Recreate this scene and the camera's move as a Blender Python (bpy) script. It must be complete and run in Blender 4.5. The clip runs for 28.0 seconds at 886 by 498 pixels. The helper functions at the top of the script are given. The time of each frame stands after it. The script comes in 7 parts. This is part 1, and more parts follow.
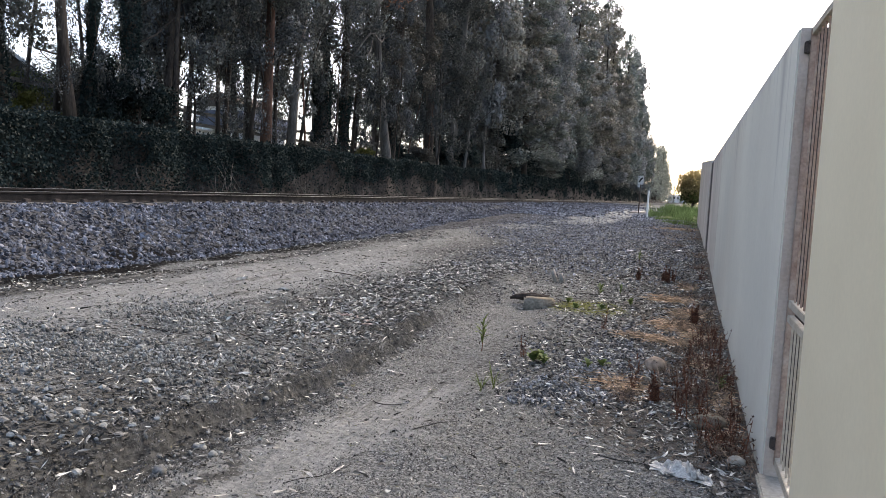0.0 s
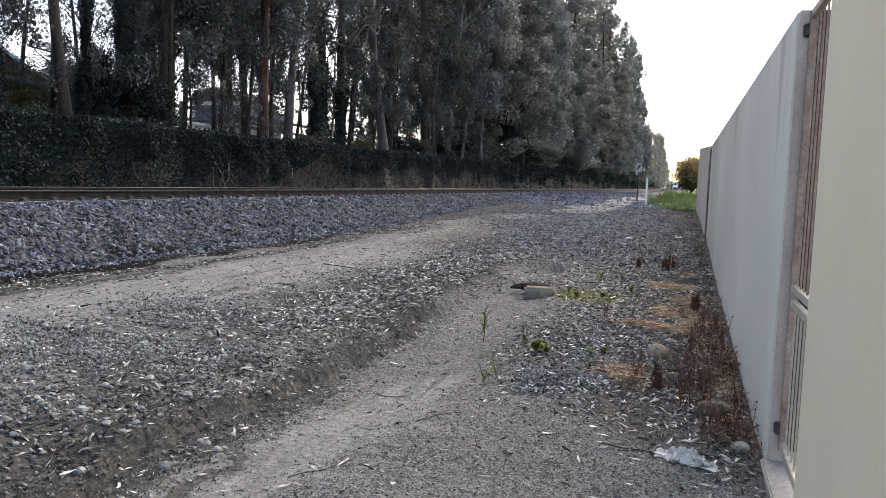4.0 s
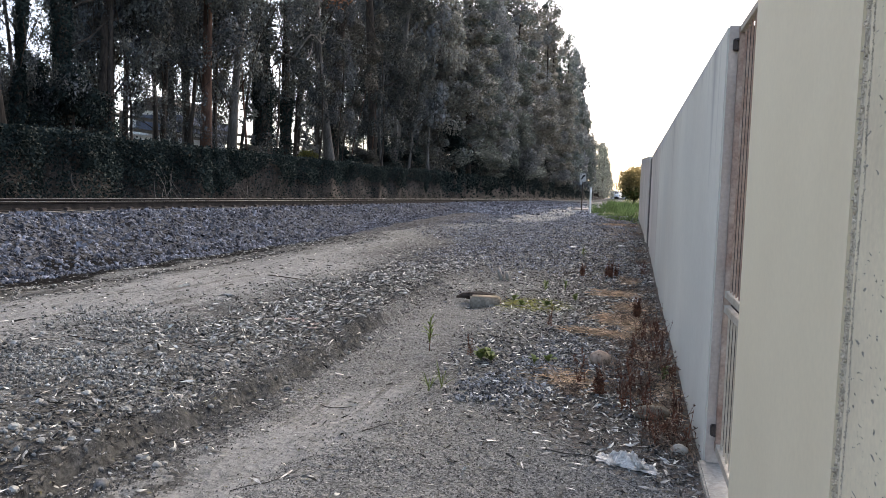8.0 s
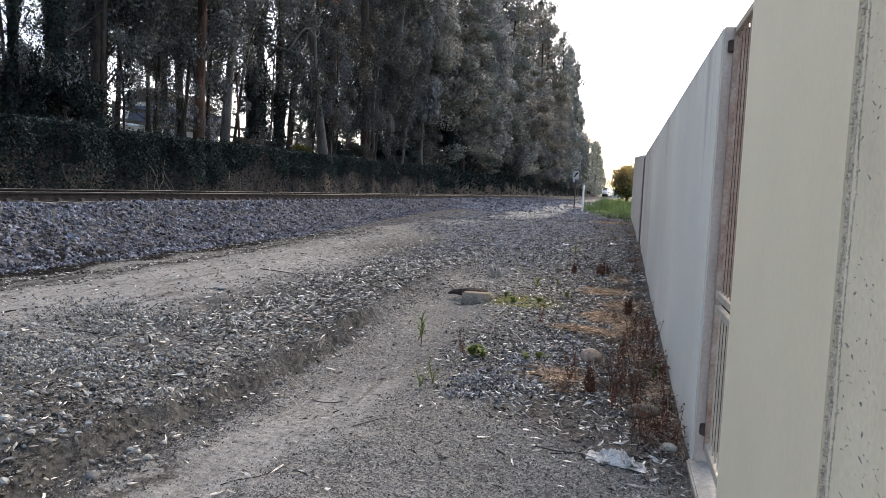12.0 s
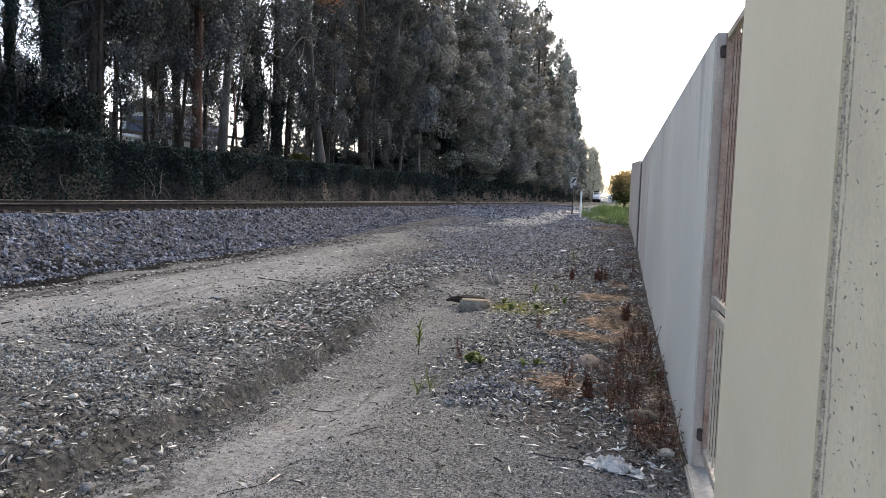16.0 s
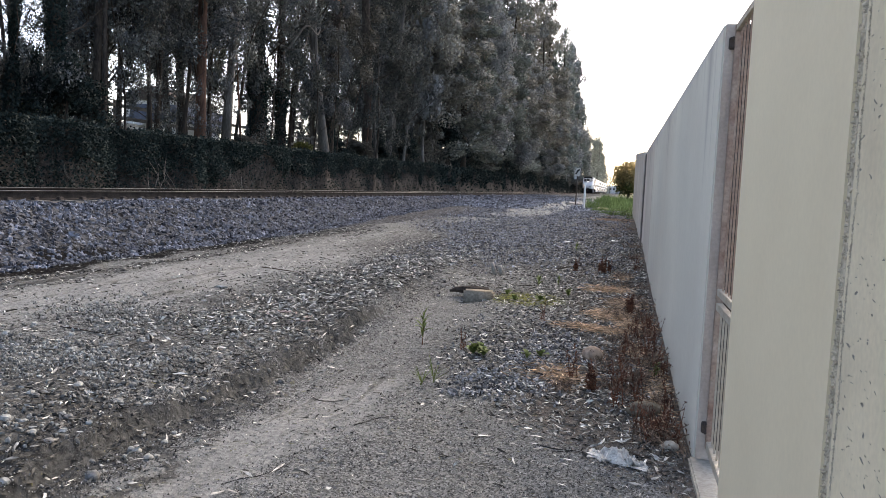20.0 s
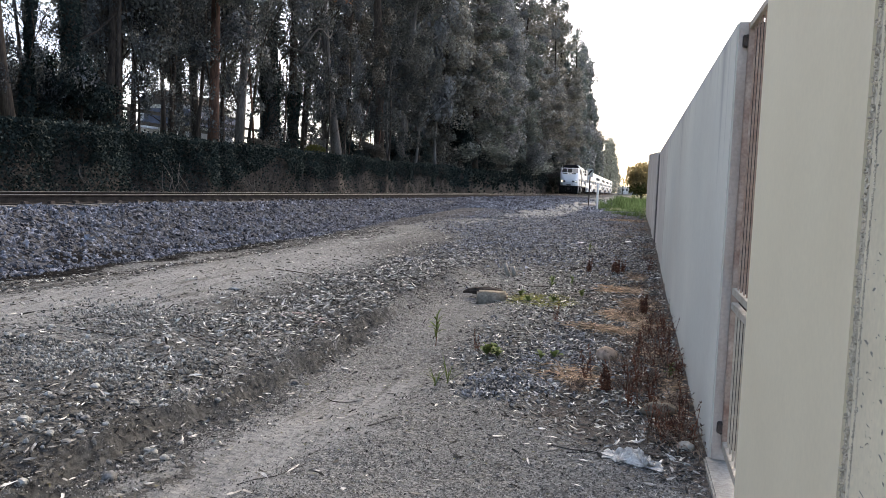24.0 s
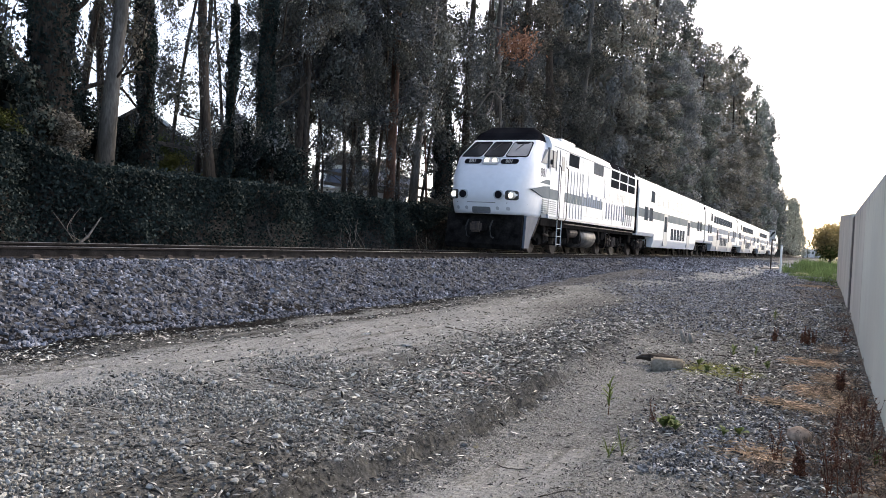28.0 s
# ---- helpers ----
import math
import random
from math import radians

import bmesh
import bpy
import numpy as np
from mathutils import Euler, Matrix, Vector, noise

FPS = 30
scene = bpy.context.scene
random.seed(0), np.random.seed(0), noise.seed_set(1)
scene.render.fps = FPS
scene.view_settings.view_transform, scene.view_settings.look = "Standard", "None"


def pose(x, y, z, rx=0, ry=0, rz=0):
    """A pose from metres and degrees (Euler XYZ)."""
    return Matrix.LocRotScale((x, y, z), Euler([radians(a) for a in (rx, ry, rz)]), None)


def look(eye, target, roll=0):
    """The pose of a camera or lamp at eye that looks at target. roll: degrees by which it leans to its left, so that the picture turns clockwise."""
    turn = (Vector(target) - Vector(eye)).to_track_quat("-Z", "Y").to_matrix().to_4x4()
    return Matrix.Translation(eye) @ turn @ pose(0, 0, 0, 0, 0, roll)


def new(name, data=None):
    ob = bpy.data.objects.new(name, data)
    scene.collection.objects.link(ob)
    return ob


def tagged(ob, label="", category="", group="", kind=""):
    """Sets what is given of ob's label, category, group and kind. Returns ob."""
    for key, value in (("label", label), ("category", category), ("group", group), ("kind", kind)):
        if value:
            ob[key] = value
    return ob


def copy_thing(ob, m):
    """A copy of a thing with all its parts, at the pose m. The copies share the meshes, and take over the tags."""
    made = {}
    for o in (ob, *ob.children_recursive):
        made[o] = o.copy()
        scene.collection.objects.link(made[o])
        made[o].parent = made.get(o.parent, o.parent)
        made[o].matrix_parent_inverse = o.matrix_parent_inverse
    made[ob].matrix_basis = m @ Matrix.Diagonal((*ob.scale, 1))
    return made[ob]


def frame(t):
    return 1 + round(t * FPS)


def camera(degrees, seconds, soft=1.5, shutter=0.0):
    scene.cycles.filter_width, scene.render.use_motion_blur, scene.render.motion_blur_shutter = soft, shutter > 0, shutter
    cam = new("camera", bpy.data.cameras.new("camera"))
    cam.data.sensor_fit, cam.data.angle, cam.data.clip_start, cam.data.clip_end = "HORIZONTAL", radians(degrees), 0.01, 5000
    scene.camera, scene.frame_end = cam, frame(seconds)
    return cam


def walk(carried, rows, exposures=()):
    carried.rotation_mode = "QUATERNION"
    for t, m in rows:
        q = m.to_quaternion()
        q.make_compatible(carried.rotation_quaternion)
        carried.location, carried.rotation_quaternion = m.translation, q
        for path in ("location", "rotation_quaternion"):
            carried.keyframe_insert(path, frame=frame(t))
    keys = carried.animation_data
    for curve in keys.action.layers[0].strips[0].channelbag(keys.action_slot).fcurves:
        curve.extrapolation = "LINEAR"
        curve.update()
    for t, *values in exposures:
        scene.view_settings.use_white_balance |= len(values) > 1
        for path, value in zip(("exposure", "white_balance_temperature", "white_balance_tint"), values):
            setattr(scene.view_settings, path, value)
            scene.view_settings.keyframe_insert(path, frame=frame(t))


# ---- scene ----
# camera: seconds, x, y, z, yaw, pitch, roll
cam = camera(57.8, 28.0, soft=0.5)
ROWS = [
    (0, -0.019, 0.005, 1.503, 16.804, -4.283, -3.213),
    (0.5, -0.005, 0.005, 1.515, 15.893, -3.708, -3.594),
    (1, -0.003, 0.008, 1.506, 15.907, -4.156, -2.340),
    (1.5, -0.005, 0.014, 1.508, 16.612, -3.505, -2.111),
    (2, -0.014, 0.008, 1.510, 15.856, -4.134, -2.754),
    (2.5, -0.023, 0.019, 1.507, 16.646, -3.948, -3.179),
    (3, -0.028, 0.017, 1.503, 15.114, -4.677, -2.640),
    (3.5, -0.038, 0.021, 1.501, 16.822, -4.974, -2.229),
    (5.5, 0.001, 0.003, 1.499, 14.252, -4.295, -2.177),
    (6, -0.000, 0.005, 1.502, 13.290, -4.139, -2.410),
    (6.5, -0.001, -0.000, 1.502, 13.254, -4.102, -2.178),
    (7, 0.001, 0.002, 1.498, 13.128, -4.392, -2.126),
    (7.5, 0.003, 0.005, 1.496, 12.964, -4.732, -1.825),
    (8, 0.000, -0.000, 1.500, 12.900, -4.050, -2.000),
    (8.5, -0.002, -0.004, 1.501, 12.665, -4.182, -2.286),
    (9, 0.002, -0.007, 1.501, 12.992, -4.174, -2.226),
    (9.5, -0.004, 0.004, 1.502, 12.603, -4.010, -2.441),
    (10, -0.001, 0.000, 1.501, 12.719, -3.759, -2.270),
    (10.5, 0.006, -0.002, 1.504, 12.705, -4.192, -2.332),
    (11, 0.010, -0.001, 1.508, 12.462, -4.432, -2.793),
    (11.5, 0.006, -0.005, 1.514, 12.364, -4.119, -3.228),
    (12, -0.005, -0.010, 1.507, 12.394, -4.346, -2.793),
    (12.5, 0.001, 0.002, 1.510, 12.424, -4.806, -2.830),
    (14.5, -0.016, 0.011, 1.514, 11.984, -4.196, -2.626),
    (15, 0.005, 0.015, 1.516, 12.292, -4.085, -2.204),
    (15.5, 0.005, 0.003, 1.514, 12.248, -3.997, -1.892),
    (16, 0.014, -0.005, 1.509, 12.264, -3.820, -2.257),
    (16.5, 0.023, -0.010, 1.510, 11.789, -3.805, -2.028),
    (17, 0.009, -0.026, 1.515, 13.322, -4.322, -2.249),
    (17.5, 0.014, -0.019, 1.511, 12.154, -3.952, -1.143),
    (18, 0.012, -0.008, 1.511, 12.162, -4.829, -1.897),
    (18.5, 0.007, 0.002, 1.510, 11.821, -4.826, -2.222),
    (19, 0.000, 0.003, 1.510, 12.077, -4.771, -2.460),
    (19.5, 0.001, 0.004, 1.511, 12.289, -4.682, -2.618),
    (20, -0.001, 0.000, 1.514, 12.502, -4.550, -2.627),
    (20.5, -0.001, -0.002, 1.513, 12.682, -4.536, -2.400),
    (21, 0.001, -0.003, 1.517, 12.804, -4.003, -2.421),
    (21.5, -0.015, -0.009, 1.511, 13.701, -4.021, -3.342),
    (23.5, -0.010, 0.007, 1.497, 13.976, -4.867, -2.535),
    (24, -0.004, -0.003, 1.506, 13.382, -4.453, -2.267),
    (24.5, -0.007, -0.004, 1.508, 13.662, -4.443, -1.933),
    (25, -0.013, 0.003, 1.502, 13.805, -4.539, -2.554),
    (25.5, -0.013, -0.007, 1.507, 13.945, -4.383, -2.577),
    (26, -0.011, -0.001, 1.502, 14.803, -4.981, -2.579),
    (26.5, -0.012, -0.002, 1.503, 15.751, -4.493, -2.352),
    (27, -0.022, -0.002, 1.498, 17.640, -4.429, -2.099),
    (27.5, -0.039, -0.004, 1.508, 19.091, -3.144, -2.221),
    (28, -0.079, 0.038, 1.530, 25.267, -0.852, -3.079),
]
walk(cam, [(t, pose(x, y, z, 90 + pitch, roll, yaw)) for t, x, y, z, yaw, pitch, roll in ROWS], exposures=((0.0, 1.99, 7600, 10), (28.0, 1.99, 7600, 10)))

# ---- light: a bright hazy sky, veiled sun ahead over the line ----
world = bpy.data.worlds.new("sky")
scene.world = world
world.use_nodes = True
wn = world.node_tree
sky = wn.nodes.new("ShaderNodeTexSky")
sky.sky_type = "NISHITA"
sky.sun_disc = False
SUN_EL, SUN_AZ = 42.0, 12.0        # degrees over the horizon; degrees from +y towards +x
sky.sun_elevation, sky.sun_rotation = radians(SUN_EL), radians(SUN_AZ)
sky.air_density, sky.dust_density, sky.ozone_density = 0.6, 2.2, 1.0
bg = wn.nodes["Background"]
bg.inputs["Strength"].default_value = 0.15
wn.links.new(sky.outputs[0], bg.inputs["Color"])

sun_dir = Vector((math.sin(radians(SUN_AZ)) * math.cos(radians(SUN_EL)), math.cos(radians(SUN_AZ)) * math.cos(radians(SUN_EL)), math.sin(radians(SUN_EL))))
sun = new("sun", bpy.data.lights.new("sun", "SUN"))
sun.data.energy, sun.data.angle, sun.data.color = 0.45, radians(30), (1.0, 0.96, 0.9)
sun.matrix_world = look(sun_dir * 50, (0, 0, 0))


# ---- materials ----
def mat(name, a, b, scale=4.0, rough=0.8, bump=0.0, bscale=40.0, metal=0.0, island=0.0, fine=0.25, space="Object", translucent=0.0, spec=0.2, per_object=0.0, stretch=None):
    m = bpy.data.materials.new(name)
    m.use_nodes = True
    nt = m.node_tree
    n, l = nt.nodes, nt.links
    p = n["Principled BSDF"]
    if space == "World":
        src = n.new("ShaderNodeNewGeometry").outputs["Position"]
    else:
        src = n.new("ShaderNodeTexCoord").outputs["Object"]
    if stretch:
        mp = n.new("ShaderNodeMapping")
        mp.inputs["Scale"].default_value = stretch
        l.new(src, mp.inputs["Vector"])
        src = mp.outputs[0]
    n1 = n.new("ShaderNodeTexNoise")
    n1.inputs["Scale"].default_value, n1.inputs["Detail"].default_value = scale, 5
    n2 = n.new("ShaderNodeTexNoise")
    n2.inputs["Scale"].default_value, n2.inputs["Detail"].default_value = bscale, 3
    l.new(src, n1.inputs["Vector"]), l.new(src, n2.inputs["Vector"])
    ramp = n.new("ShaderNodeMapRange")
    ramp.inputs["From Min"].default_value, ramp.inputs["From Max"].default_value = 0.32, 0.68
    l.new(n1.outputs["Fac"], ramp.inputs["Value"])
    mix = n.new("ShaderNodeMix")
    mix.data_type = "RGBA"
    mix.inputs["A"].default_value, mix.inputs["B"].default_value = (*a, 1), (*b, 1)
    l.new(ramp.outputs[0], mix.inputs["Factor"])
    val = n.new("ShaderNodeMapRange")
    val.inputs["From Min"].default_value, val.inputs["From Max"].default_value = 0.3, 0.7
    val.inputs["To Min"].default_value, val.inputs["To Max"].default_value = 1 - fine, 1 + fine
    l.new(n2.outputs["Fac"], val.inputs["Value"])
    last = val.outputs[0]
    for amount, node, out in ((island, "ShaderNodeNewGeometry", "Random Per Island"), (per_object, "ShaderNodeObjectInfo", "Random")):
        if amount:
            g = n.new(node)
            r = n.new("ShaderNodeMapRange")
            r.inputs["To Min"].default_value, r.inputs["To Max"].default_value = 1 - amount, 1 + amount
            l.new(g.outputs[out], r.inputs["Value"])
            k = n.new("ShaderNodeMath")
            k.operation = "MULTIPLY"
            l.new(last, k.inputs[0]), l.new(r.outputs[0], k.inputs[1])
            last = k.outputs[0]
    hsv = n.new("ShaderNodeHueSaturation")
    l.new(mix.outputs["Result"], hsv.inputs["Color"]), l.new(last, hsv.inputs["Value"])
    l.new(hsv.outputs[0], p.inputs["Base Color"])
    p.inputs["Roughness"].default_value, p.inputs["Metallic"].default_value = rough, metal
    p.inputs["Specular IOR Level"].default_value = spec
    if bump:
        bp = n.new("ShaderNodeBump")
        bp.inputs["Strength"].default_value, bp.inputs["Distance"].default_value = bump, 0.02
        l.new(n2.outputs["Fac"], bp.inputs["Height"]), l.new(bp.outputs[0], p.inputs["Normal"])
    if translucent:
        tr = n.new("ShaderNodeBsdfTranslucent")
        mx = n.new("ShaderNodeMixShader")
        mx.inputs[0].default_value = translucent
        l.new(hsv.outputs[0], tr.inputs["Color"])
        l.new(p.outputs[0], mx.inputs[1]), l.new(tr.outputs[0], mx.inputs[2])
        l.new(mx.outputs[0], n["Material Output"].inputs["Surface"])
    return m


def glow(name, colour, strength):
    m = bpy.data.materials.new(name)
    m.use_nodes = True
    p = m.node_tree.nodes["Principled BSDF"]
    p.inputs["Base Color"].default_value = (*colour, 1)
    p.inputs["Emission Color"].default_value = (*colour, 1)
    p.inputs["Emission Strength"].default_value = strength
    return m


def ground_material():
    m = bpy.data.materials.new("ground")
    m.use_nodes = True
    nt = m.node_tree
    n, l = nt.nodes, nt.links
    p = n["Principled BSDF"]
    p.inputs["Roughness"].default_value = 0.95
    p.inputs["Specular IOR Level"].default_value = 0.02
    pos = n.new("ShaderNodeNewGeometry").outputs["Position"]

    def noise_tex(scale, detail=6, rough=0.6):
        t = n.new("ShaderNodeTexNoise")
        t.inputs["Scale"].default_value, t.inputs["Detail"].default_value, t.inputs["Roughness"].default_value = scale, detail, rough
        l.new(pos, t.inputs["Vector"])
        return t.outputs["Fac"]

    def rng(v, a, b, c, d):
        r = n.new("ShaderNodeMapRange")
        for k, x in zip(("From Min", "From Max", "To Min", "To Max"), (a, b, c, d)):
            r.inputs[k].default_value = x
        l.new(v, r.inputs["Value"])
        return r.outputs[0]

    def blend(f, a, b, mode="MIX"):
        x = n.new("ShaderNodeMix")
        x.data_type, x.blend_type = "RGBA", mode
        for k, v in (("A", a), ("B", b)):
            if isinstance(v, tuple):
                x.inputs[k].default_value = (*v, 1)
            else:
                l.new(v, x.inputs[k])
        if isinstance(f, float):
            x.inputs["Factor"].default_value = f
        else:
            l.new(f, x.inputs["Factor"])
        return x.outputs["Result"]

    def zone(name, noise_v, spread=0.5):
        a = n.new("ShaderNodeAttribute")
        a.attribute_name = name
        s = n.new("ShaderNodeMath")
        s.operation = "ADD"
        l.new(a.outputs["Fac"], s.inputs[0])
        l.new(rng(noise_v, 0.3, 0.7, -spread, spread), s.inputs[1])
        return rng(s.outputs[0], 0.38, 0.62, 0, 1)

    def pebbles(scale, dark, light):
        v = n.new("ShaderNodeTexVoronoi")
        v.inputs["Scale"].default_value = scale
        l.new(pos, v.inputs["Vector"])
        sep = n.new("ShaderNodeSeparateColor")
        l.new(v.outputs["Color"], sep.inputs[0])
        return blend(sep.outputs[0], dark, light), v.outputs["Distance"]

    big, mid, fine, grit = noise_tex(0.7), noise_tex(3.5), noise_tex(22), noise_tex(150, 2)
    speck = noise_tex(95, 2)
    mp = n.new("ShaderNodeVectorMath")
    mp.operation = "MULTIPLY"
    mp.inputs[1].default_value = (5.0, 0.7, 1.0)
    l.new(pos, mp.inputs[0])
    streak_t = n.new("ShaderNodeTexNoise")
    streak_t.inputs["Scale"].default_value, streak_t.inputs["Detail"].default_value, streak_t.inputs["Roughness"].default_value = 1.0, 7, 0.65
    l.new(mp.outputs[0], streak_t.inputs["Vector"])
    streak = streak_t.outputs["Fac"]
    sand = blend(rng(mid, 0.3, 0.7, 0, 1), SAND_A, SAND_B)
    mould_tint = blend(rng(fine, 0.3, 0.7, 0, 1), (0.05, 0.047, 0.042), (0.12, 0.115, 0.105))
    grain = pebbles(105, (0.005, 0.005, 0.005), (0.36, 0.368, 0.36))[0]
    sand = blend(rng(fine, 0.3, 0.6, 0.9, 0.5), sand, grain)
    sand = blend(rng(speck, 0.55, 0.66, 0, 0.6), sand, (0.03, 0.0285, 0.027))
    pale = blend(rng(streak, 0.4, 0.6, 0, 1), PALE_A, PALE_B)
    pale = blend(rng(streak, 0.54, 0.62, 0, 0.8), pale, mould_tint)
    pale = blend(rng(fine, 0.35, 0.65, 0.0, 0.5), pale, grain)
    peb = pebbles(42, (0.014, 0.0145, 0.0142), (0.2, 0.204, 0.2))[0]
    bal, dist2 = pebbles(18, (0.008, 0.008, 0.009), (0.12, 0.123, 0.13))
    mould = blend(rng(fine, 0.3, 0.7, 0, 1), (0.03, 0.0304, 0.0296), (0.122, 0.123, 0.118))
    red = blend(rng(fine, 0.35, 0.65, 0, 1), (0.045, 0.0405, 0.037), (0.165, 0.148, 0.132))
    green = blend(rng(fine, 0.3, 0.7, 0, 1), (0.06, 0.07, 0.016), (0.17, 0.17, 0.05))
    col = blend(zone("pale", mid, 0.35), sand, pale)
    col = blend(zone("stony", fine, 0.6), col, peb)
    col = blend(zone("mould", fine, 0.6), col, mould)
    col = blend(zone("weedy", fine, 0.5), col, red)
    col = blend(zone("moss", fine, 0.5), col, green)
    col = blend(zone("ballast", fine, 0.25), col, bal)
    # near-black band along the ballast toe
    col = blend(zone("toe_band", fine, 0.35), col, (0.011, 0.0105, 0.0105))
    col = blend(0.35, col, blend(rng(big, 0.3, 0.7, 0, 1), (0.36, 0.36, 0.36), (0.62, 0.62, 0.62)), "OVERLAY")
    l.new(col, p.inputs["Base Color"])
    bp = n.new("ShaderNodeBump")
    bp.inputs["Strength"].default_value, bp.inputs["Distance"].default_value = 0.6, 0.03
    bp2 = n.new("ShaderNodeBump")
    bp2.inputs["Strength"].default_value, bp2.inputs["Distance"].default_value = 0.9, 0.014
    l.new(dist2, bp.inputs["Height"]), l.new(grit, bp2.inputs["Height"])
    l.new(bp.outputs[0], bp2.inputs["Normal"])
    l.new(bp2.outputs[0], p.inputs["Normal"])
    return m


def pitted_material():
    """Painted concrete with scattered blow holes."""
    m = mat("pitted_concrete", (0.63, 0.537, 0.38), (0.765, 0.662, 0.472), 2.5, 0.85, 0.04, 60, fine=0.05, spec=0.3)
    n, l = m.node_tree.nodes, m.node_tree.links
    p = n["Principled BSDF"]
    src = n.new("ShaderNodeTexCoord").outputs["Object"]
    flat = n.new("ShaderNodeMapping")
    flat.inputs["Scale"].default_value = (1, 0.3, 1)
    l.new(src, flat.inputs["Vector"])
    src = flat.outputs[0]
    v = n.new("ShaderNodeTexVoronoi")
    v.inputs["Scale"].default_value = 70
    wob = n.new("ShaderNodeTexNoise")
    wob.inputs["Scale"].default_value = 30
    add = n.new("ShaderNodeMix")
    add.data_type = "RGBA"
    add.inputs["Factor"].default_value = 0.06
    l.new(src, wob.inputs["Vector"]), l.new(src, add.inputs["A"]), l.new(wob.outputs["Color"], add.inputs["B"])
    l.new(add.outputs["Result"], v.inputs["Vector"])
    sep = n.new("ShaderNodeSeparateColor")
    l.new(v.outputs["Color"], sep.inputs[0])
    size = n.new("ShaderNodeMapRange")
    for k, x in zip(("From Min", "From Max", "To Min", "To Max"), (0.22, 1.0, 0.0, 0.3)):
        size.inputs[k].default_value = x
    l.new(sep.outputs[0], size.inputs["Value"])
    less = n.new("ShaderNodeMath")
    less.operation = "SUBTRACT"
    l.new(size.outputs[0], less.inputs[0]), l.new(v.outputs["Distance"], less.inputs[1])
    hole = n.new("ShaderNodeMapRange")
    for k, x in zip(("From Min", "From Max", "To Min", "To Max"), (0.0, 0.06, 0.0, 1.0)):
        hole.inputs[k].default_value = x
    l.new(less.outputs[0], hole.inputs["Value"])
    dirt = n.new("ShaderNodeMix")
    dirt.data_type = "RGBA"
    dirt.inputs["B"].default_value = (0.3, 0.275, 0.225, 1)
    l.new(p.inputs["Base Color"].links[0].from_socket, dirt.inputs["A"])
    l.new(hole.outputs[0], dirt.inputs["Factor"]), l.new(dirt.outputs["Result"], p.inputs["Base Color"])
    bp = n.new("ShaderNodeBump")
    bp.invert = True
    bp.inputs["Strength"].default_value, bp.inputs["Distance"].default_value = 1.0, 0.012
    l.new(p.inputs["Normal"].links[0].from_socket, bp.inputs["Normal"])
    l.new(hole.outputs[0], bp.inputs["Height"]), l.new(bp.outputs[0], p.inputs["Normal"])
    return m


def stain(m, tint, amount):
    """Long vertical run-off streaks on a wall."""
    n, l = m.node_tree.nodes, m.node_tree.links
    p = n["Principled BSDF"]
    mp = n.new("ShaderNodeMapping")
    mp.inputs["Scale"].default_value = (1, 0.5, 0.4)
    l.new(n.new("ShaderNodeTexCoord").outputs["Object"], mp.inputs["Vector"])
    t = n.new("ShaderNodeTexNoise")
    t.inputs["Scale"].default_value, t.inputs["Detail"].default_value = 1.0, 5
    l.new(mp.outputs[0], t.inputs["Vector"])
    r = n.new("ShaderNodeMapRange")
    for k, x in zip(("From Min", "From Max", "To Min", "To Max"), (0.48, 0.78, 0.0, amount)):
        r.inputs[k].default_value = x
    l.new(t.outputs["Fac"], r.inputs["Value"])
    mix = n.new("ShaderNodeMix")
    mix.data_type = "RGBA"
    mix.inputs["B"].default_value = (*tint, 1)
    l.new(p.inputs["Base Color"].links[0].from_socket, mix.inputs["A"])
    l.new(r.outputs[0], mix.inputs["Factor"]), l.new(mix.outputs["Result"], p.inputs["Base Color"])


def drips(m):
    """Narrow dark runs below the top of a wall."""
    n, l = m.node_tree.nodes, m.node_tree.links
    p = n["Principled BSDF"]
    at = n.new("ShaderNodeTexCoord").outputs["Object"]
    mp = n.new("ShaderNodeMapping")
    mp.inputs["Scale"].default_value = (1, 4.5, 0.22)
    l.new(at, mp.inputs["Vector"])
    t = n.new("ShaderNodeTexNoise")
    t.inputs["Scale"].default_value, t.inputs["Detail"].default_value = 1.0, 4
    l.new(mp.outputs[0], t.inputs["Vector"])
    sep = n.new("ShaderNodeSeparateXYZ")
    l.new(at, sep.inputs[0])
    reach = n.new("ShaderNodeMath")
    reach.operation, reach.inputs[1].default_value = "MULTIPLY_ADD", 0.15
    l.new(sep.outputs["Z"], reach.inputs[0]), l.new(t.outputs["Fac"], reach.inputs[2])
    r = n.new("ShaderNodeMapRange")
    for k, x in zip(("From Min", "From Max", "To Min", "To Max"), (0.86, 0.99, 0.0, 0.6)):
        r.inputs[k].default_value = x
    l.new(reach.outputs[0], r.inputs["Value"])
    mix = n.new("ShaderNodeMix")
    mix.data_type = "RGBA"
    mix.inputs["B"].default_value = (0.3, 0.285, 0.265, 1)
    l.new(p.inputs["Base Color"].links[0].from_socket, mix.inputs["A"])
    l.new(r.outputs[0], mix.inputs["Factor"]), l.new(mix.outputs["Result"], p.inputs["Base Color"])


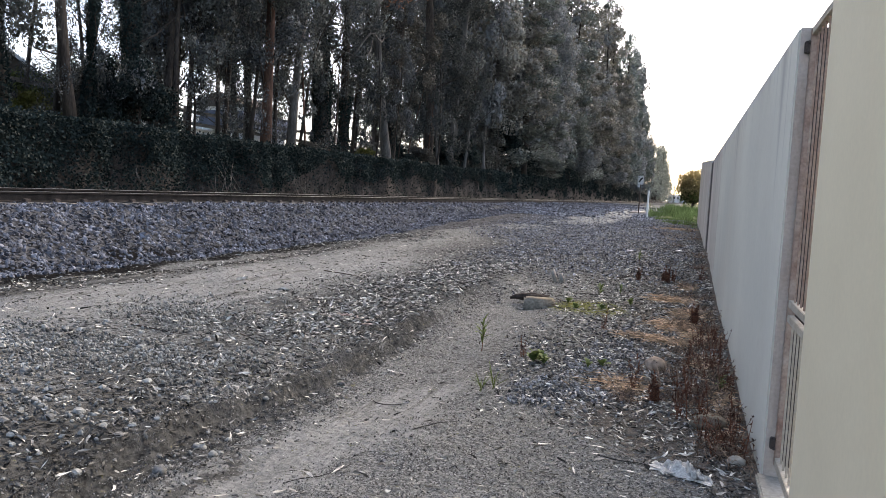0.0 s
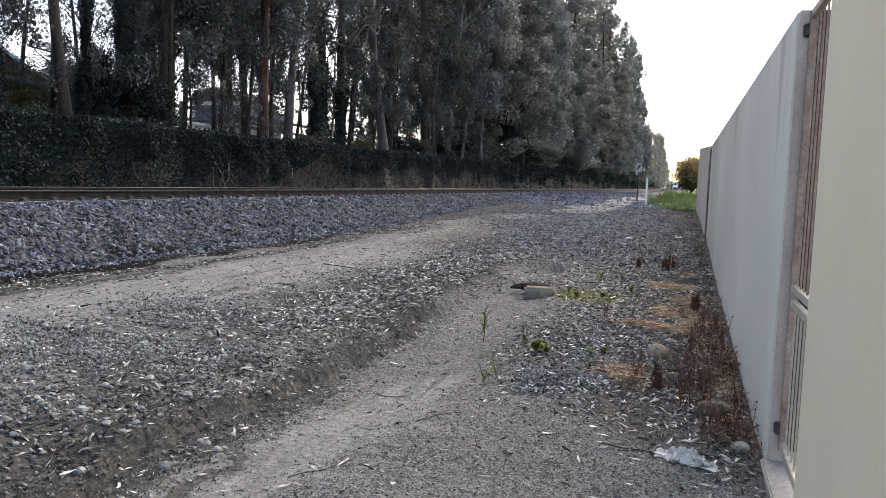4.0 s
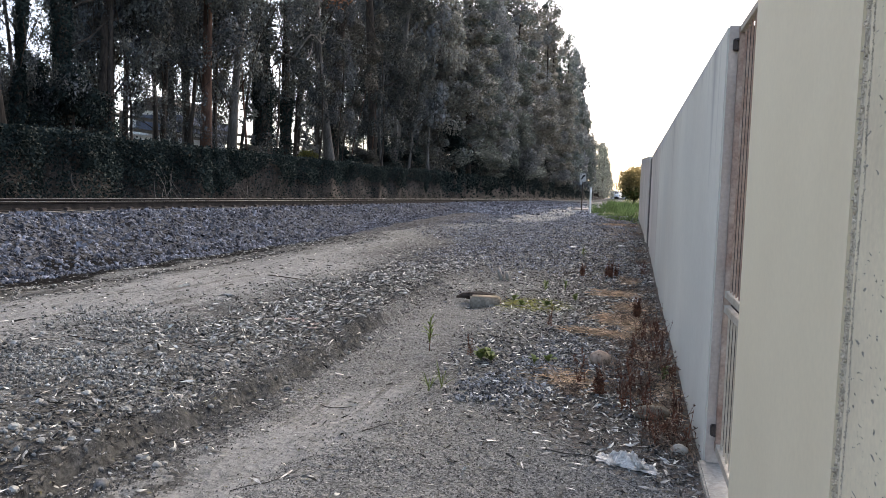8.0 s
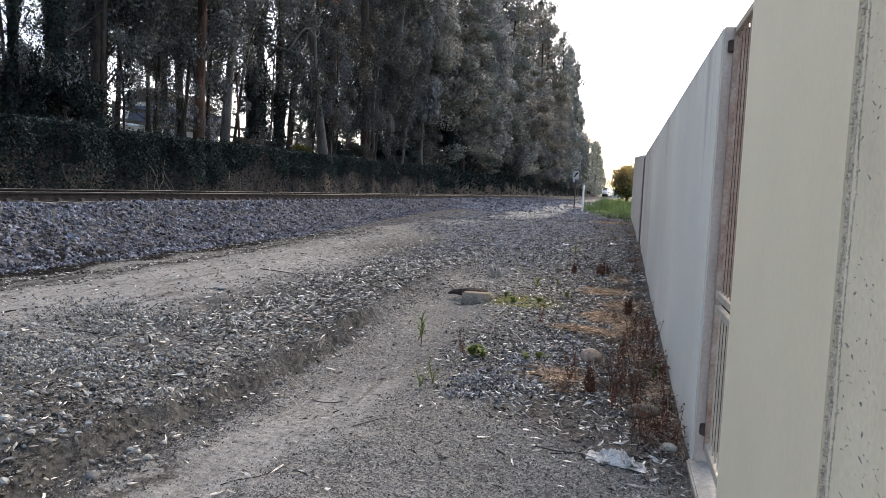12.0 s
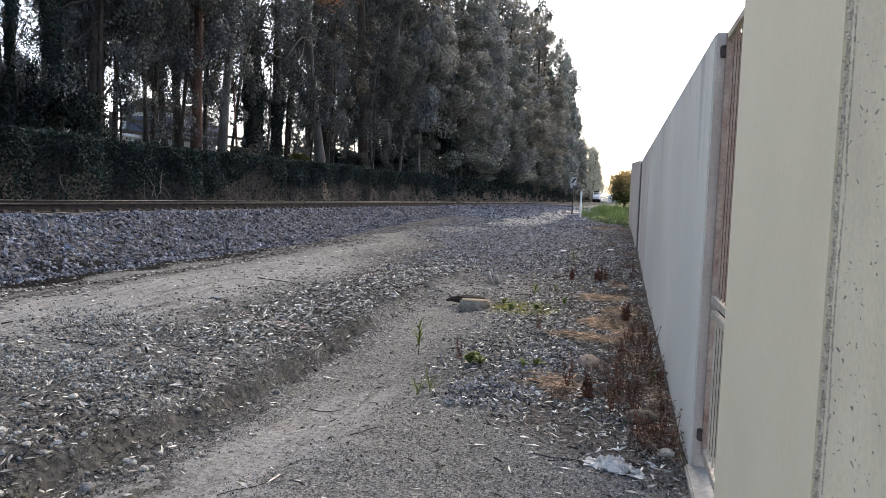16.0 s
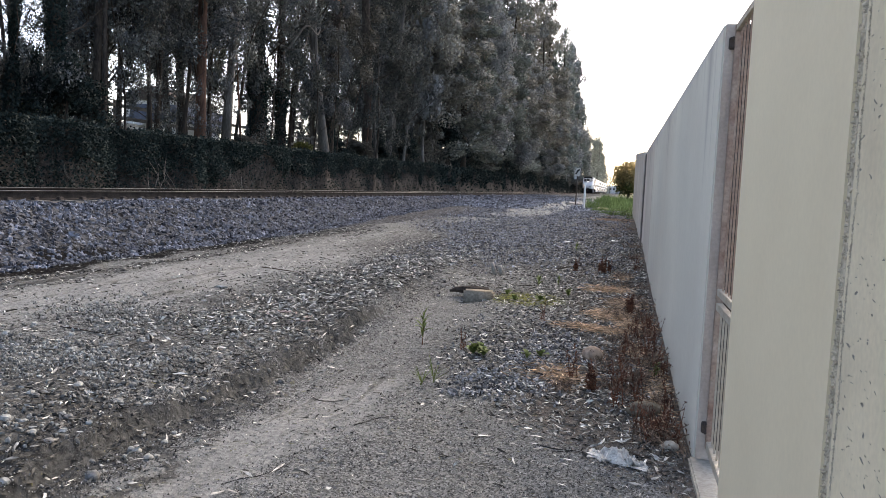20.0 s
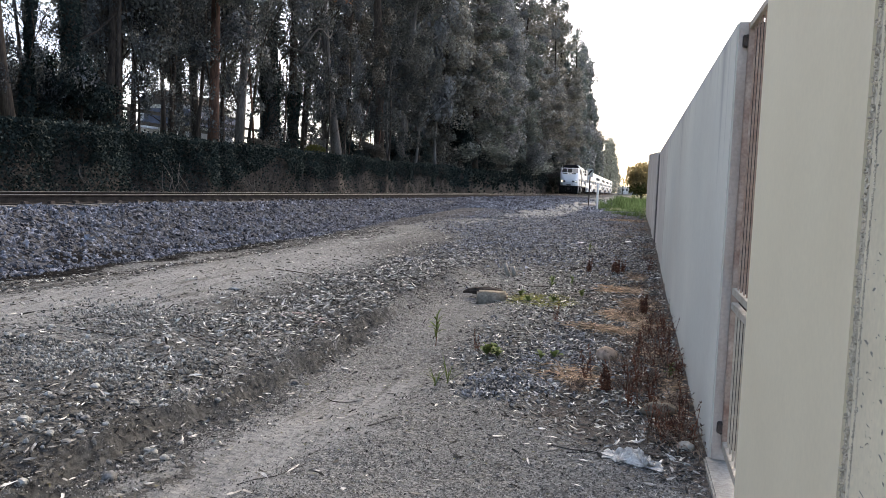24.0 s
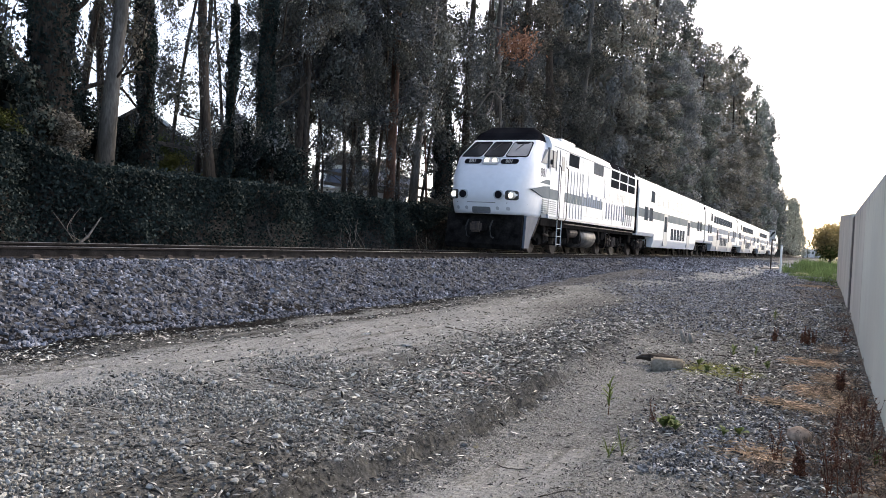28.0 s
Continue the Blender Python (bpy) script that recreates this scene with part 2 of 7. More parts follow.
SAND_A, SAND_B = (0.107, 0.111, 0.1085), (0.188, 0.194, 0.19)
PALE_A, PALE_B = (0.175, 0.18, 0.176), (0.292, 0.299, 0.292)
GROUND = ground_material()
BALLAST = mat("ballast_stone", (0.042, 0.045, 0.054), (0.19, 0.2, 0.228), 3, 0.9, 0.1, 60, island=0.85, fine=0.1)
PEBBLE = mat("pebble", (0.08, 0.0815, 0.076), (0.345, 0.348, 0.325), 4, 0.9, 0.2, 60, island=0.65)
GREYGRAVEL = mat("grey_gravel", (0.04, 0.044, 0.053), (0.31, 0.333, 0.38), 4, 0.9, 0.2, 60, island=0.9)
PATCHGRAVEL = mat("patch_gravel", (0.052, 0.055, 0.06), (0.28, 0.291, 0.308), 4, 0.9, 0.2, 60, island=0.75)
CLOD = mat("soil_clod", (0.04, 0.0405, 0.0395), (0.15, 0.151, 0.147), 9, 0.95, island=0.5)
GRIT = mat("path_grit", (0.07, 0.07, 0.068), (0.32, 0.32, 0.312), 40, 0.9, island=0.8)
DRYLEAF = mat("dry_leaf", (0.085, 0.083, 0.076), (0.62, 0.606, 0.556), 9, 0.75, island=0.9)
DARKLEAF = mat("mouldering_leaf", (0.01, 0.0098, 0.009), (0.115, 0.112, 0.102), 9, 0.8, island=0.7)
CLODSTONE = mat("grey_stone", (0.13, 0.13, 0.125), (0.24, 0.24, 0.23), 20, 0.9, 0.3, 60)
SCRAPBARK = mat("pink_bark", (0.2, 0.15, 0.14), (0.42, 0.35, 0.33), 14, 0.85, 0.2, 40)
WALLNEAR = mat("cream_concrete", (0.735, 0.632, 0.443), (0.785, 0.682, 0.486), 1.3, 0.75, 0.02, 45, fine=0.02, spec=0.3)
WALLROUGH = mat("rough_joint_concrete", (0.42, 0.36, 0.275), (0.66, 0.565, 0.43), 30, 0.9, 0.5, 60, fine=0.2, spec=0.1)
PIT = pitted_material()
WALLFAR = mat("grey_concrete", (0.555, 0.545, 0.475), (0.695, 0.675, 0.58), 0.8, 0.7, 0.03, 35, fine=0.025, stretch=(1, 0.45, 0.6), spec=0.35)
stain(WALLFAR, (0.46, 0.4, 0.33), 0.5)
WALLWARM = mat("warm_grey_concrete", (0.52, 0.475, 0.41), (0.68, 0.63, 0.55), 0.8, 0.75, 0.03, 35, fine=0.03, stretch=(1, 0.6, 0.5), spec=0.3)
stain(WALLWARM, (0.38, 0.32, 0.26), 0.5)
for m in (WALLFAR, WALLWARM):
    drips(m)
JAMB = mat("jamb_stucco", (0.46, 0.38, 0.32), (0.58, 0.5, 0.43), 3, 0.8, 0.15, 50, fine=0.1)
SILL = mat("pale_sill", (0.3, 0.28, 0.24), (0.45, 0.425, 0.37), 3, 0.85, 0.3, 40, fine=0.15, spec=0.1)
GATE = mat("rusty_gate_paint", (0.25, 0.15, 0.11), (0.42, 0.33, 0.26), 6, 0.6, 0.1, 60, fine=0.2)
GATELOW = mat("tan_gate_paint", (0.36, 0.31, 0.24), (0.48, 0.43, 0.35), 6, 0.6, 0.1, 60, fine=0.15)
IRON = mat("dark_iron", (0.03, 0.024, 0.022), (0.08, 0.06, 0.05), 12, 0.7, 0.2, 80, spec=0.3)
RAILSTEEL = mat("rusty_rail", (0.014, 0.013, 0.0125), (0.036, 0.032, 0.03), 5, 0.85, 0.2, 50, spec=0.05)
RAILHEAD = mat("worn_rail_head", (0.32, 0.31, 0.3), (0.45, 0.44, 0.43), 3, 0.3, 0.0, 50, metal=0.9)
TIE = mat("concrete_tie", (0.13, 0.12, 0.11), (0.22, 0.205, 0.185), 5, 0.9, 0.2, 40)
BARK = mat("brown_bark", (0.03, 0.024, 0.02), (0.08, 0.064, 0.052), 3, 0.95, 0.7, 14, fine=0.4, stretch=(2, 2, 0.4))
PALEBARK = mat("pale_bark", (0.068, 0.0624, 0.056), (0.167, 0.155, 0.141), 2, 0.9, 0.5, 12, fine=0.3, stretch=(2, 2, 0.5))
REDBARK = mat("peeling_red_bark", (0.07, 0.042, 0.032), (0.16, 0.09, 0.065), 2.5, 0.95, 0.7, 14, fine=0.3, stretch=(2, 2, 0.3))
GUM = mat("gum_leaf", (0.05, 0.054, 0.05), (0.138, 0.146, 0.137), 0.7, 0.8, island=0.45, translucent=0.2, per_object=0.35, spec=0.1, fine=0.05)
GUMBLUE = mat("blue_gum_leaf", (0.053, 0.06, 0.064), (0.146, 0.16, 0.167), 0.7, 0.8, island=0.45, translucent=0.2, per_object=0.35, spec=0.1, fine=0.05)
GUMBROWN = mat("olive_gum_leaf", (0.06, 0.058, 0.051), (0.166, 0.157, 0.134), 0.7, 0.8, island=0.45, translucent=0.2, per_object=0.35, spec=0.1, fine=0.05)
# leaves of the farther crowns: distance haze is mixed into these paler colours
GUMPALE = mat("hazed_pale_gum_leaf", (0.12, 0.128, 0.13), (0.33, 0.345, 0.342), 0.8, 0.85, island=0.3, translucent=0.2, per_object=0.3, spec=0.05, fine=0.05)
GUMTAN = mat("hazed_tan_gum_leaf", (0.135, 0.131, 0.116), (0.34, 0.328, 0.288), 0.8, 0.85, island=0.3, translucent=0.2, per_object=0.3, spec=0.05, fine=0.05)
GUMGREEN = mat("hazed_green_gum_leaf", (0.105, 0.122, 0.112), (0.305, 0.332, 0.3), 0.8, 0.85, island=0.3, translucent=0.2, per_object=0.3, spec=0.05, fine=0.05)
GARDENLEAF = mat("garden_bush_leaf", (0.11, 0.11, 0.03), (0.27, 0.25, 0.075), 0.45, 0.8, island=0.4, translucent=0.25, spec=0.1)
GREENBUSH = mat("olive_bush_leaf", (0.05, 0.062, 0.02), (0.13, 0.15, 0.05), 0.6, 0.8, island=0.5, translucent=0.3, spec=0.1)
# palest leaf, with the haze down the line put into its colour
GUMGREY = mat("hazed_grey_gum_leaf", (0.19, 0.2, 0.165), (0.32, 0.335, 0.275), 0.5, 0.6, island=0.3, translucent=0.15, fine=0.05)
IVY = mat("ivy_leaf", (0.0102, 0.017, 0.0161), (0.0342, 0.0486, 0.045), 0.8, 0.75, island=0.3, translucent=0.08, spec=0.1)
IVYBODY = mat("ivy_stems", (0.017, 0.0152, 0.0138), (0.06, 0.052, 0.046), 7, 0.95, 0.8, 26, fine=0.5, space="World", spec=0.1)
DEADLEAF = mat("dead_orange_leaf", (0.24, 0.12, 0.075), (0.36, 0.19, 0.12), 1, 0.8, island=0.4)
BUSHLEAF = mat("yellow_green_leaf", (0.3, 0.24, 0.12), (0.55, 0.43, 0.21), 0.45, 0.8, island=0.35, translucent=0.55, spec=0.1)
GRASS = mat("green_grass", (0.055, 0.09, 0.032), (0.175, 0.25, 0.105), 0.6, 0.8, island=0.45, translucent=0.3, spec=0.1)
WEEDGREEN = mat("weed_leaf", (0.1, 0.14, 0.045), (0.22, 0.27, 0.1), 6, 0.7, island=0.35, translucent=0.2)
TANGLE = mat("dead_tangle", (0.088, 0.062, 0.048), (0.336, 0.248, 0.188), 8, 0.9, island=0.6)
WEEDDEAD = mat("dead_weed", (0.060, 0.027, 0.018), (0.200, 0.086, 0.051), 8, 0.9, island=0.5)
STRAW = mat("dry_straw", (0.34, 0.235, 0.15), (0.7, 0.52, 0.36), 8, 0.9, island=0.6)
WOOD = mat("weathered_wood", (0.08, 0.07, 0.06), (0.2, 0.18, 0.16), 4, 0.9, 0.3, 30, stretch=(1, 0.2, 1))
WHITEPAINT = mat("white_paint", (0.74, 0.74, 0.72), (0.82, 0.82, 0.8), 2, 0.4, fine=0.04)
ROOFBLUE = mat("blue_grey_roofing", (0.1, 0.12, 0.17), (0.16, 0.18, 0.24), 3, 0.7, 0.2, 20)
STUCCO = mat("pale_siding", (0.5, 0.5, 0.5), (0.62, 0.61, 0.6), 2, 0.8, 0.1, 30)
BROWNROOF = mat("brown_roof_and_shaded_wall", (0.05, 0.04, 0.032), (0.09, 0.072, 0.06), 4, 0.9, 0.3, 20)
ROCKM = mat("tan_rock", (0.22, 0.165, 0.125), (0.4, 0.31, 0.24), 7, 0.9, 0.5, 25)
CONC = mat("block_concrete", (0.25, 0.23, 0.2), (0.4, 0.375, 0.33), 6, 0.9, 0.3, 40)
PAPER = mat("crumpled_sheet", (0.38, 0.365, 0.335), (0.72, 0.695, 0.645), 22, 0.8, 0.3, 60, fine=0.25, stretch=(1, 4, 1), spec=0.2)
BLACK = mat("black_sign_paint", (0.02, 0.02, 0.02), (0.04, 0.04, 0.04), 5, 0.6)
# train
TWHITE = mat("white_train_paint", (0.7, 0.72, 0.75), (0.77, 0.785, 0.81), 0.8, 0.35, fine=0.03, bscale=6)
TGREY = mat("grey_train_paint", (0.36, 0.38, 0.4), (0.46, 0.48, 0.5), 0.8, 0.4, fine=0.05)
TSTRIPE = mat("grey_green_stripe", (0.13, 0.16, 0.175), (0.18, 0.21, 0.225), 1, 0.6, fine=0.05, spec=0.05)
TBLUE = mat("blue_grey_graphic", (0.17, 0.21, 0.27), (0.26, 0.3, 0.36), 1, 0.6, fine=0.05, spec=0.05)
TBLACK = mat("black_train_paint", (0.008, 0.008, 0.01), (0.018, 0.018, 0.02), 1.5, 0.7, fine=0.1, spec=0.0)
UNDER = mat("sooty_underframe", (0.006, 0.006, 0.006), (0.024, 0.022, 0.021), 4, 0.85, 0.2, 20, spec=0.0)
GLASS = mat("dark_train_glass", (0.012, 0.014, 0.016), (0.025, 0.028, 0.032), 1, 0.15, fine=0.02, spec=0.04)
LOUVRE = mat("dark_side_opening", (0.016, 0.018, 0.02), (0.035, 0.038, 0.042), 2, 0.7, fine=0.1, spec=0.0)
GREYLOUVRE = mat("grey_side_opening", (0.13, 0.135, 0.14), (0.19, 0.195, 0.2), 2, 0.7, fine=0.1, spec=0.0)
COACHGLASS = mat("coach_glass", (0.055, 0.065, 0.075), (0.1, 0.112, 0.125), 2, 0.75, fine=0.1, spec=0.0)
# lighter grey for the cab side glass and the right windscreen
GREYGLASS = mat("grey_train_glass", (0.2, 0.205, 0.21), (0.28, 0.285, 0.29), 1, 0.3, fine=0.05, spec=0.05)
# blue-grey of the skirt with its shade put into the colour
TSKIRT = mat("shaded_skirt_blue_grey", (0.075, 0.09, 0.115), (0.12, 0.14, 0.17), 2, 0.6, fine=0.1, spec=0.2)
TANK = mat("grimy_fuel_tank", (0.03, 0.03, 0.03), (0.13, 0.13, 0.13), 3, 0.45, 0.1, 20, metal=0.4)
LAMP = glow("headlight_glow", (1.0, 0.9, 0.72), 2.2)
REFLECTOR = mat("lamp_reflector", (0.5, 0.5, 0.48), (0.62, 0.62, 0.6), 3, 0.3, fine=0.05)
SKIN = mat("number_ink", (0.1, 0.11, 0.13), (0.14, 0.15, 0.17), 3, 0.5)


# ---- mesh helpers ----
def mesh_ob(name, me, material, parent=None, label="", kind=""):
    me.materials.append(material)
    ob = new(name, me)
    if parent is not None:
        ob.parent = parent
    return tagged(ob, label, kind=kind)


def part(name, bm, material, parent=None, label="", kind="", smooth=False):
    me = bpy.data.meshes.new(name)
    bmesh.ops.recalc_face_normals(bm, faces=bm.faces)
    bm.to_mesh(me)
    bm.free()
    if smooth:
        for f in me.polygons:
            f.use_smooth = True
    return mesh_ob(name, me, material, parent, label, kind)


def box(lo, hi, bevel=0.0, bm=None):
    bm = bm or bmesh.new()
    c = [(a + b) / 2 for a, b in zip(lo, hi)]
    s = [abs(b - a) for a, b in zip(lo, hi)]
    r = bmesh.ops.create_cube(bm, size=1, matrix=Matrix.Translation(c) @ Matrix.Diagonal((*s, 1)))
    if bevel:
        edges = {e for v in r["verts"] for e in v.link_edges}
        bmesh.ops.bevel(bm, geom=list(edges), offset=bevel, segments=2, affect="EDGES")
    return bm


def tube(points, radii, sides=8, bm=None, cap=True):
    """A tapered tube along points."""
    bm = bm or bmesh.new()
    rings = []
    pts = [Vector(p) for p in points]
    for i, p in enumerate(pts):
        d = (pts[min(i + 1, len(pts) - 1)] - pts[max(i - 1, 0)]).normalized()
        q = d.to_track_quat("Z", "Y")
        rings.append([bm.verts.new(p + q @ Vector((math.cos(a) * radii[i], math.sin(a) * radii[i], 0))) for a in [k * math.tau / sides for k in range(sides)]])
    for a, b in zip(rings, rings[1:]):
        for k in range(sides):
            bm.faces.new((a[k], a[(k + 1) % sides], b[(k + 1) % sides], b[k]))
    if cap:
        bm.faces.new(rings[0][::-1]), bm.faces.new(rings[-1])
    return bm


def prism(outline, lo, hi, axis="x"):
    """An outline (pairs) pushed from lo to hi along an axis."""
    bm = bmesh.new()

    def at(p, v):
        return {"x": (v, p[0], p[1]), "y": (p[0], v, p[1]), "z": (p[0], p[1], v)}[axis]
    a = [bm.verts.new(at(p, lo)) for p in outline]
    b = [bm.verts.new(at(p, hi)) for p in outline]
    bm.faces.new(a[::-1]), bm.faces.new(b)
    for k in range(len(a)):
        j = (k + 1) % len(a)
        bm.faces.new((a[k], a[j], b[j], b[k]))
    return bm


def raw_mesh(name, verts, faces, smooth=False):
    """verts (n, 3), faces (m, k): one mesh, all faces with k corners."""
    me = bpy.data.meshes.new(name)
    verts, faces = np.asarray(verts, np.float32), np.asarray(faces, np.int32)
    m, k = faces.shape
    me.vertices.add(len(verts)), me.loops.add(m * k), me.polygons.add(m)
    me.vertices.foreach_set("co", verts.ravel())
    me.loops.foreach_set("vertex_index", faces.ravel())
    me.polygons.foreach_set("loop_start", np.arange(m, dtype=np.int32) * k)
    me.polygons.foreach_set("loop_total", np.full(m, k, np.int32))
    me.polygons.foreach_set("use_smooth", np.full(m, smooth))
    me.update(calc_edges=True)
    return me


def strew(templates, where, scales, turns):
    """Many small pieces in one mesh: templates (verts, faces), places (n, 3), scales (n, 3), turns (n, 3, 3)."""
    n = len(where)
    vs, fs, off = [], [], 0
    for t, (v, f) in enumerate(templates):
        idx = np.arange(t, n, len(templates))
        if not len(idx):
            continue
        w = np.einsum("nij,nvj->nvi", turns[idx], v[None] * scales[idx][:, None]) + where[idx][:, None]
        vs.append(w.reshape(-1, 3))
        fs.append((f[None] + (np.arange(len(idx)) * len(v))[:, None, None]).reshape(-1, f.shape[1]) + off)
        off += len(idx) * len(v)
    return np.concatenate(vs), np.concatenate(fs)


rng0 = np.random.default_rng(5)


def turns_random(n, tilt=None):
    """Rotations: about z at random, then tipped by up to tilt degrees (None: any way up)."""
    a = rng0.uniform(0, math.tau, n)
    if tilt is None:
        b, c = np.arccos(rng0.uniform(-1, 1, n)), rng0.uniform(0, math.tau, n)
    else:
        b, c = np.abs(rng0.normal(0, radians(tilt), n)), rng0.uniform(0, math.tau, n)
    ca, sa, cb, sb, cc, sc = np.cos(a), np.sin(a), np.cos(b), np.sin(b), np.cos(c), np.sin(c)
    z, o = np.zeros(n), np.ones(n)
    rz = np.stack([ca, -sa, z, sa, ca, z, z, z, o], 1).reshape(n, 3, 3)
    rx = np.stack([o, z, z, z, cb, -sb, z, sb, cb], 1).reshape(n, 3, 3)
    rz2 = np.stack([cc, -sc, z, sc, cc, z, z, z, o], 1).reshape(n, 3, 3)
    return rz2 @ rx @ rz


def icosa(seed):
    g = (1 + 5 ** 0.5) / 2
    v = np.array([(-1, g, 0), (1, g, 0), (-1, -g, 0), (1, -g, 0), (0, -1, g), (0, 1, g), (0, -1, -g), (0, 1, -g), (g, 0, -1), (g, 0, 1), (-g, 0, -1), (-g, 0, 1)], float)
    v /= np.linalg.norm(v[0])
    r = np.random.default_rng(seed)
    v = v * r.uniform(0.7, 1.15, (12, 1)) * np.array([1, 0.8, 0.65])
    f = np.array([(0, 11, 5), (0, 5, 1), (0, 1, 7), (0, 7, 10), (0, 10, 11), (1, 5, 9), (5, 11, 4), (11, 10, 2), (10, 7, 6), (7, 1, 8), (3, 9, 4), (3, 4, 2), (3, 2, 6), (3, 6, 8), (3, 8, 9), (4, 9, 5), (2, 4, 11), (6, 2, 10), (8, 6, 7), (9, 8, 1)])
    return v, f


def octa(seed):
    r = np.random.default_rng(seed)
    v = np.array([(1, 0, 0), (-1, 0, 0), (0, 1, 0), (0, -1, 0), (0, 0, 1), (0, 0, -1)], float) * r.uniform(0.65, 1.2, (6, 1)) + r.uniform(-0.2, 0.2, (6, 3))
    f = np.array([(0, 2, 4), (2, 1, 4), (1, 3, 4), (3, 0, 4), (2, 0, 5), (1, 2, 5), (3, 1, 5), (0, 3, 5)])
    return v * np.array([1, 0.85, 0.6]), f


def smooth_path(q, n=12):
    """Points on a curve through the given ones."""
    q = np.array(q, float)
    u = np.linspace(0, len(q) - 1, n + 1)
    out = []
    for w in u:
        i = min(int(w), len(q) - 2)
        t = w - i
        a, b = q[i], q[i + 1]
        p, c = q[max(i - 1, 0)], q[min(i + 2, len(q) - 1)]
        out.append(tuple(a + 0.5 * t * ((b - p) + t * (2 * p - 5 * a + 4 * b - c + t * (3 * (a - b) + c - p)))))
    return out


STONES = [icosa(k) for k in range(6)]
BITS = [octa(k) for k in range(6)]
SHARDS = [(v * np.array([1.05, 1.0, 0.8]) * np.random.default_rng(60 + k).uniform(0.7, 1.25, (len(v), 1)), f) for k, (v, f) in enumerate(STONES)]
# a leaf: a bent blade of two quads, 1 long and 1 wide
BLADE = [(np.array([(-0.5, 0, 0), (0, -0.5, 0.06), (0, 0.5, 0.06), (0.5, 0, -0.02)], float), np.array([(0, 1, 3, 2)]))]
CURL = []
for bend, cup, twist, blunt in ((0.0, 0.1, 0.5, 0.08), (1.5, 0.35, 1.4, 0.1), (-1.1, -0.1, -1.0, 0.3), (0.7, 0.55, 0.3, 0.08), (-2.0, 0.2, 1.8, 0.12), (0.3, -0.25, -0.6, 0.5), (2.6, 0.3, -1.2, 0.1)):
    # dry curled leaves and bark chips: bent strips of three quads, 1 long and 1 wide
    strip = []
    for u in (-0.5, -0.2, 0.18, 0.5):
        w = 0.5 * max(math.cos(u * math.pi * 0.96), blunt)
        c, d = np.array([u, bend * (u * u - 0.12), cup * (0.25 - u * u)]), np.array([0, math.cos(twist * u), math.sin(twist * u)]) * w
        strip += [c - d, c + d]
    CURL.append((np.array(strip), np.array([(2 * k, 2 * k + 2, 2 * k + 3, 2 * k + 1) for k in range(3)])))


def value_noise(x, y, scale, seed):
    """Smooth noise from -1 to 1 over the plan."""
    def h(i, j):
        s = np.sin(i * 127.1 + j * 311.7 + seed * 74.7) * 43758.5453
        return (s - np.floor(s)) * 2 - 1
    x, y = np.asarray(x, float) / scale, np.asarray(y, float) / scale
    i, j = np.floor(x), np.floor(y)
    u, v = x - i, y - j
    u, v = u * u * (3 - 2 * u), v * v * (3 - 2 * v)
    return (h(i, j) * (1 - u) + h(i + 1, j) * u) * (1 - v) + (h(i, j + 1) * (1 - u) + h(i + 1, j + 1) * u) * v


def smooth(a, b, v):
    u = np.clip((v - a) / (b - a), 0, 1)
    return u * u * (3 - 2 * u)


# ---- the plan ----
WALL_X = 0.5            # face of the concrete wall
RAIL_Z = 1.09           # top of the rails
TRACK_X, TRACK_S = -10.95, 0.008
HEDGE_X = -14.0
BACK_Z = 2.1           # garden level behind the hedge


def track_x(y):
    return TRACK_X + TRACK_S * np.asarray(y, float)


def rut_edge(x, y):
    """Where the bank breaks off to the wheel rut."""
    return -2.6 + 0.12 * value_noise(y, y * 0, 1.3, 3) + 0.05 * value_noise(y, y * 0, 0.3, 4) + 0.025 * value_noise(x, y, 0.12, 6)


def height(x, y, rough=True):
    """The ground's height over the plan."""
    x, y = np.asarray(x, float), np.asarray(y, float)
    right = np.interp(y, [-8, 3, 6.5, 8.3, 12.4, 16.5, 24, 30, 45, 80], [-0.05, -0.02, 0, 0.08, 0.18, 0.38, 0.6, 0.68, 0.78, 0.85])
    left = np.interp(y, [-8, 3, 18, 26, 35, 50, 80], [0.2, 0.22, 0.26, 0.5, 0.66, 0.8, 0.85])
    s = smooth(0.2, 5.2, -x)
    b = right * (1 - s) + left * s
    if rough:
        # the wheel rut with its little step, and lumps
        near = smooth(16, 9, y)
        edge = rut_edge(x, y)
        b = b - 0.1 * near * smooth(edge, edge + 0.07, x) * smooth(-1.2, -2.2, x)
        b = b + 0.05 * near * np.exp(-((x - edge + 0.5) / 0.45) ** 2)
        clod = np.exp(-((x - edge - 0.05) / 0.3) ** 2) * near
        b = b + clod * (0.035 * np.abs(value_noise(x, y, 0.16, 14)) + 0.02 * value_noise(x, y, 0.07, 15) - 0.012)
        b = b + 0.025 * value_noise(x, y, 0.9, 1) + 0.012 * value_noise(x, y, 0.3, 2) + 0.005 * value_noise(x, y, 0.1, 5)
    d = np.abs(x - track_x(y))
    bank = np.interp(d, [0, 1.7, 2.0, 3.45, 6], [0.885, 0.9, 0.84, 0.2, -1.0])
    if rough:
        bank = bank + smooth(3.6, 3.0, d) * (0.03 * value_noise(x, y, 0.5, 7) + 0.02 * value_noise(x, y, 0.15, 8))
    bank = np.where(x < track_x(y) - 1.9, np.maximum(bank, 0.62), bank)
    g = np.maximum(b, bank)
    return g + (BACK_Z - g) * smooth(HEDGE_X - 0.1, HEDGE_X - 1.2, x)


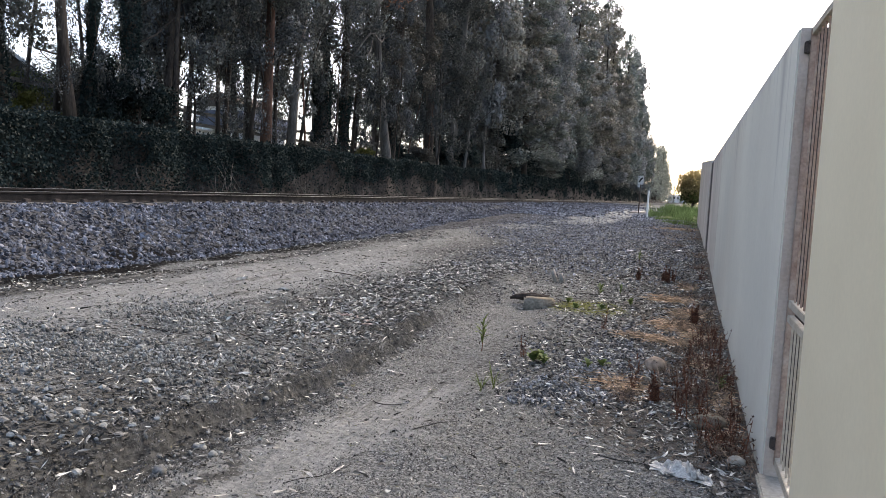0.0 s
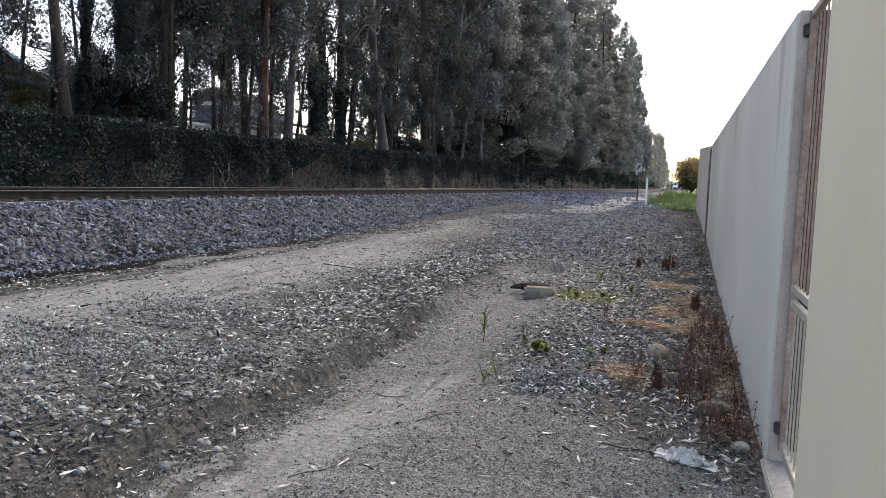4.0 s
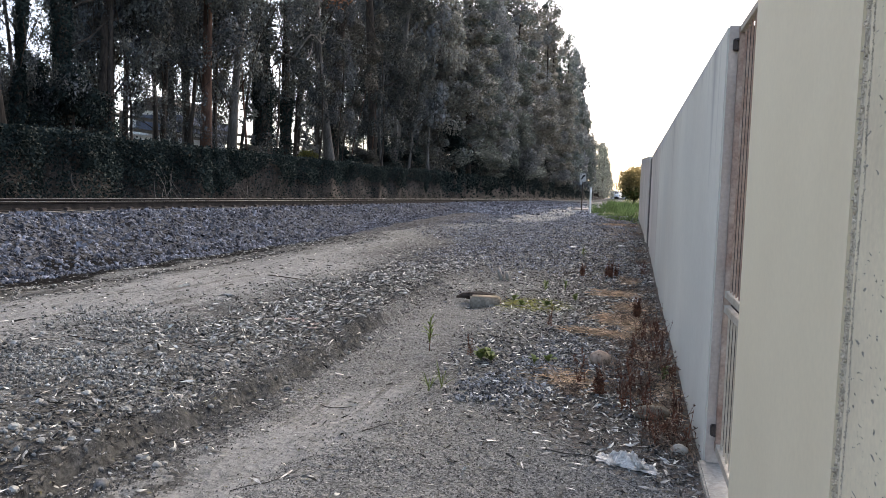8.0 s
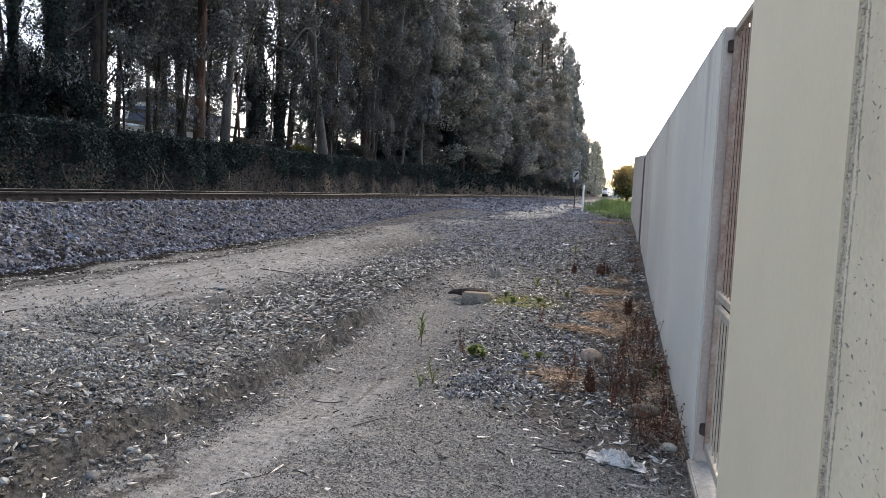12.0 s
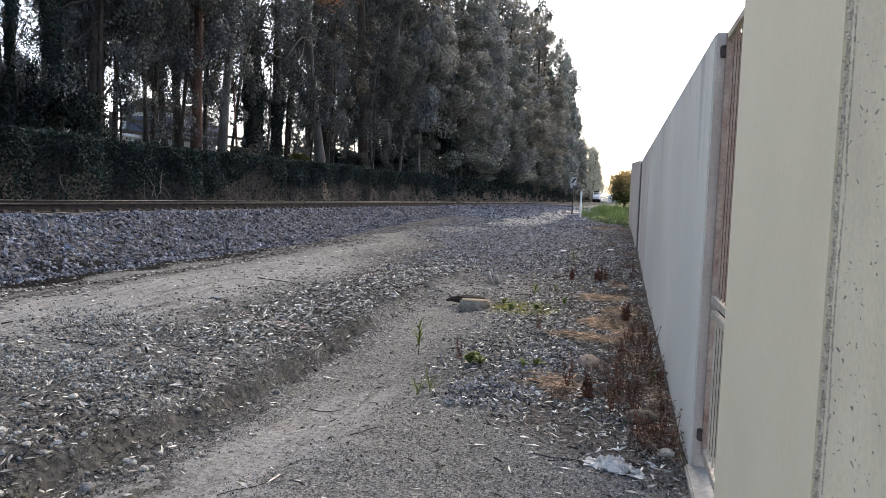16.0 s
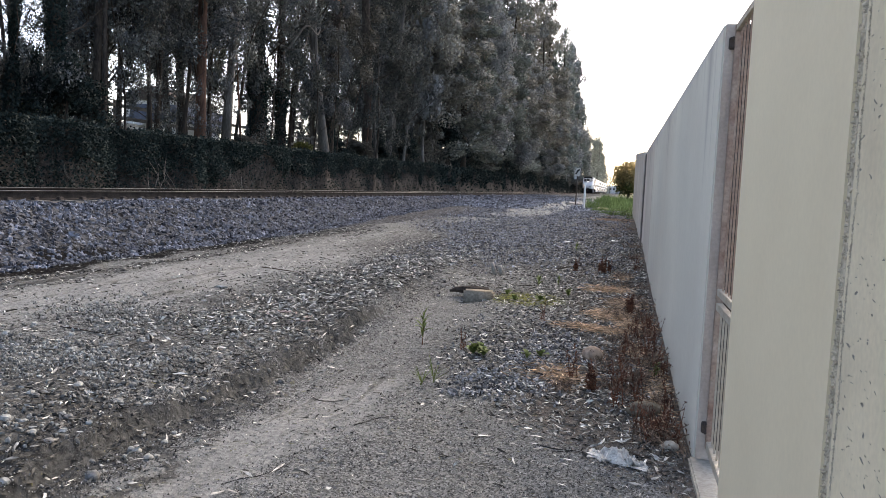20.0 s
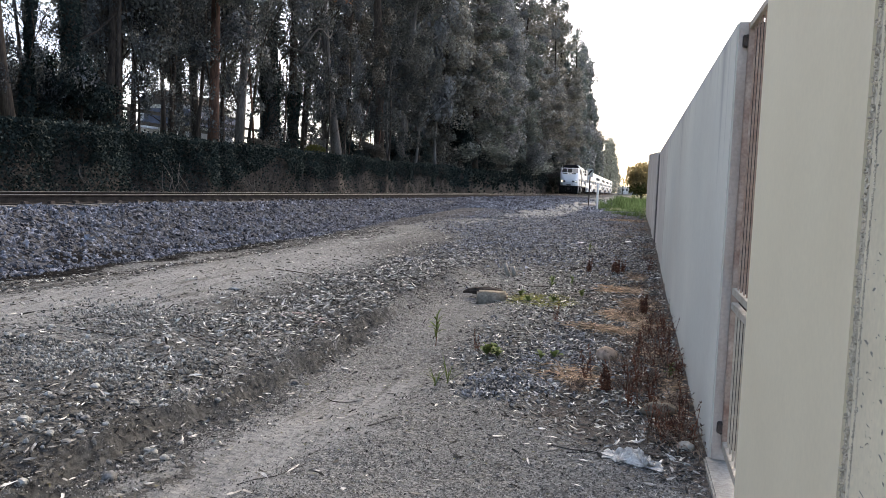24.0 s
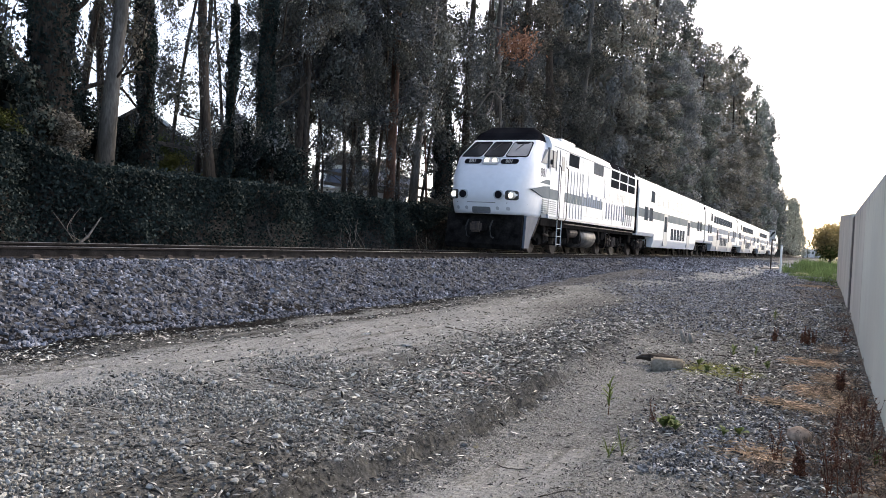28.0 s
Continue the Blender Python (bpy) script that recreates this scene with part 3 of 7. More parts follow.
def far_track(x, y):
    """How far the pale dirt track shows again beyond the gravel."""
    c = np.interp(y, [27, 30, 40, 50, 65], [-3.6, -3.4, -3.1, -2.9, -2.3])
    far = smooth(1.35, 0.7, np.abs(x - c + 0.4 * value_noise(x, y, 2.2, 16))) * smooth(26, 29, y + 0.8 * value_noise(x, y, 1.1, 17)) * smooth(85, 65, y)
    near = 0.6 * smooth(1.2, 0.6, np.hypot((x + 4.6 - 0.3 * (y - 24.7)) / 0.9, (y - 24.7) / 1.5) + 0.25 * value_noise(x, y, 0.8, 18))
    return np.maximum(far, near)


def spread(lo, hi, fine_lo, fine_hi, step, grow):
    """Grid lines: even between fine_lo and fine_hi, growing outwards."""
    v = list(np.arange(fine_lo, fine_hi, step))
    for sign, stop in ((1, hi), (-1, lo)):
        at, d, out = (v[-1] if sign > 0 else v[0]), step, []
        while (stop - at) * sign > 0:
            d *= grow
            at += sign * d
            out.append(at)
        v = v + out if sign > 0 else out[::-1] + v
    return np.array(v)


def build_ground():
    gx = spread(-900, 900, -9.2, 1.0, 0.05, 1.12)
    gy = spread(-300, 2500, 2.4, 12.0, 0.05, 1.03)
    X, Y = np.meshgrid(gx, gy)
    Z = height(X, Y)
    nx, ny = len(gx), len(gy)
    i = (np.arange(ny - 1)[:, None] * nx + np.arange(nx - 1)[None]).ravel()
    me = raw_mesh("ground", np.stack([X, Y, Z], -1).reshape(-1, 3), np.stack([i, i + 1, i + nx + 1, i + nx], 1), True)
    x, y = X.ravel(), Y.ravel()
    d = np.abs(x - track_x(y))
    z = {}
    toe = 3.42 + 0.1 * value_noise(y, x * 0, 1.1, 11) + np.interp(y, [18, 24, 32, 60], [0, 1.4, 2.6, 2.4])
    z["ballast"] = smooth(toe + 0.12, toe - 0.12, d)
    # broken dark band just outside the ballast toe, fading with distance
    z["toe_band"] = 1.0 * (0.85 + 0.3 * value_noise(x, y, 0.8, 41)) * smooth(0.62, 0.3, np.abs(d - toe - 0.22 + 0.08 * value_noise(x, y, 0.25, 42))) * smooth(24, 13, y) * (x > track_x(y))
    road = np.interp(y, [3, 6, 9, 16, 20, 24], [-5.4, -5.3, -5.1, -5.0, -4.9, -4.7]) + 0.12 * value_noise(y, y * 0, 2.5, 12)
    far_road = far_track(x, y)
    swept = smooth(0.45, 0.1, np.abs(x + 2.05 - 0.14 * (y - 3.6) + 0.12 * value_noise(x, y, 0.5, 13))) * smooth(6.4, 5.2, y)
    z["pale"] = smooth(1.1, 0.5, np.abs(x - road)) * smooth(22.5, 18.5, y) + far_road + 0.75 * swept + 0.3 * smooth(0.8, 0.2, np.abs(x + 1.5)) * smooth(9, 5, y)
    mulch = smooth(-2.48, -2.75, x + 0.1 * value_noise(x, y, 0.4, 55)) * smooth(-5.0 + 0.06 * y, -4.2 + 0.06 * y, x) * smooth(5.6, 7.6, y + 0.8 * value_noise(x, y, 0.8, 56))
    z["mould"] = 0.68 * mulch * smooth(17, 13, y)
    z["mould"] += np.clip(0.26 + 0.9 * value_noise(x, y, 0.5, 57), 0, 0.8) * smooth(-2.6, -2.8, x) * smooth(-4.9, -4.0, x) * (1 - mulch) * smooth(9, 7, y)
    z["mould"] += (0.72 + 0.5 * value_noise(x, y, 0.35, 53)) * smooth(0.22, 0.08, np.abs(x + 2.52 + 0.12 * value_noise(x, y, 0.7, 51))) * smooth(9, 6.5, y)
    z["mould"] += (0.7 + 0.4 * value_noise(x, y, 0.4, 54)) * smooth(-2.35, -2.6, x) * smooth(-3.5, -2.9, x) * smooth(4.6, 3.8, y)
    z["mould"] += 0.2 * smooth(1.3, 0.6, np.abs(x + 0.6)) * smooth(4.6, 5.8, y + 0.3 * x) * smooth(10, 8.5, y) + 0.25 * smooth(-1.9, -1.2, x) * smooth(8.6, 9.6, y) * smooth(17, 13, y)
    z["mould"] = np.maximum(z["mould"], (0.72 + 0.7 * value_noise(x * 4, y * 0.5, 1.0, 71)) * smooth(0.85, 0.3, np.abs(x + 6.7)) * smooth(23, 18, y)) * (1 - 0.9 * swept)
    rut = smooth(0.1, 0.03, np.abs(x + 6.2 + 0.16 * value_noise(y, y * 0, 1.4, 45) + 0.05 * value_noise(y, y * 0, 0.3, 46))) + 0.8 * smooth(0.08, 0.03, np.abs(x + 6.75 + 0.2 * value_noise(y, y * 0, 1.9, 47)))
    broken = 0.9 * smooth(0.1, 0.03, np.abs(x - rut_edge(x, y) - 0.04)) + 0.7 * smooth(0.07, 0.02, np.abs(x - rut_edge(x, y + 3.0) - 0.27)) * smooth(6.2, 5.0, y)
    z["mould"] = np.maximum(z["mould"], broken * (0.9 + 0.6 * value_noise(x, y, 0.5, 49)) * smooth(9, 7.5, y))
    z["mould"] = np.maximum(z["mould"], rut * (0.75 + 0.5 * value_noise(x, y, 0.9, 48)) * smooth(17, 12, y))
    z["mould"] = np.maximum(z["mould"], 0.9 * smooth(0.3, 0.1, np.abs(x + 5.0 - 0.255 * (y - 34) + 0.2 * value_noise(x, y, 1.5, 58))) * smooth(29, 32, y) * smooth(42, 39, y))
    z["stony"] = np.maximum(0.66 * smooth(-2.7, -3.0, x) * smooth(8.0, 6, y) * smooth(-5.3, -4.6, x), np.maximum(0.62 * smooth(1.1, 0.5, np.abs(x + 0.9)) * smooth(1.6, 0.7, np.abs(y - 7.2)), smooth(10.5, 13.5, y + 0.4 * x) * smooth(0.4, -0.3, x) * smooth(-6.6 - 1.4 * smooth(20, 28, y), -4.0 - 2.2 * smooth(20, 28, y), x) * smooth(95, 70, y) * (1 - far_road)))
    z["weedy"] = 0.75 * (x < WALL_X + 0.1) * smooth(-1.3, -0.3, x) * smooth(3.9, 5.2, y + x) * smooth(34, 28, y)
    z["moss"] = 0.75 * smooth(0.7, 0.3, np.hypot((x + 1.05) * 1.0, (y - 10.0) * 0.9)) + 0.55 * smooth(30, 36, y) * smooth(-1.6, -0.8, x) + smooth(-14.2, -15, x) * 0.5
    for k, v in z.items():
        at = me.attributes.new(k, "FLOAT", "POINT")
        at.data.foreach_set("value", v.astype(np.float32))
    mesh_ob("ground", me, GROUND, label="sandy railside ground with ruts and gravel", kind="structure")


build_ground()


# ---- concrete wall and gate ----
def build_wall():
    # near panel, with a rough joint to a pitted older panel
    a = part("wall_near", box((WALL_X, 2.005, -0.15), (WALL_X + 0.2, 3.68, 2.47), 0.008), WALLNEAR, label="cream painted concrete wall panel", kind="structure")
    b = part("wall_back", box((WALL_X + 0.004, -8.0, -0.25), (WALL_X + 0.2, 1.965, 2.47), 0.008), PIT, label="cream pitted concrete wall panel", kind="structure")
    # ragged mortar along the joint
    n = 900
    zz = rng0.uniform(-0.1, 2.46, n)
    w = np.stack([np.full(n, WALL_X + 0.005), 1.985 + 0.008 * value_noise(zz, zz * 0, 0.06, 9) + rng0.normal(0, 0.013, n), zz], 1)
    v, f = strew(STONES, w, rng0.uniform(0.002, 0.007, (n, 1)) * np.array([[0.5, 1.8, 1.0]]), turns_random(n, 25))
    mesh_ob("mortar", raw_mesh("mortar", v, f), WALLROUGH, a, "ragged mortar joint", "stuff")
    n = 1300
    zz = np.linspace(-0.1, 2.46, n)
    w = np.stack([np.full(n, WALL_X + 0.004), 1.925 + 0.008 * value_noise(zz, zz * 0, 0.12, 19) + rng0.normal(0, 0.002, n), zz], 1)
    v, f = strew(STONES, w, rng0.uniform(0.002, 0.005, (n, 1)) * np.array([[0.6, 1.4, 1.0]]), turns_random(n, 25))
    mesh_ob("crack_edge", raw_mesh("crack_edge", v, f), WALLROUGH, b, "ragged hairline crack", "stuff")
    part("joint", box((WALL_X + 0.006, 1.962, -0.15), (WALL_X + 0.18, 2.008, 2.46)), WALLROUGH, a)
    # far panels
    c = part("wall_far", box((WALL_X, 4.76, -0.15), (WALL_X + 0.2, 13.86, 2.48), 0.012), WALLFAR, label="grey weathered concrete wall panel", kind="structure")
    part("wall_warm", box((WALL_X, 13.9, -0.15), (WALL_X + 0.2, 18.3, 2.48), 0.012), WALLWARM, label="warm grey stained concrete wall panel", kind="structure")
    part("joint", box((WALL_X + 0.003, 13.86, -0.1), (WALL_X + 0.19, 13.9, 2.47)), IRON, c)
    part("wall_end", prism([(19.3, 0.0), (33.0, 0.3), (33.0, 3.1), (19.3, 2.5)], WALL_X - 0.02, WALL_X + 0.18), WALLWARM, label="grey concrete wall panel with sloping top", kind="structure")
    # flush dark box added so the gap between the panels looks shaded
    part("gap_fill", box((WALL_X - 0.004, 18.3, 0.0), (WALL_X + 0.16, 19.3, 2.42)), IRON, label="dark fill standing in for the shaded gap between wall panels", kind="structure")


def build_gate():
    part("gate_sill", box((WALL_X - 0.03, 3.68, -0.15), (WALL_X + 0.3, 4.76, 0.015), 0.01), SILL, label="pale concrete threshold under a gate", kind="structure")
    part("gate_jamb", box((WALL_X + 0.008, 4.72, 0.015), (WALL_X + 0.2, 4.758, 2.47), 0.006), JAMB, label="brown stuccoed gate jamb", kind="structure")
    gate = tagged(new("metal_gate"), "rust-brown steel bar gate in a concrete wall", "gate")
    gate.location = (WALL_X + 0.072, 4.71, 0.09)
    L, H = 0.98, 2.37
    part("gate_frame", box((-0.02, -0.04, 0), (0.02, 0, H), 0.004), GATE, gate)
    part("gate_frame", box((-0.02, -L, 0), (0.02, -L + 0.04, H), 0.004), GATE, gate)
    for z0, z1 in ((0, 0.05), (0.80, 0.84), (0.88, 0.92), (H - 0.04, H)):
        part("rail", box((-0.018, -L + 0.04, z0), (0.018, -0.04, z1), 0.003), GATELOW, gate)
    for k in range(7):
        y = -0.04 - (k + 1) * (L - 0.08) / 8
        part("bar", box((-0.005, y - 0.006, 0.05), (0.005, y + 0.006, 0.8), 0.002), GATELOW, gate, "tan painted bar")
        part("bar", box((-0.005, y - 0.006, 0.92), (0.005, y + 0.006, H - 0.04), 0.002), GATE, gate)
    part("stop_channel", box((0.022, -0.03, 0.0), (0.11, 0.006, H)), IRON, gate, "dark steel stop channel")
    for z in (2.36, 0.21):
        hinge = part("gate_hinge", box((-0.02, -0.018, -0.032), (0.02, 0.018, 0.032), 0.005), IRON)
        hinge.location = (WALL_X + 0.045, 4.7, z)
        tagged(hinge, "dark rusty hinge bracket bolted to a gate jamb", "hinge", "gate hinges")
        for dz in (-0.025, 0.025):
            part("bolt", tube([(0, -0.02, dz), (0, -0.034, dz)], [0.009, 0.007], 6), IRON, hinge)
    

build_wall()
build_gate()


# ---- railway track ----
def build_track():
    yaw = -math.degrees(math.atan(TRACK_S))
    track = tagged(new("railway_track"), "railway track with rusty rails on concrete ties", "railway track")
    track.matrix_world = pose(TRACK_X, 0, 0, 0, 0, yaw)
    prof = [(-0.07, 0), (0.07, 0), (0.07, 0.012), (0.012, 0.03), (0.012, 0.125), (0.035, 0.135), (0.035, 0.165), (-0.035, 0.165), (-0.035, 0.135), (-0.012, 0.125), (-0.012, 0.03), (-0.07, 0.012)]
    for s in (-0.7525, 0.7525):
        part("rail", prism([(s + a, RAIL_Z - 0.17 + b) for a, b in prof], -60, 900, "y"), RAILSTEEL, track)
        part("rail_head", box((s - 0.03, -60, RAIL_Z - 0.006), (s + 0.03, 900, RAIL_Z)), RAILHEAD, track, "polished running surface of a rail")
    tie0 = box((-1.3, -0.13, RAIL_Z - 0.38), (1.3, 0.13, RAIL_Z - 0.165), 0.02)
    me = bpy.data.meshes.new("tie")
    tie0.to_mesh(me), tie0.free()
    me.materials.append(TIE)
    clip0 = box((-0.045, -0.06, RAIL_Z - 0.168), (0.045, 0.06, RAIL_Z - 0.11), 0.012)
    mc = bpy.data.meshes.new("clip")
    clip0.to_mesh(mc), clip0.free()
    mc.materials.append(IRON)
    for k in range(140):
        tie = new("tie", me)
        tie.parent, tie.location = track, (0, 4 + k * 0.63, 0)
        for x in (0.7525 + 0.115, 0.7525 - 0.115) + ((-0.7525 + 0.115,) if k < 60 else ()):
            clip = new("rail_clip", mc)
            clip.parent, clip.location = tie, (x, 0, 0)


def build_ballast():
    n = 30000
    y = 3 + 40 * rng0.uniform(0, 1, n) ** 1.5
    d = rng0.uniform(0.98, 3.75, n)
    d = np.where(rng0.uniform(0, 1, n) < 0.04, rng0.uniform(3.2, 3.7, n), d)
    x = track_x(y) + d
    z = height(x, y) + rng0.uniform(-0.012, 0.012, n)
    s = rng0.uniform(0.022, 0.047, (n, 1)) * rng0.uniform(0.65, 1.35, (n, 3))
    k = 7000
    y = np.concatenate([y, 42 + 55 * rng0.uniform(0, 1, k) ** 1.3])
    d = rng0.uniform(0.98, 5.6, k)
    x = np.concatenate([x, track_x(y[n:]) + d])
    z = np.concatenate([z, height(x[n:], y[n:])])
    s = np.concatenate([s, rng0.uniform(0.05, 0.1, (k, 1)) * rng0.uniform(0.75, 1.3, (k, 3))])
    n += k
    near = y < 10
    p, q = np.stack([x, y, z], 1), turns_random(n)
    v, f = strew(SHARDS, p[near], s[near], q[near])
    v2, f2 = strew(BITS, p[~near], s[~near] * 1.15, q[~near])
    v, f = np.concatenate([v, v2]), np.concatenate([f, f2 + len(v)])
    tagged(mesh_ob("ballast_stones", raw_mesh("ballast_stones", v, f), BALLAST, label="blue-grey crushed stone ballast of the railway bank", kind="stuff"), category="ballast")


build_track()
build_ballast()


# ---- loose ground cover ----
def ground_points(n, xs, ys, keep):
    x, y = rng0.uniform(*xs, n), ys[0] + (ys[1] - ys[0]) * rng0.uniform(0, 1, n) ** 1.3
    ok = rng0.uniform(0, 1, n) < keep(x, y)
    x, y = x[ok], y[ok]
    return x, y, height(x, y)


def cover(name, n, xs, ys, keep, size, templates, material, label, category, lift=0.2, flat=(1, 1, 1), tilt=25, any_turn=False):
    x, y, z = ground_points(n, xs, ys, keep)
    m = len(x)
    s = rng0.uniform(*size, (m, 1)) * np.array(flat)[None] * rng0.uniform(0.75, 1.3, (m, 3))
    w = np.stack([x, y, z + s[:, 2] * lift + (0.004 if flat[2] == 1 else 0.002)], 1)
    v, f = strew(templates, w, s, turns_random(m, None if any_turn else tilt))
    ob = mesh_ob(name, raw_mesh(name, v, f), material, label=label, kind="stuff")
    return tagged(ob, category=category)


def build_cover():
    bank = lambda x, y: smooth(-2.5, -2.8, x + 0.15 * value_noise(x, y, 0.5, 31)) * smooth(-4.9 + 0.07 * y, -3.7 + 0.07 * y, x + 0.3 * value_noise(x, y, 0.9, 32)) * smooth(5.4, 7.4, y + 0.8 * value_noise(x, y, 0.8, 56)) * smooth(17, 12, y)
    verge = lambda x, y: smooth(-1.3, -0.2, x) * smooth(4, 5.2, y + x)
    loose = lambda x, y: 0.16 * np.clip(0.75 + 1.1 * value_noise(x, y, 0.45, 52), 0.12, 1.6) * smooth(-2.4, -2.8, x) * (x > -4.8)
    side = lambda x, y: smooth(-1.75, -0.9, x + 0.3 * value_noise(x, y, 0.6, 33)) * smooth(5.0, 6.2, y - 0.2 * x)
    strip = lambda x, y: np.clip(0.3 + 0.9 * value_noise(x * 4, y * 0.5, 1.0, 71), 0, 1) * smooth(0.8, 0.2, np.abs(x + 6.5)) * smooth(23, 18, y)
    beyond = lambda x, y: smooth(9, 11, y) * smooth(21, 15, y) * smooth(-4.2, -3.2, x)
    fade = lambda x, y: smooth(-4.9 + 0.9 * smooth(9, 6, y), -3.6 + 0.7 * smooth(9, 6, y), x)
    cover("leaf_litter", 78000, (-7.3, 0.45), (2.6, 21), lambda x, y: 0.75 * strip(x, y) + 0.16 * beyond(x, y) + 0.025 + 0.13 * smooth(0.4, 0.1, np.abs(x + 2.5)) * smooth(8, 6, y) + 0.62 * bank(x, y) + 0.55 * verge(x, y) + 0.5 * side(x, y) + loose(x, y) * fade(x, y), (0.018, 0.085), CURL, DRYLEAF, "pale dry gum leaves and bark chips on the ground", "leaf litter", 0.3, (1, 0.2, 0.5), 22)
    cover("long_litter", 1100, (-5.0, 0.45), (2.6, 9), lambda x, y: 0.18 + 0.5 * loose(x, y) / 0.25 * 0.6 + 0.3 * verge(x, y), (0.06, 0.12), CURL, DRYLEAF, "long pale dry gum leaves on the ground", "leaf litter", 0.3, (1, 0.15, 0.3), 12)
    cover("bark_mulch", 5200, (-5.2, -2.4), (5.4, 16), lambda x, y: 0.95 * bank(x, y) + 0.05, (0.05, 0.115), CURL, DRYLEAF, "long curled gum leaves and bark strips heaped on the bank", "leaf litter", 0.5, (1, 0.17, 0.6), 30)
    cover("dark_litter", 150000, (-7.3, 0.45), (2.6, 21), lambda x, y: 0.95 * strip(x, y) + 0.2 * beyond(x, y) + 0.03 + 0.62 * bank(x, y) + 0.3 * verge(x, y) + 0.28 * side(x, y) + 2.1 * loose(x, y) * fade(x, y), (0.02, 0.075), CURL, DARKLEAF, "dark mouldering gum leaves on the ground", "leaf litter", 0.2, (1, 0.22, 0.5), 24)
    cover("pebbles", 40000, (-7.0, -2.4), (2.6, 12), lambda x, y: np.clip(0.42 + 1.3 * value_noise(x, y, 0.5, 18) + 0.3 * smooth(-3.4, -4.2, x), 0.06, 1) * smooth(-2.62, -3.0, x) * smooth(-5.8, -4.8, x) * smooth(8.2, 5.2, y) + 0.05 * smooth(-5.2, -4.4, x), (0.004, 0.019), STONES, PEBBLE, "pale pebbles on the sandy ground", "pebbles", 0.2, any_turn=True)
    cover("grit", 52000, (-2.7, 0.45), (2.4, 9), lambda x, y: smooth(9, 3, y) * (1 - 0.75 * smooth(0.4, 0.1, np.abs(x + 2.05 - 0.14 * (y - 3.6) + 0.12 * value_noise(x, y, 0.5, 13)))), (0.0025, 0.007), BITS[:3], GRIT, "coarse sandy grit on the path", "grit", 0.2, any_turn=True)
    cover("soil_clods", 15000, (-3.1, -2.05), (2.5, 11), lambda x, y: smooth(0.42, 0.08, np.abs(x + 2.56 + 0.12 * value_noise(x, y, 0.5, 36))), (0.002, 0.009), BITS, CLOD, "crumbled dark soil along the wheel rut", "soil", 0.15, (1, 1, 1), any_turn=True)
    cover("grey_gravel", 14000, (-1.6, 0.2), (5.6, 9.4), lambda x, y: 0.8 * smooth(1.0, 0.1, np.hypot((x + 0.65) / 0.75, (y - 7.1 - 0.3 * x) / 1.5) + 0.4 * value_noise(x, y, 0.5, 34)) + 0.1 * side(x, y), (0.006, 0.019), STONES, PATCHGRAVEL, "dark grey gravel in a patch", "gravel", 0.2, any_turn=True)
    cover("far_gravel", 38000, (-6.6, 0.35), (9.5, 36), lambda x, y: smooth(10, 15, y + 0.4 * x + 1.2 * value_noise(x, y, 1.2, 35)) * smooth(-6.8 + 2.6 * smooth(23, 18, y), -4.4 + 0.9 * smooth(23, 18, y), x) * (1 - 0.6 * smooth(-0.6, 0.2, x)) * (1 - 0.75 * far_track(x, y)), (0.011, 0.028), BITS, GREYGRAVEL, "blue-grey gravel spread beside the track", "gravel", 0.2, any_turn=True)
    cover("distant_gravel", 9000, (-7.4, -1.2), (34, 75), lambda x, y: 0.9 * smooth(-0.8, -2.0, x) * (1 - 0.8 * far_track(x, y)), (0.03, 0.065), BITS, GREYGRAVEL, "blue-grey gravel further along the track", "gravel", 0.2, any_turn=True)


build_cover()


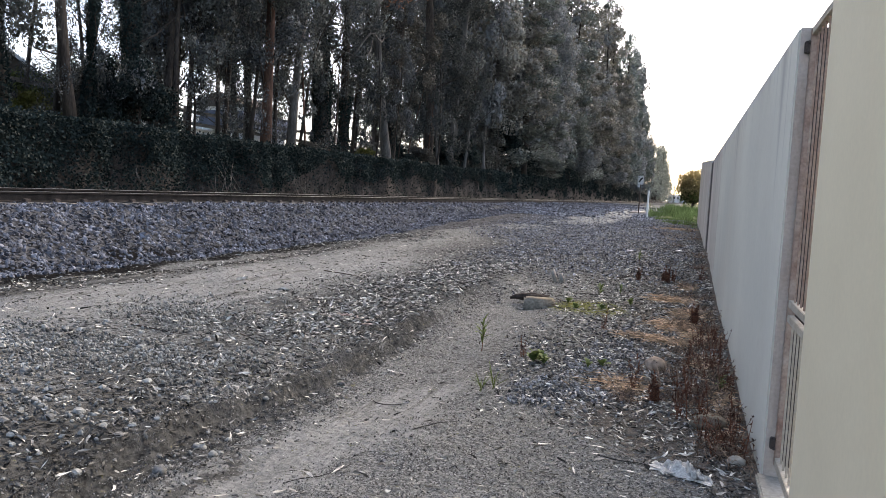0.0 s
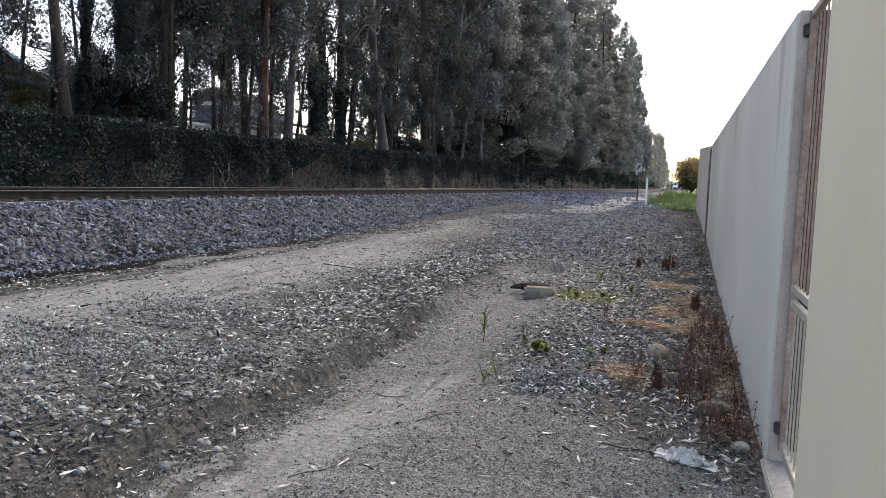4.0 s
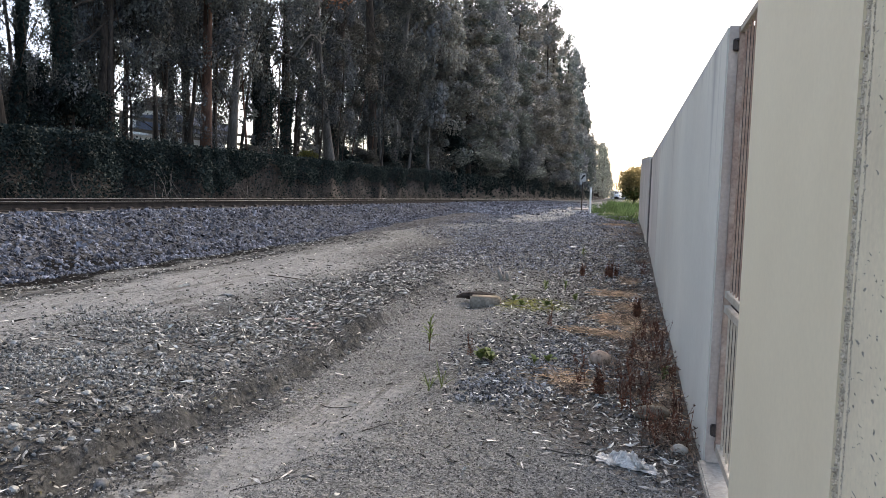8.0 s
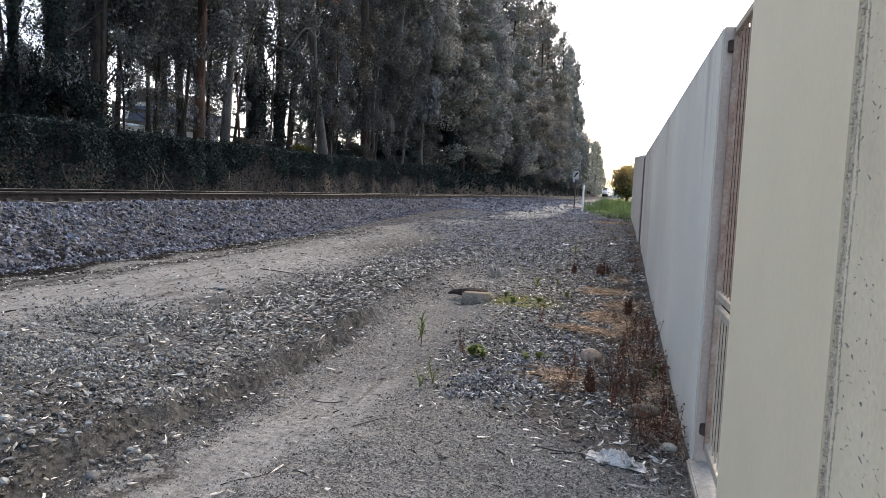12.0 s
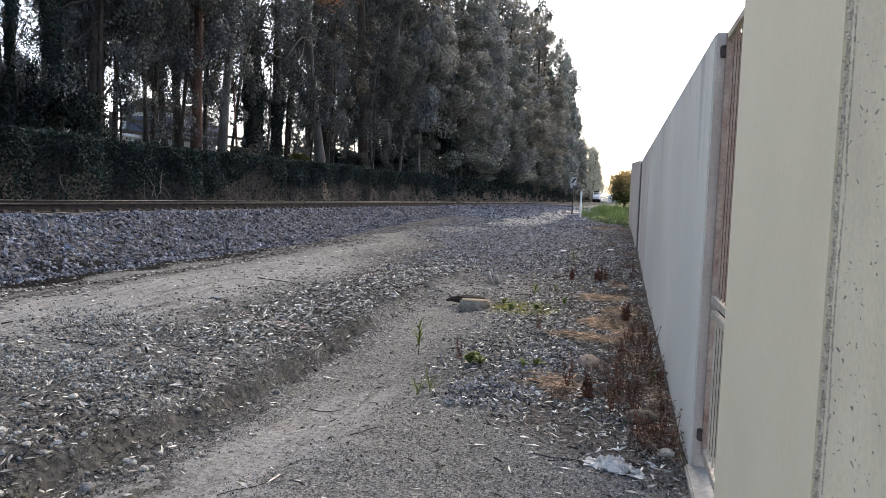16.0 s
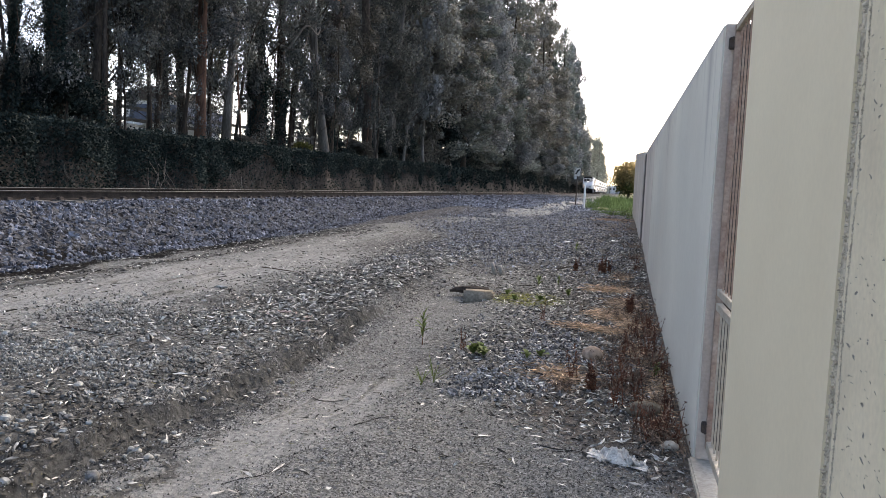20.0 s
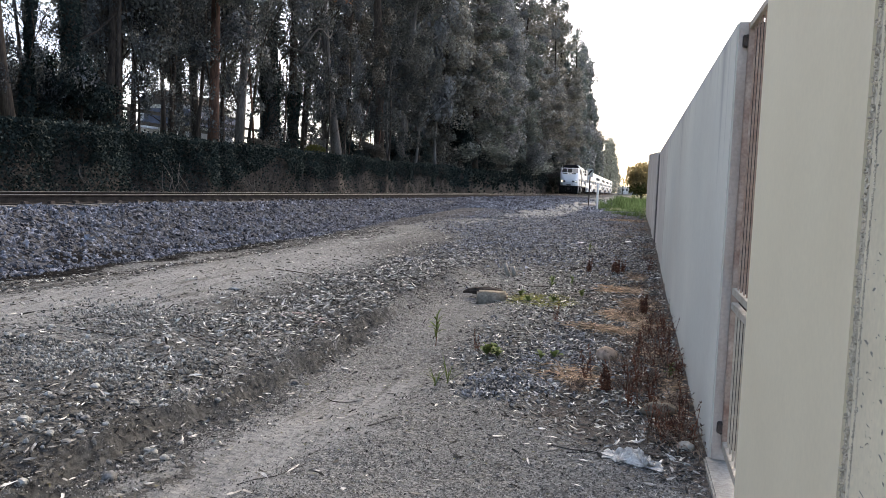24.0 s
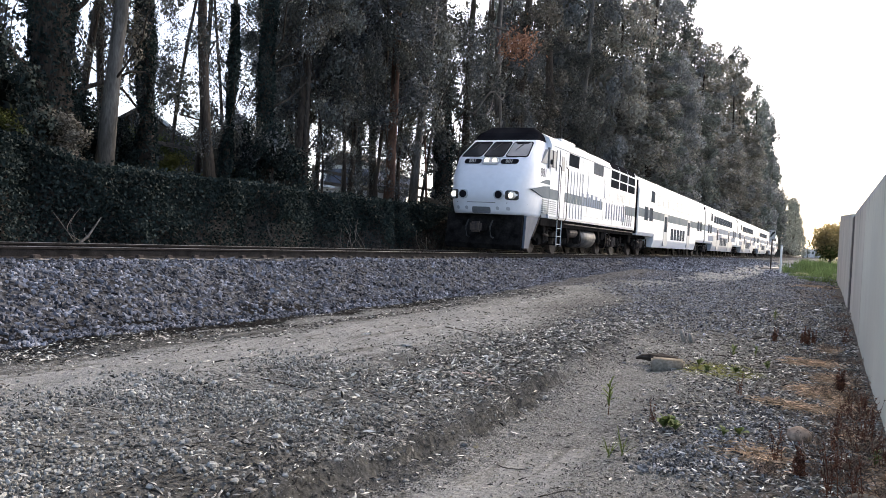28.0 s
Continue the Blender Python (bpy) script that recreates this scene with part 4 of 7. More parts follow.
# ---- trees ----
def crown_mesh(name, seed, zones, wide, size, sprays, leaves, leaf, core, core_leaf, hang=1.25, inner=0, firm=0.55, rim=0.05):
    """A ragged crown: firm clumps round the stem with gaps between, made of hanging sprays of narrow leaves.
    zones: (number of clumps, lowest, highest) from the ground upwards; wide: the crown's radius."""
    r = np.random.default_rng(seed)
    h = np.concatenate([r.uniform(lo, hi, k) for k, lo, hi in zones])
    n0 = len(h)
    top = zones[-1][2]
    rad = wide * np.clip(1.15 - (h / top) ** 2.5, 0.25, 1)
    a = r.uniform(0, math.tau, n0)
    k = np.sqrt(r.uniform(rim, 1.0, n0)) * rad
    c = np.stack([np.cos(a) * k, np.sin(a) * k, h], 1)
    R = r.uniform(*size, n0)

    def ball(idx, inner):
        d = r.normal(0, 1, (len(idx), 3))
        d /= np.linalg.norm(d, axis=1)[:, None]
        return c[idx] + d * (r.uniform(0, 1, (len(idx), 1)) ** inner) * R[idx][:, None] * np.array([1, 1, hang])

    def blades(p, own, long, slim, sink):
        """Leaves at p, each turned outwards from the clump of which it is part."""
        m = len(p)
        d = r.normal(0, 0.9, (m, 3)) + np.array([0, 0, -sink])
        d /= np.linalg.norm(d, axis=1)[:, None]
        s = np.cross(d, r.normal(0, 1, (m, 3)))
        s /= np.linalg.norm(s, axis=1)[:, None]
        out = p - c[own]
        out /= np.linalg.norm(out, axis=1)[:, None] + 1e-6
        s *= np.where((np.cross(d, s) * out).sum(1) < 0, -1, 1)[:, None]
        nor = np.cross(d, s) * 0.4 + out * 0.75 + np.array([0, 0, 0.3])
        nor /= np.linalg.norm(nor, axis=1)[:, None]
        return (*strew(BLADE, p, r.uniform(0.65, 1.4, (m, 1)) * np.array([[long, long * slim, long]]), np.stack([d, s, np.cross(d, s)], 2)), np.repeat(nor, 4, 0))

    own = np.repeat(np.arange(n0), sprays)
    own2 = np.repeat(own, leaves)
    p = np.repeat(ball(own, 0.42), leaves, 0)
    p = p + r.normal(0, 1, p.shape) * leaf * np.array([0.9, 0.9, 1.7])
    v, f, q = blades(p, own2, leaf, 0.36, 0.8)
    own3 = np.repeat(np.arange(n0), core)
    v2, f2, q2 = blades(ball(own3, firm), own3, core_leaf, 0.7, 0.2)
    v, f, q = np.concatenate([v, v2]), np.concatenate([f, f2 + len(v)]), np.concatenate([q, q2])
    if inner:
        # shaded foliage round the stem, which closes the crown from within
        hi = r.uniform(zones[0][1] + 1, top * 0.93, inner)
        ai, ki = r.uniform(0, math.tau, inner), np.sqrt(r.uniform(0, 1, inner)) * 0.5 * wide * np.clip(1.1 - (hi / top) ** 2.5, 0.2, 1)
        v3, f3 = strew(BLADE, np.stack([np.cos(ai) * ki, np.sin(ai) * ki, hi], 1), r.uniform(0.6, 1.3, (inner, 1)) * np.array([[core_leaf * 2, core_leaf * 1.5, core_leaf * 2]]), turns_random(inner))
        v, f, q = np.concatenate([v, v3]), np.concatenate([f, f3 + len(v)]), np.concatenate([q, np.tile([0.0, 0.0, 1.0], (len(v3), 1))])
    me = raw_mesh(name, v, f, True)
    me.normals_split_custom_set_from_vertices(q)
    return me


def trunk_path(seed, tall, bend, lean):
    r = np.random.default_rng(seed)
    pts, x, y = [], 0.0, 0.0
    n = 9
    ph = r.uniform(0, 6, 2)
    for k in range(n + 1):
        u = k / n
        pts.append((lean[0] * u * tall + bend * math.sin(u * 4 + ph[0]) - bend * math.sin(ph[0]), lean[1] * u * tall + bend * math.sin(u * 5 + ph[1]) - bend * math.sin(ph[1]), u * tall))
    return pts


CROWNS = {
    "open": [crown_mesh("crown", 20 + k, ((14, 2.6, 9), (12, 9, 26)), 3.0, (0.3, 0.75), 18, 13, 0.1, 110, 0.13, 1.1, 0, 0.4) for k in range(3)],
    "dense": [crown_mesh("crown", 30 + k, ((6 if k < 3 else 9, 2.7 if k < 3 else 1.6, 4.8), (56, 4.4, 13.5), (12, 13.5, 28)), 3.1, (0.36, 0.9), 13, 11, 0.1, 250, 0.13, 1.05, 300, 0.32, 0.15) for k in range(4)],
    "mid": [crown_mesh("crown", 35 + k, ((64, 3.0 + k % 2 * 2.4, 15.5), (15, 15.5, 28)), 4.4, (0.5, 1.15), 9, 7, 0.14, 300, 0.2, 1.0, 1200, 0.3, 0.3) for k in range(4)],
    "far": [crown_mesh("crown", 40 + k, ((64, 1.5, 18), (13, 18, 29)), 4.8, (0.7, 1.5), 8, 6, 0.2, 230, 0.34, 1.0, 1000, 0.3, 0.3) for k in range(3)],
    "filler": [crown_mesh("crown", 45 + k, ((70, 1.0, 29),), 4.4, (0.7, 1.4), 8, 6, 0.18, 150, 0.26, 1.0, 900, 0.35) for k in range(3)],
    "distant": [crown_mesh("crown", 48 + k, ((42, 1.0, 29),), 4.4, (0.9, 2.2), 20, 6, 0.26, 120, 0.4) for k in range(2)],
    "shrub": [crown_mesh("crown", 60 + k, ((22, 0.5, 2.7),), 1.2, (0.26, 0.5), 16, 11, 0.07, 170, 0.085, 1.0, 500, 0.35) for k in range(3)],
}
CROWNS["lace"] = [crown_mesh("crown", 66 + k, ((9, 1.5, 3.6), (19, 3.4, 9.5), (9, 9.5, 26)), 3.0, (0.25, 0.62), 17, 10, 0.085, 55, 0.1, 1.1, 0, 0.45) for k in range(2)]
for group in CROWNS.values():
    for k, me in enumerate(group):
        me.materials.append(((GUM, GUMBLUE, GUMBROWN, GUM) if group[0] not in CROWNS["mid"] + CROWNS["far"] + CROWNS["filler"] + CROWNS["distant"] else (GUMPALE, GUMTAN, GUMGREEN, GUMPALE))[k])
ROUND = [crown_mesh("crown", 52 + k, ((60, 6, 26),), 3.0, (0.6, 1.2), 9, 7, 0.12, 300, 0.17, 1.0, 600, 0.3, 0.3) for k in range(2)]
for me in ROUND:
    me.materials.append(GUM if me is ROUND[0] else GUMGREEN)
for k in range(2):
    CROWNS["shrub"][k].materials[0] = IVY
# distant crowns again, in the haze-lightened leaf colour
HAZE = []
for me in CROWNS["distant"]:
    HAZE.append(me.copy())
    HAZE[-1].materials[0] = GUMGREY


def tree(x, y, z, seed, tall, radius, bark, crown, lean=(0, 0), bend=0.25, limbs=5, label="tall gum tree with hanging dark leaves", grow=1.0, lift=0.0):
    t = tagged(new("eucalyptus_tree"), label, "tree", "trees along the railway")
    t.matrix_world = pose(x, y, z, 0, 0, 0)
    pts = trunk_path(seed, tall * 0.92, bend * 1.6, lean)
    n = len(pts) - 1
    rad = [radius * (1 - 0.85 * k / n) * (1.22 if k == 0 else 1) for k in range(n + 1)]
    part("trunk", tube(pts, rad, 12), bark, t, smooth=True)
    r = random.Random(seed)
    for k in range(limbs):
        hz = r.uniform(1.6, 9.0) if y < 60 and k % 4 else r.uniform(0.25, 0.8) * tall
        i = min(n - 1, max(1, int(round(hz / (tall * 0.92) * n))))
        a, up, ln = r.uniform(0, math.tau), r.uniform(0.5, 1.5), r.uniform(1.6, 4.0)
        p = Vector([float(np.interp(hz, [q[2] for q in pts], [q[c] for q in pts])) for c in range(3)])
        q = [p]
        for m in range(1, 5):
            u = m / 4
            q.append(p + Vector((math.cos(a) * ln * u + r.uniform(-0.22, 0.22), math.sin(a) * ln * u + r.uniform(-0.22, 0.22), up * ln * (u - 0.25 * u * u) + r.uniform(-0.25, 0.25))))
        part("limb", tube(q, [rad[i] * 0.2 * (1 - 0.85 * m / 4) for m in range(5)], 6), BARK, t, smooth=True)
    if crown is not None:
        c = new("crown", crown)
        c.parent = t
        c.scale = (grow, grow, tall / 28)
        c.rotation_euler = (0, 0, r.uniform(0, 6))
        c.location = (lean[0] * tall * 0.5, lean[1] * tall * 0.5, lift)
    return t


def creeper(t, pts, rad, high, seed, thick):
    """Ivy wrapped thickly round the lower trunk."""
    r = np.random.default_rng(seed)
    n = int(900 * high)
    z = high * r.uniform(0, 1, n) ** 0.8
    P = np.array(pts)
    cx, cy = np.interp(z, P[:, 2], P[:, 0]), np.interp(z, P[:, 2], P[:, 1])
    a = r.uniform(0, math.tau, n)
    k = rad + thick * r.uniform(0, 1, n) ** 1.5 * (0.6 + 0.5 * np.sin(z * 2.1 + seed))
    p = np.stack([cx + np.cos(a) * k, cy + np.sin(a) * k, z], 1)
    v, f = strew(BLADE, p, r.uniform(0.6, 1.3, (n, 1)) * np.array([[0.11, 0.075, 0.1]]), turns_random(n))
    mesh_ob("creeper", raw_mesh("creeper", v, f), IVY, t, "dark creeper wrapped round the trunk", "stuff")


WRAPPED = {13.7: 9.0, 16.6: 8.0, 21.7: 9.0, 19.5: 6.5, 36.2: 7.0, 10.6: 6.0, 45.5: 5.0, 38.3: 4.0}


def build_trees():
    O, D, M, F, L = CROWNS["open"], CROWNS["dense"], CROWNS["mid"], CROWNS["far"], CROWNS["lace"]
    first = [
        (-17.0, 7.5, 26, 0.45, BARK, O[0], (0, 0), 1.0), (-16.8, 10.6, 27, 0.4, BARK, O[1], (0, 0.02), 1.0),
        (-17.0, 13.7, 27, 0.5, BARK, O[2], (0.0, 0.0), 0.75), (-16.5, 14.6, 28, 0.21, PALEBARK, O[0], (0.0, 0.02), 0.85),
        (-17.0, 16.6, 26, 0.22, BARK, O[1], (0, 0.005), 0.42), (-18.6, 15.4, 24, 0.12, BARK, O[2], (0, 0), 0.4), (-19.6, 13.4, 24, 0.14, BARK, O[1], (0, 0), 0.5), (-19.5, 17.4, 24, 0.13, BARK, D[0], (0, 0), 0.5), (-18.8, 20.4, 22, 0.1, BARK, L[0], (0, 0.03), 0.6), (-16.8, 19.0, 24, 0.17, BARK, L[1], (0.0, -0.16), 0.55),
        (-16.9, 19.5, 25, 0.11, BARK, L[0], (0.0, 0.05), 0.4), (-17.0, 21.7, 28, 0.24, BARK, L[1], (0, 0), 0.8)]
    second = [
        (-17.2, 23.9, 24, 0.14, BARK, D[2], (0, 0.03), 0.6), (-17.6, 24.7, 25, 0.2, BARK, D[0], (0, 0), 0.75), (-17.0, 27.0, 24, 0.09, BARK, D[1], (0, 0.04), 0.9),
        (-16.6, 29.5, 29, 0.21, REDBARK, D[0], (0, -0.01), 0.7), (-16.2, 30.85, 28, 0.2, PALEBARK, O[1], (0, 0.0), 0.9),
        (-17.2, 36.2, 28, 0.38, BARK, D[0], (0, 0), 0.8), (-17.0, 38.3, 27, 0.25, BARK, O[0], (0, 0.01), 1.0), (-19.5, 33.4, 26, 0.2, BARK, D[2], (0, 0), 0.7), (-19.8, 40.8, 26, 0.2, BARK, D[1], (0, 0), 0.9), (-20.5, 28.0, 26, 0.2, BARK, O[2], (0, 0), 0.9), (-20.8, 48.0, 26, 0.2, BARK, None, (0, 0), 1.0),
        (-16.4, 43.2, 20, 0.3, PALEBARK, D[1], (0.02, -0.16), 0.55), (-17.3, 45.5, 28, 0.4, BARK, D[2], (0, 0), 0.9),
        (-16.8, 51.5, 29, 0.4, BARK, D[3], (0, 0), 1.0), (-16.4, 55, 28, 0.25, PALEBARK, D[0], (0.01, 0), 0.9),
    ]
    for k, (x, y, tall, rad, bark, crown, lean, grow) in enumerate(first + second):
        look_of = "tall gum tree with dark creeper-wrapped trunk" if y in WRAPPED else "tall gum tree with smooth pale grey trunk" if bark is PALEBARK else "tall gum tree with peeling red-brown bark" if bark is REDBARK else "tall gum tree with hanging dark leaves"
        t = tree(x, y, BACK_Z - 0.1, 50 + k, tall, rad, bark, crown, lean, grow=grow, limbs=9 if y < 23 else 6, label=look_of, lift=0.6 if 23 < y < 30 else 0.0)
        if y in WRAPPED:
            creeper(t, trunk_path(50 + k, tall * 0.92, 0.4, lean), rad * 0.95, WRAPPED[y], 70 + k, 0.34 if y < 14 else 0.12 if y < 30 else 0.25)
    for k, (x, y, c) in enumerate(((-18.6, 25.9, D[1]), (-19.0, 27.6, D[2]), (-18.2, 33.2, D[0]), (-18.6, 42.9, O[1]))):
        tree(x, y, BACK_Z - 0.1, 90 + k, 26, 0.11, BARK, c, (0, 0), limbs=5, grow=0.8, lift=1.4 if y < 30 else 0.9)
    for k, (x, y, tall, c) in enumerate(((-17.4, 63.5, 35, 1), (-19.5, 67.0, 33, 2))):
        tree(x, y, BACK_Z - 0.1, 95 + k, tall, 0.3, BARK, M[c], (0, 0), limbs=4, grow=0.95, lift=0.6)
    r = random.Random(8)
    y = 60.5
    k = 0
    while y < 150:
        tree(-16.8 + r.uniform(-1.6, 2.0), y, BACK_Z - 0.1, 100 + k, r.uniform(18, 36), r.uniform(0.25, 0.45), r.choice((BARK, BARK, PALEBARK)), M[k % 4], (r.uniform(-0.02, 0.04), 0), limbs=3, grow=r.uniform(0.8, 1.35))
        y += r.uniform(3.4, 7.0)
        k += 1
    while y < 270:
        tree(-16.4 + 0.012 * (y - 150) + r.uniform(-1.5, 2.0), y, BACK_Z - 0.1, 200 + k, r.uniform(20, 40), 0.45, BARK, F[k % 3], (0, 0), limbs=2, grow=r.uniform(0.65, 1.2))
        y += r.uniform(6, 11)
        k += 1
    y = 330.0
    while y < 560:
        tree(-13.0 + r.uniform(-2, 1), y, BACK_Z - 0.1, 240 + k, r.uniform(17, 26), 0.4, BARK, HAZE[k % 2], (0, 0), limbs=2, grow=r.uniform(0.9, 1.2), label="distant gum tree in haze-paled grey-green beside the railway")
        y += r.uniform(14, 20)
        k += 1
    for k, (x, y, tall, grow) in enumerate(((-15.4, 100.0, 8.5, 0.95), (-15.2, 88.0, 6.0, 0.7), (-14.8, 128.0, 11.0, 1.1), (-14.6, 165.0, 12.0, 1.2))):
        tree(x, y, BACK_Z - 0.1, 640 + k, tall, 0.16, BARK, ROUND[k % 2], (0, 0), limbs=2, grow=grow, label="low rounded blue-green gum among taller trees")
    # second row behind
    y = 39.0
    while y < 150:
        if 46 < y < 66:
            y += 3.0
            continue
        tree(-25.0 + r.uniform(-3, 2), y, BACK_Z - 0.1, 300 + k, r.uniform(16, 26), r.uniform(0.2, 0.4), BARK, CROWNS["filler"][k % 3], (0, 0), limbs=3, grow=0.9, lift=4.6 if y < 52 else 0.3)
        y += r.uniform(8, 11) if y < 44 else r.uniform(4.5, 6.5)
        k += 1
    # dark crowns that close the view between the nearer trunks
    for k, (x, y, c) in enumerate(((-22.0, 35.2, 2), (-22.8, 37.6, 0), (-24.0, 60.5, 2))):
        tree(x, y, BACK_Z - 0.1, 340 + k, 25, 0.2, BARK, CROWNS["filler"][c], (0, 0), limbs=4, grow=0.5, lift=3.4, label="dark gum tree standing behind the first row")
    # low dark trees at the back of the garden
    for k, (x, y) in enumerate(((-25.0, 27.6), (-24.2, 30.4), (-25.2, 33.6))):
        tree(x, y, BACK_Z - 0.1, 350 + k, 4.6, 0.12, BARK, CROWNS["filler"][k % 3], (0, 0), limbs=2, grow=0.5, lift=-0.3, label="low dark tree at the back of the garden")
    # slender trees whose foliage hangs low over the garden
    for k, (x, y, tall, c, grow) in enumerate(((-16.6, 23.4, 23, L[0], 0.7), (-16.3, 25.6, 22, D[0], 0.5), (-16.7, 28.2, 23, L[1], 0.7), (-18.6, 24.6, 22, L[1], 0.8), (-21.0, 21.5, 20, L[0], 0.9), (-22.0, 25.5, 21, L[1], 1.0), (-17.4, 31.8, 22, L[0], 0.7), (-18.0, 35.0, 22, L[1], 0.8))):
        tree(x, y, BACK_Z - 0.1, 660 + k, tall, 0.08, BARK, c, (0, 0.02), limbs=4, grow=grow, lift=-0.2 if x > -20 else 2.8, label="slender gum with dark foliage hanging low")
    # thin leaning stems among the big trunks
    for k in range(12):
        y = 24.5 + k * 2.9 + r.uniform(-0.8, 0.8)
        tree(-16.0 + r.uniform(-2.2, 0.6), y, BACK_Z - 0.1, 600 + k, r.uniform(6, 10), r.uniform(0.035, 0.07), r.choice((BARK, REDBARK, BARK)), None, (r.uniform(-0.1, 0.1), r.uniform(-0.32, 0.32)), bend=0.15, limbs=4, label="thin leaning young gum stem behind the hedge")
    # slim pale stems showing under the crowns further along
    for k in range(9):
        tree(-15.5 + r.uniform(-0.7, 0.3), 49 + k * 2.4 + r.uniform(-0.9, 0.9), BACK_Z - 0.1, 680 + k, r.uniform(8, 11), r.uniform(0.08, 0.14), r.choice((PALEBARK, PALEBARK, BARK)), None, (r.uniform(-0.03, 0.03), r.uniform(-0.1, 0.1)), bend=0.12, limbs=3, label="slim pale gum stem rising behind the hedge")
    # undergrowth between the trunks
    S = CROWNS["shrub"]
    spots = [(-16, 9.0, 1.2, 1.0), (-16.2, 11.2, 1.1, 1.2), (-15.8, 12.4, 0.9, 0.7), (-17.6, 15.9, 0.7, 0.8), (-16.4, 21.2, 1.0, 1.0), (-18.2, 13.6, 1.2, 1.1), (-18.0, 15.0, 1.1, 1.0), (-18.4, 16.6, 1.1, 0.75), (-17.9, 20.4, 0.9, 0.95), (-18.3, 22.0, 1.1, 1.15), (-17.8, 23.6, 1.0, 0.9), (-17, 33.8, 0.9, 0.5), (-17.2, 37.2, 0.9, 0.5), (-17.2, 47.0, 1.0, 0.7), (-16.8, 49.5, 1.2, 0.8), (-16.5, 53, 1.2, 1.0), (-16.2, 58, 1.4, 1.2)]
    y = 64.0
    while y < 175:
        spots.append((-15.6 + 0.008 * (y - 64) + r.uniform(-0.4, 0.4), y, 1.2 + y * 0.006 + r.uniform(-0.3, 0.4), 1.0 + y * 0.009 + r.uniform(-0.5, 0.6)))
        y += r.uniform(5, 10)
    for k, (x, y, g, h) in enumerate(spots):
        shrub = tagged(new("shrub"), "dark leafy shrub between the tree trunks", "shrub", "shrubs behind the hedge")
        shrub.matrix_world = pose(x, y, BACK_Z - 0.15, 0, 0, k * 77)
        part("stem", tube([(0, 0, -0.2), (0.1, 0.05, 0.9 * h), (0.0, 0.1, 1.8 * h)], [0.08, 0.06, 0.03], 6), BARK, shrub)
        crown = new("crown", S[k % 3])
        crown.parent, crown.scale = shrub, (g, g, h)


build_trees()


# ---- ivy hedge ----
def hedge_top(y):
    return np.interp(y, [0, 8, 10.5, 12.4, 16, 20, 27, 38, 50, 64, 96, 186, 400], [3.3, 3.2, 2.95, 2.55, 2.68, 2.65, 2.7, 2.8, 2.85, 3.0, 3.3, 4.2, 5.5])


def build_hedge():
    hedge = tagged(new("ivy_hedge"), "long dark ivy-covered wall with bare stems below", "hedge")
    ys = np.concatenate([np.arange(2, 70, 0.25), np.arange(70, 520, 2.0)])
    u = np.linspace(0, 1, 22)
    P = []
    for y in ys:
        top = hedge_top(y) - 0.12
        for k in u:
            if k < 0.7:
                z = 0.5 + (top - 0.5) * k / 0.7
                x = HEDGE_X + 0.25 * (1 - k / 0.7) - 0.1
            else:
                z, x = top - 0.25 * ((k - 0.7) / 0.3) ** 2, HEDGE_X - 0.1 - 1.3 * (k - 0.7) / 0.3
            P.append((x, y, z))
    P = np.array(P)
    P[:, 0] += 0.4 * value_noise(P[:, 1], P[:, 2] * 0.5, 1.2, 21) + 0.1 * value_noise(P[:, 1], P[:, 2], 0.35, 22)
    P[:, 2] += 0.12 * value_noise(P[:, 1], P[:, 0], 0.9, 23) * (P[:, 2] > 1.5)
    n = len(u)
    i = (np.arange(len(ys) - 1)[:, None] * n + np.arange(n - 1)[None]).ravel()
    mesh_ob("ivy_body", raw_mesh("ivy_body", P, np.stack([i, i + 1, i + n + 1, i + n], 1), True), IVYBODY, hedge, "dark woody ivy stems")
    r = rng0
    for name, count, lo, hi, size in (("ivy_leaves", 190000, 4, 62, 0.07), ("far_ivy_leaves", 40000, 60, 330, 0.2)):
        y = lo + (hi - lo) * r.uniform(0, 1, count) ** 1.3
        k = 1 - r.uniform(0, 1, count) ** 1.4 * 0.95
        top = hedge_top(y)
        over = r.uniform(0, 1, count) < 0.25
        drape = np.interp(y, [20, 30, 60, 110, 170], [0.48, 0.74, 0.76, 0.66, 0.3]) + 0.3 * value_noise(y, y * 0, 2.2, 24) + 0.2 * value_noise(y, y * 0, 0.6, 26)
        z = 0.6 + (top - 0.6) * np.clip(k, 0, 1)
        keep = (k > drape * 0.85) | (r.uniform(0, 1, count) < np.interp(y, [13, 17, 26], [0.7, 0.4, 0.08]))
        x = HEDGE_X + 0.12 + 0.25 * (1 - k) + 0.4 * value_noise(y, z * 0.5, 1.2, 21) + 0.1 * value_noise(y, z, 0.35, 22) + r.normal(0, 0.06, count)
        x = np.where(over, HEDGE_X - r.uniform(0, 1.3, count), x)
        z = np.where(over, top - 0.05 + r.normal(0, 0.08, count) + 0.12 * value_noise(y, x, 0.9, 23), z)
        keep |= over
        p = np.stack([x, y, z], 1)[keep]
        m = len(p)
        s = r.uniform(0.7, 1.3, (m, 1)) * np.array([[size, size * 0.9, size]])
        v, f = strew(BLADE, p, s, turns_random(m))
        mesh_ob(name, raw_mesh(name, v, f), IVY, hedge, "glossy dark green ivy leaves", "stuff")


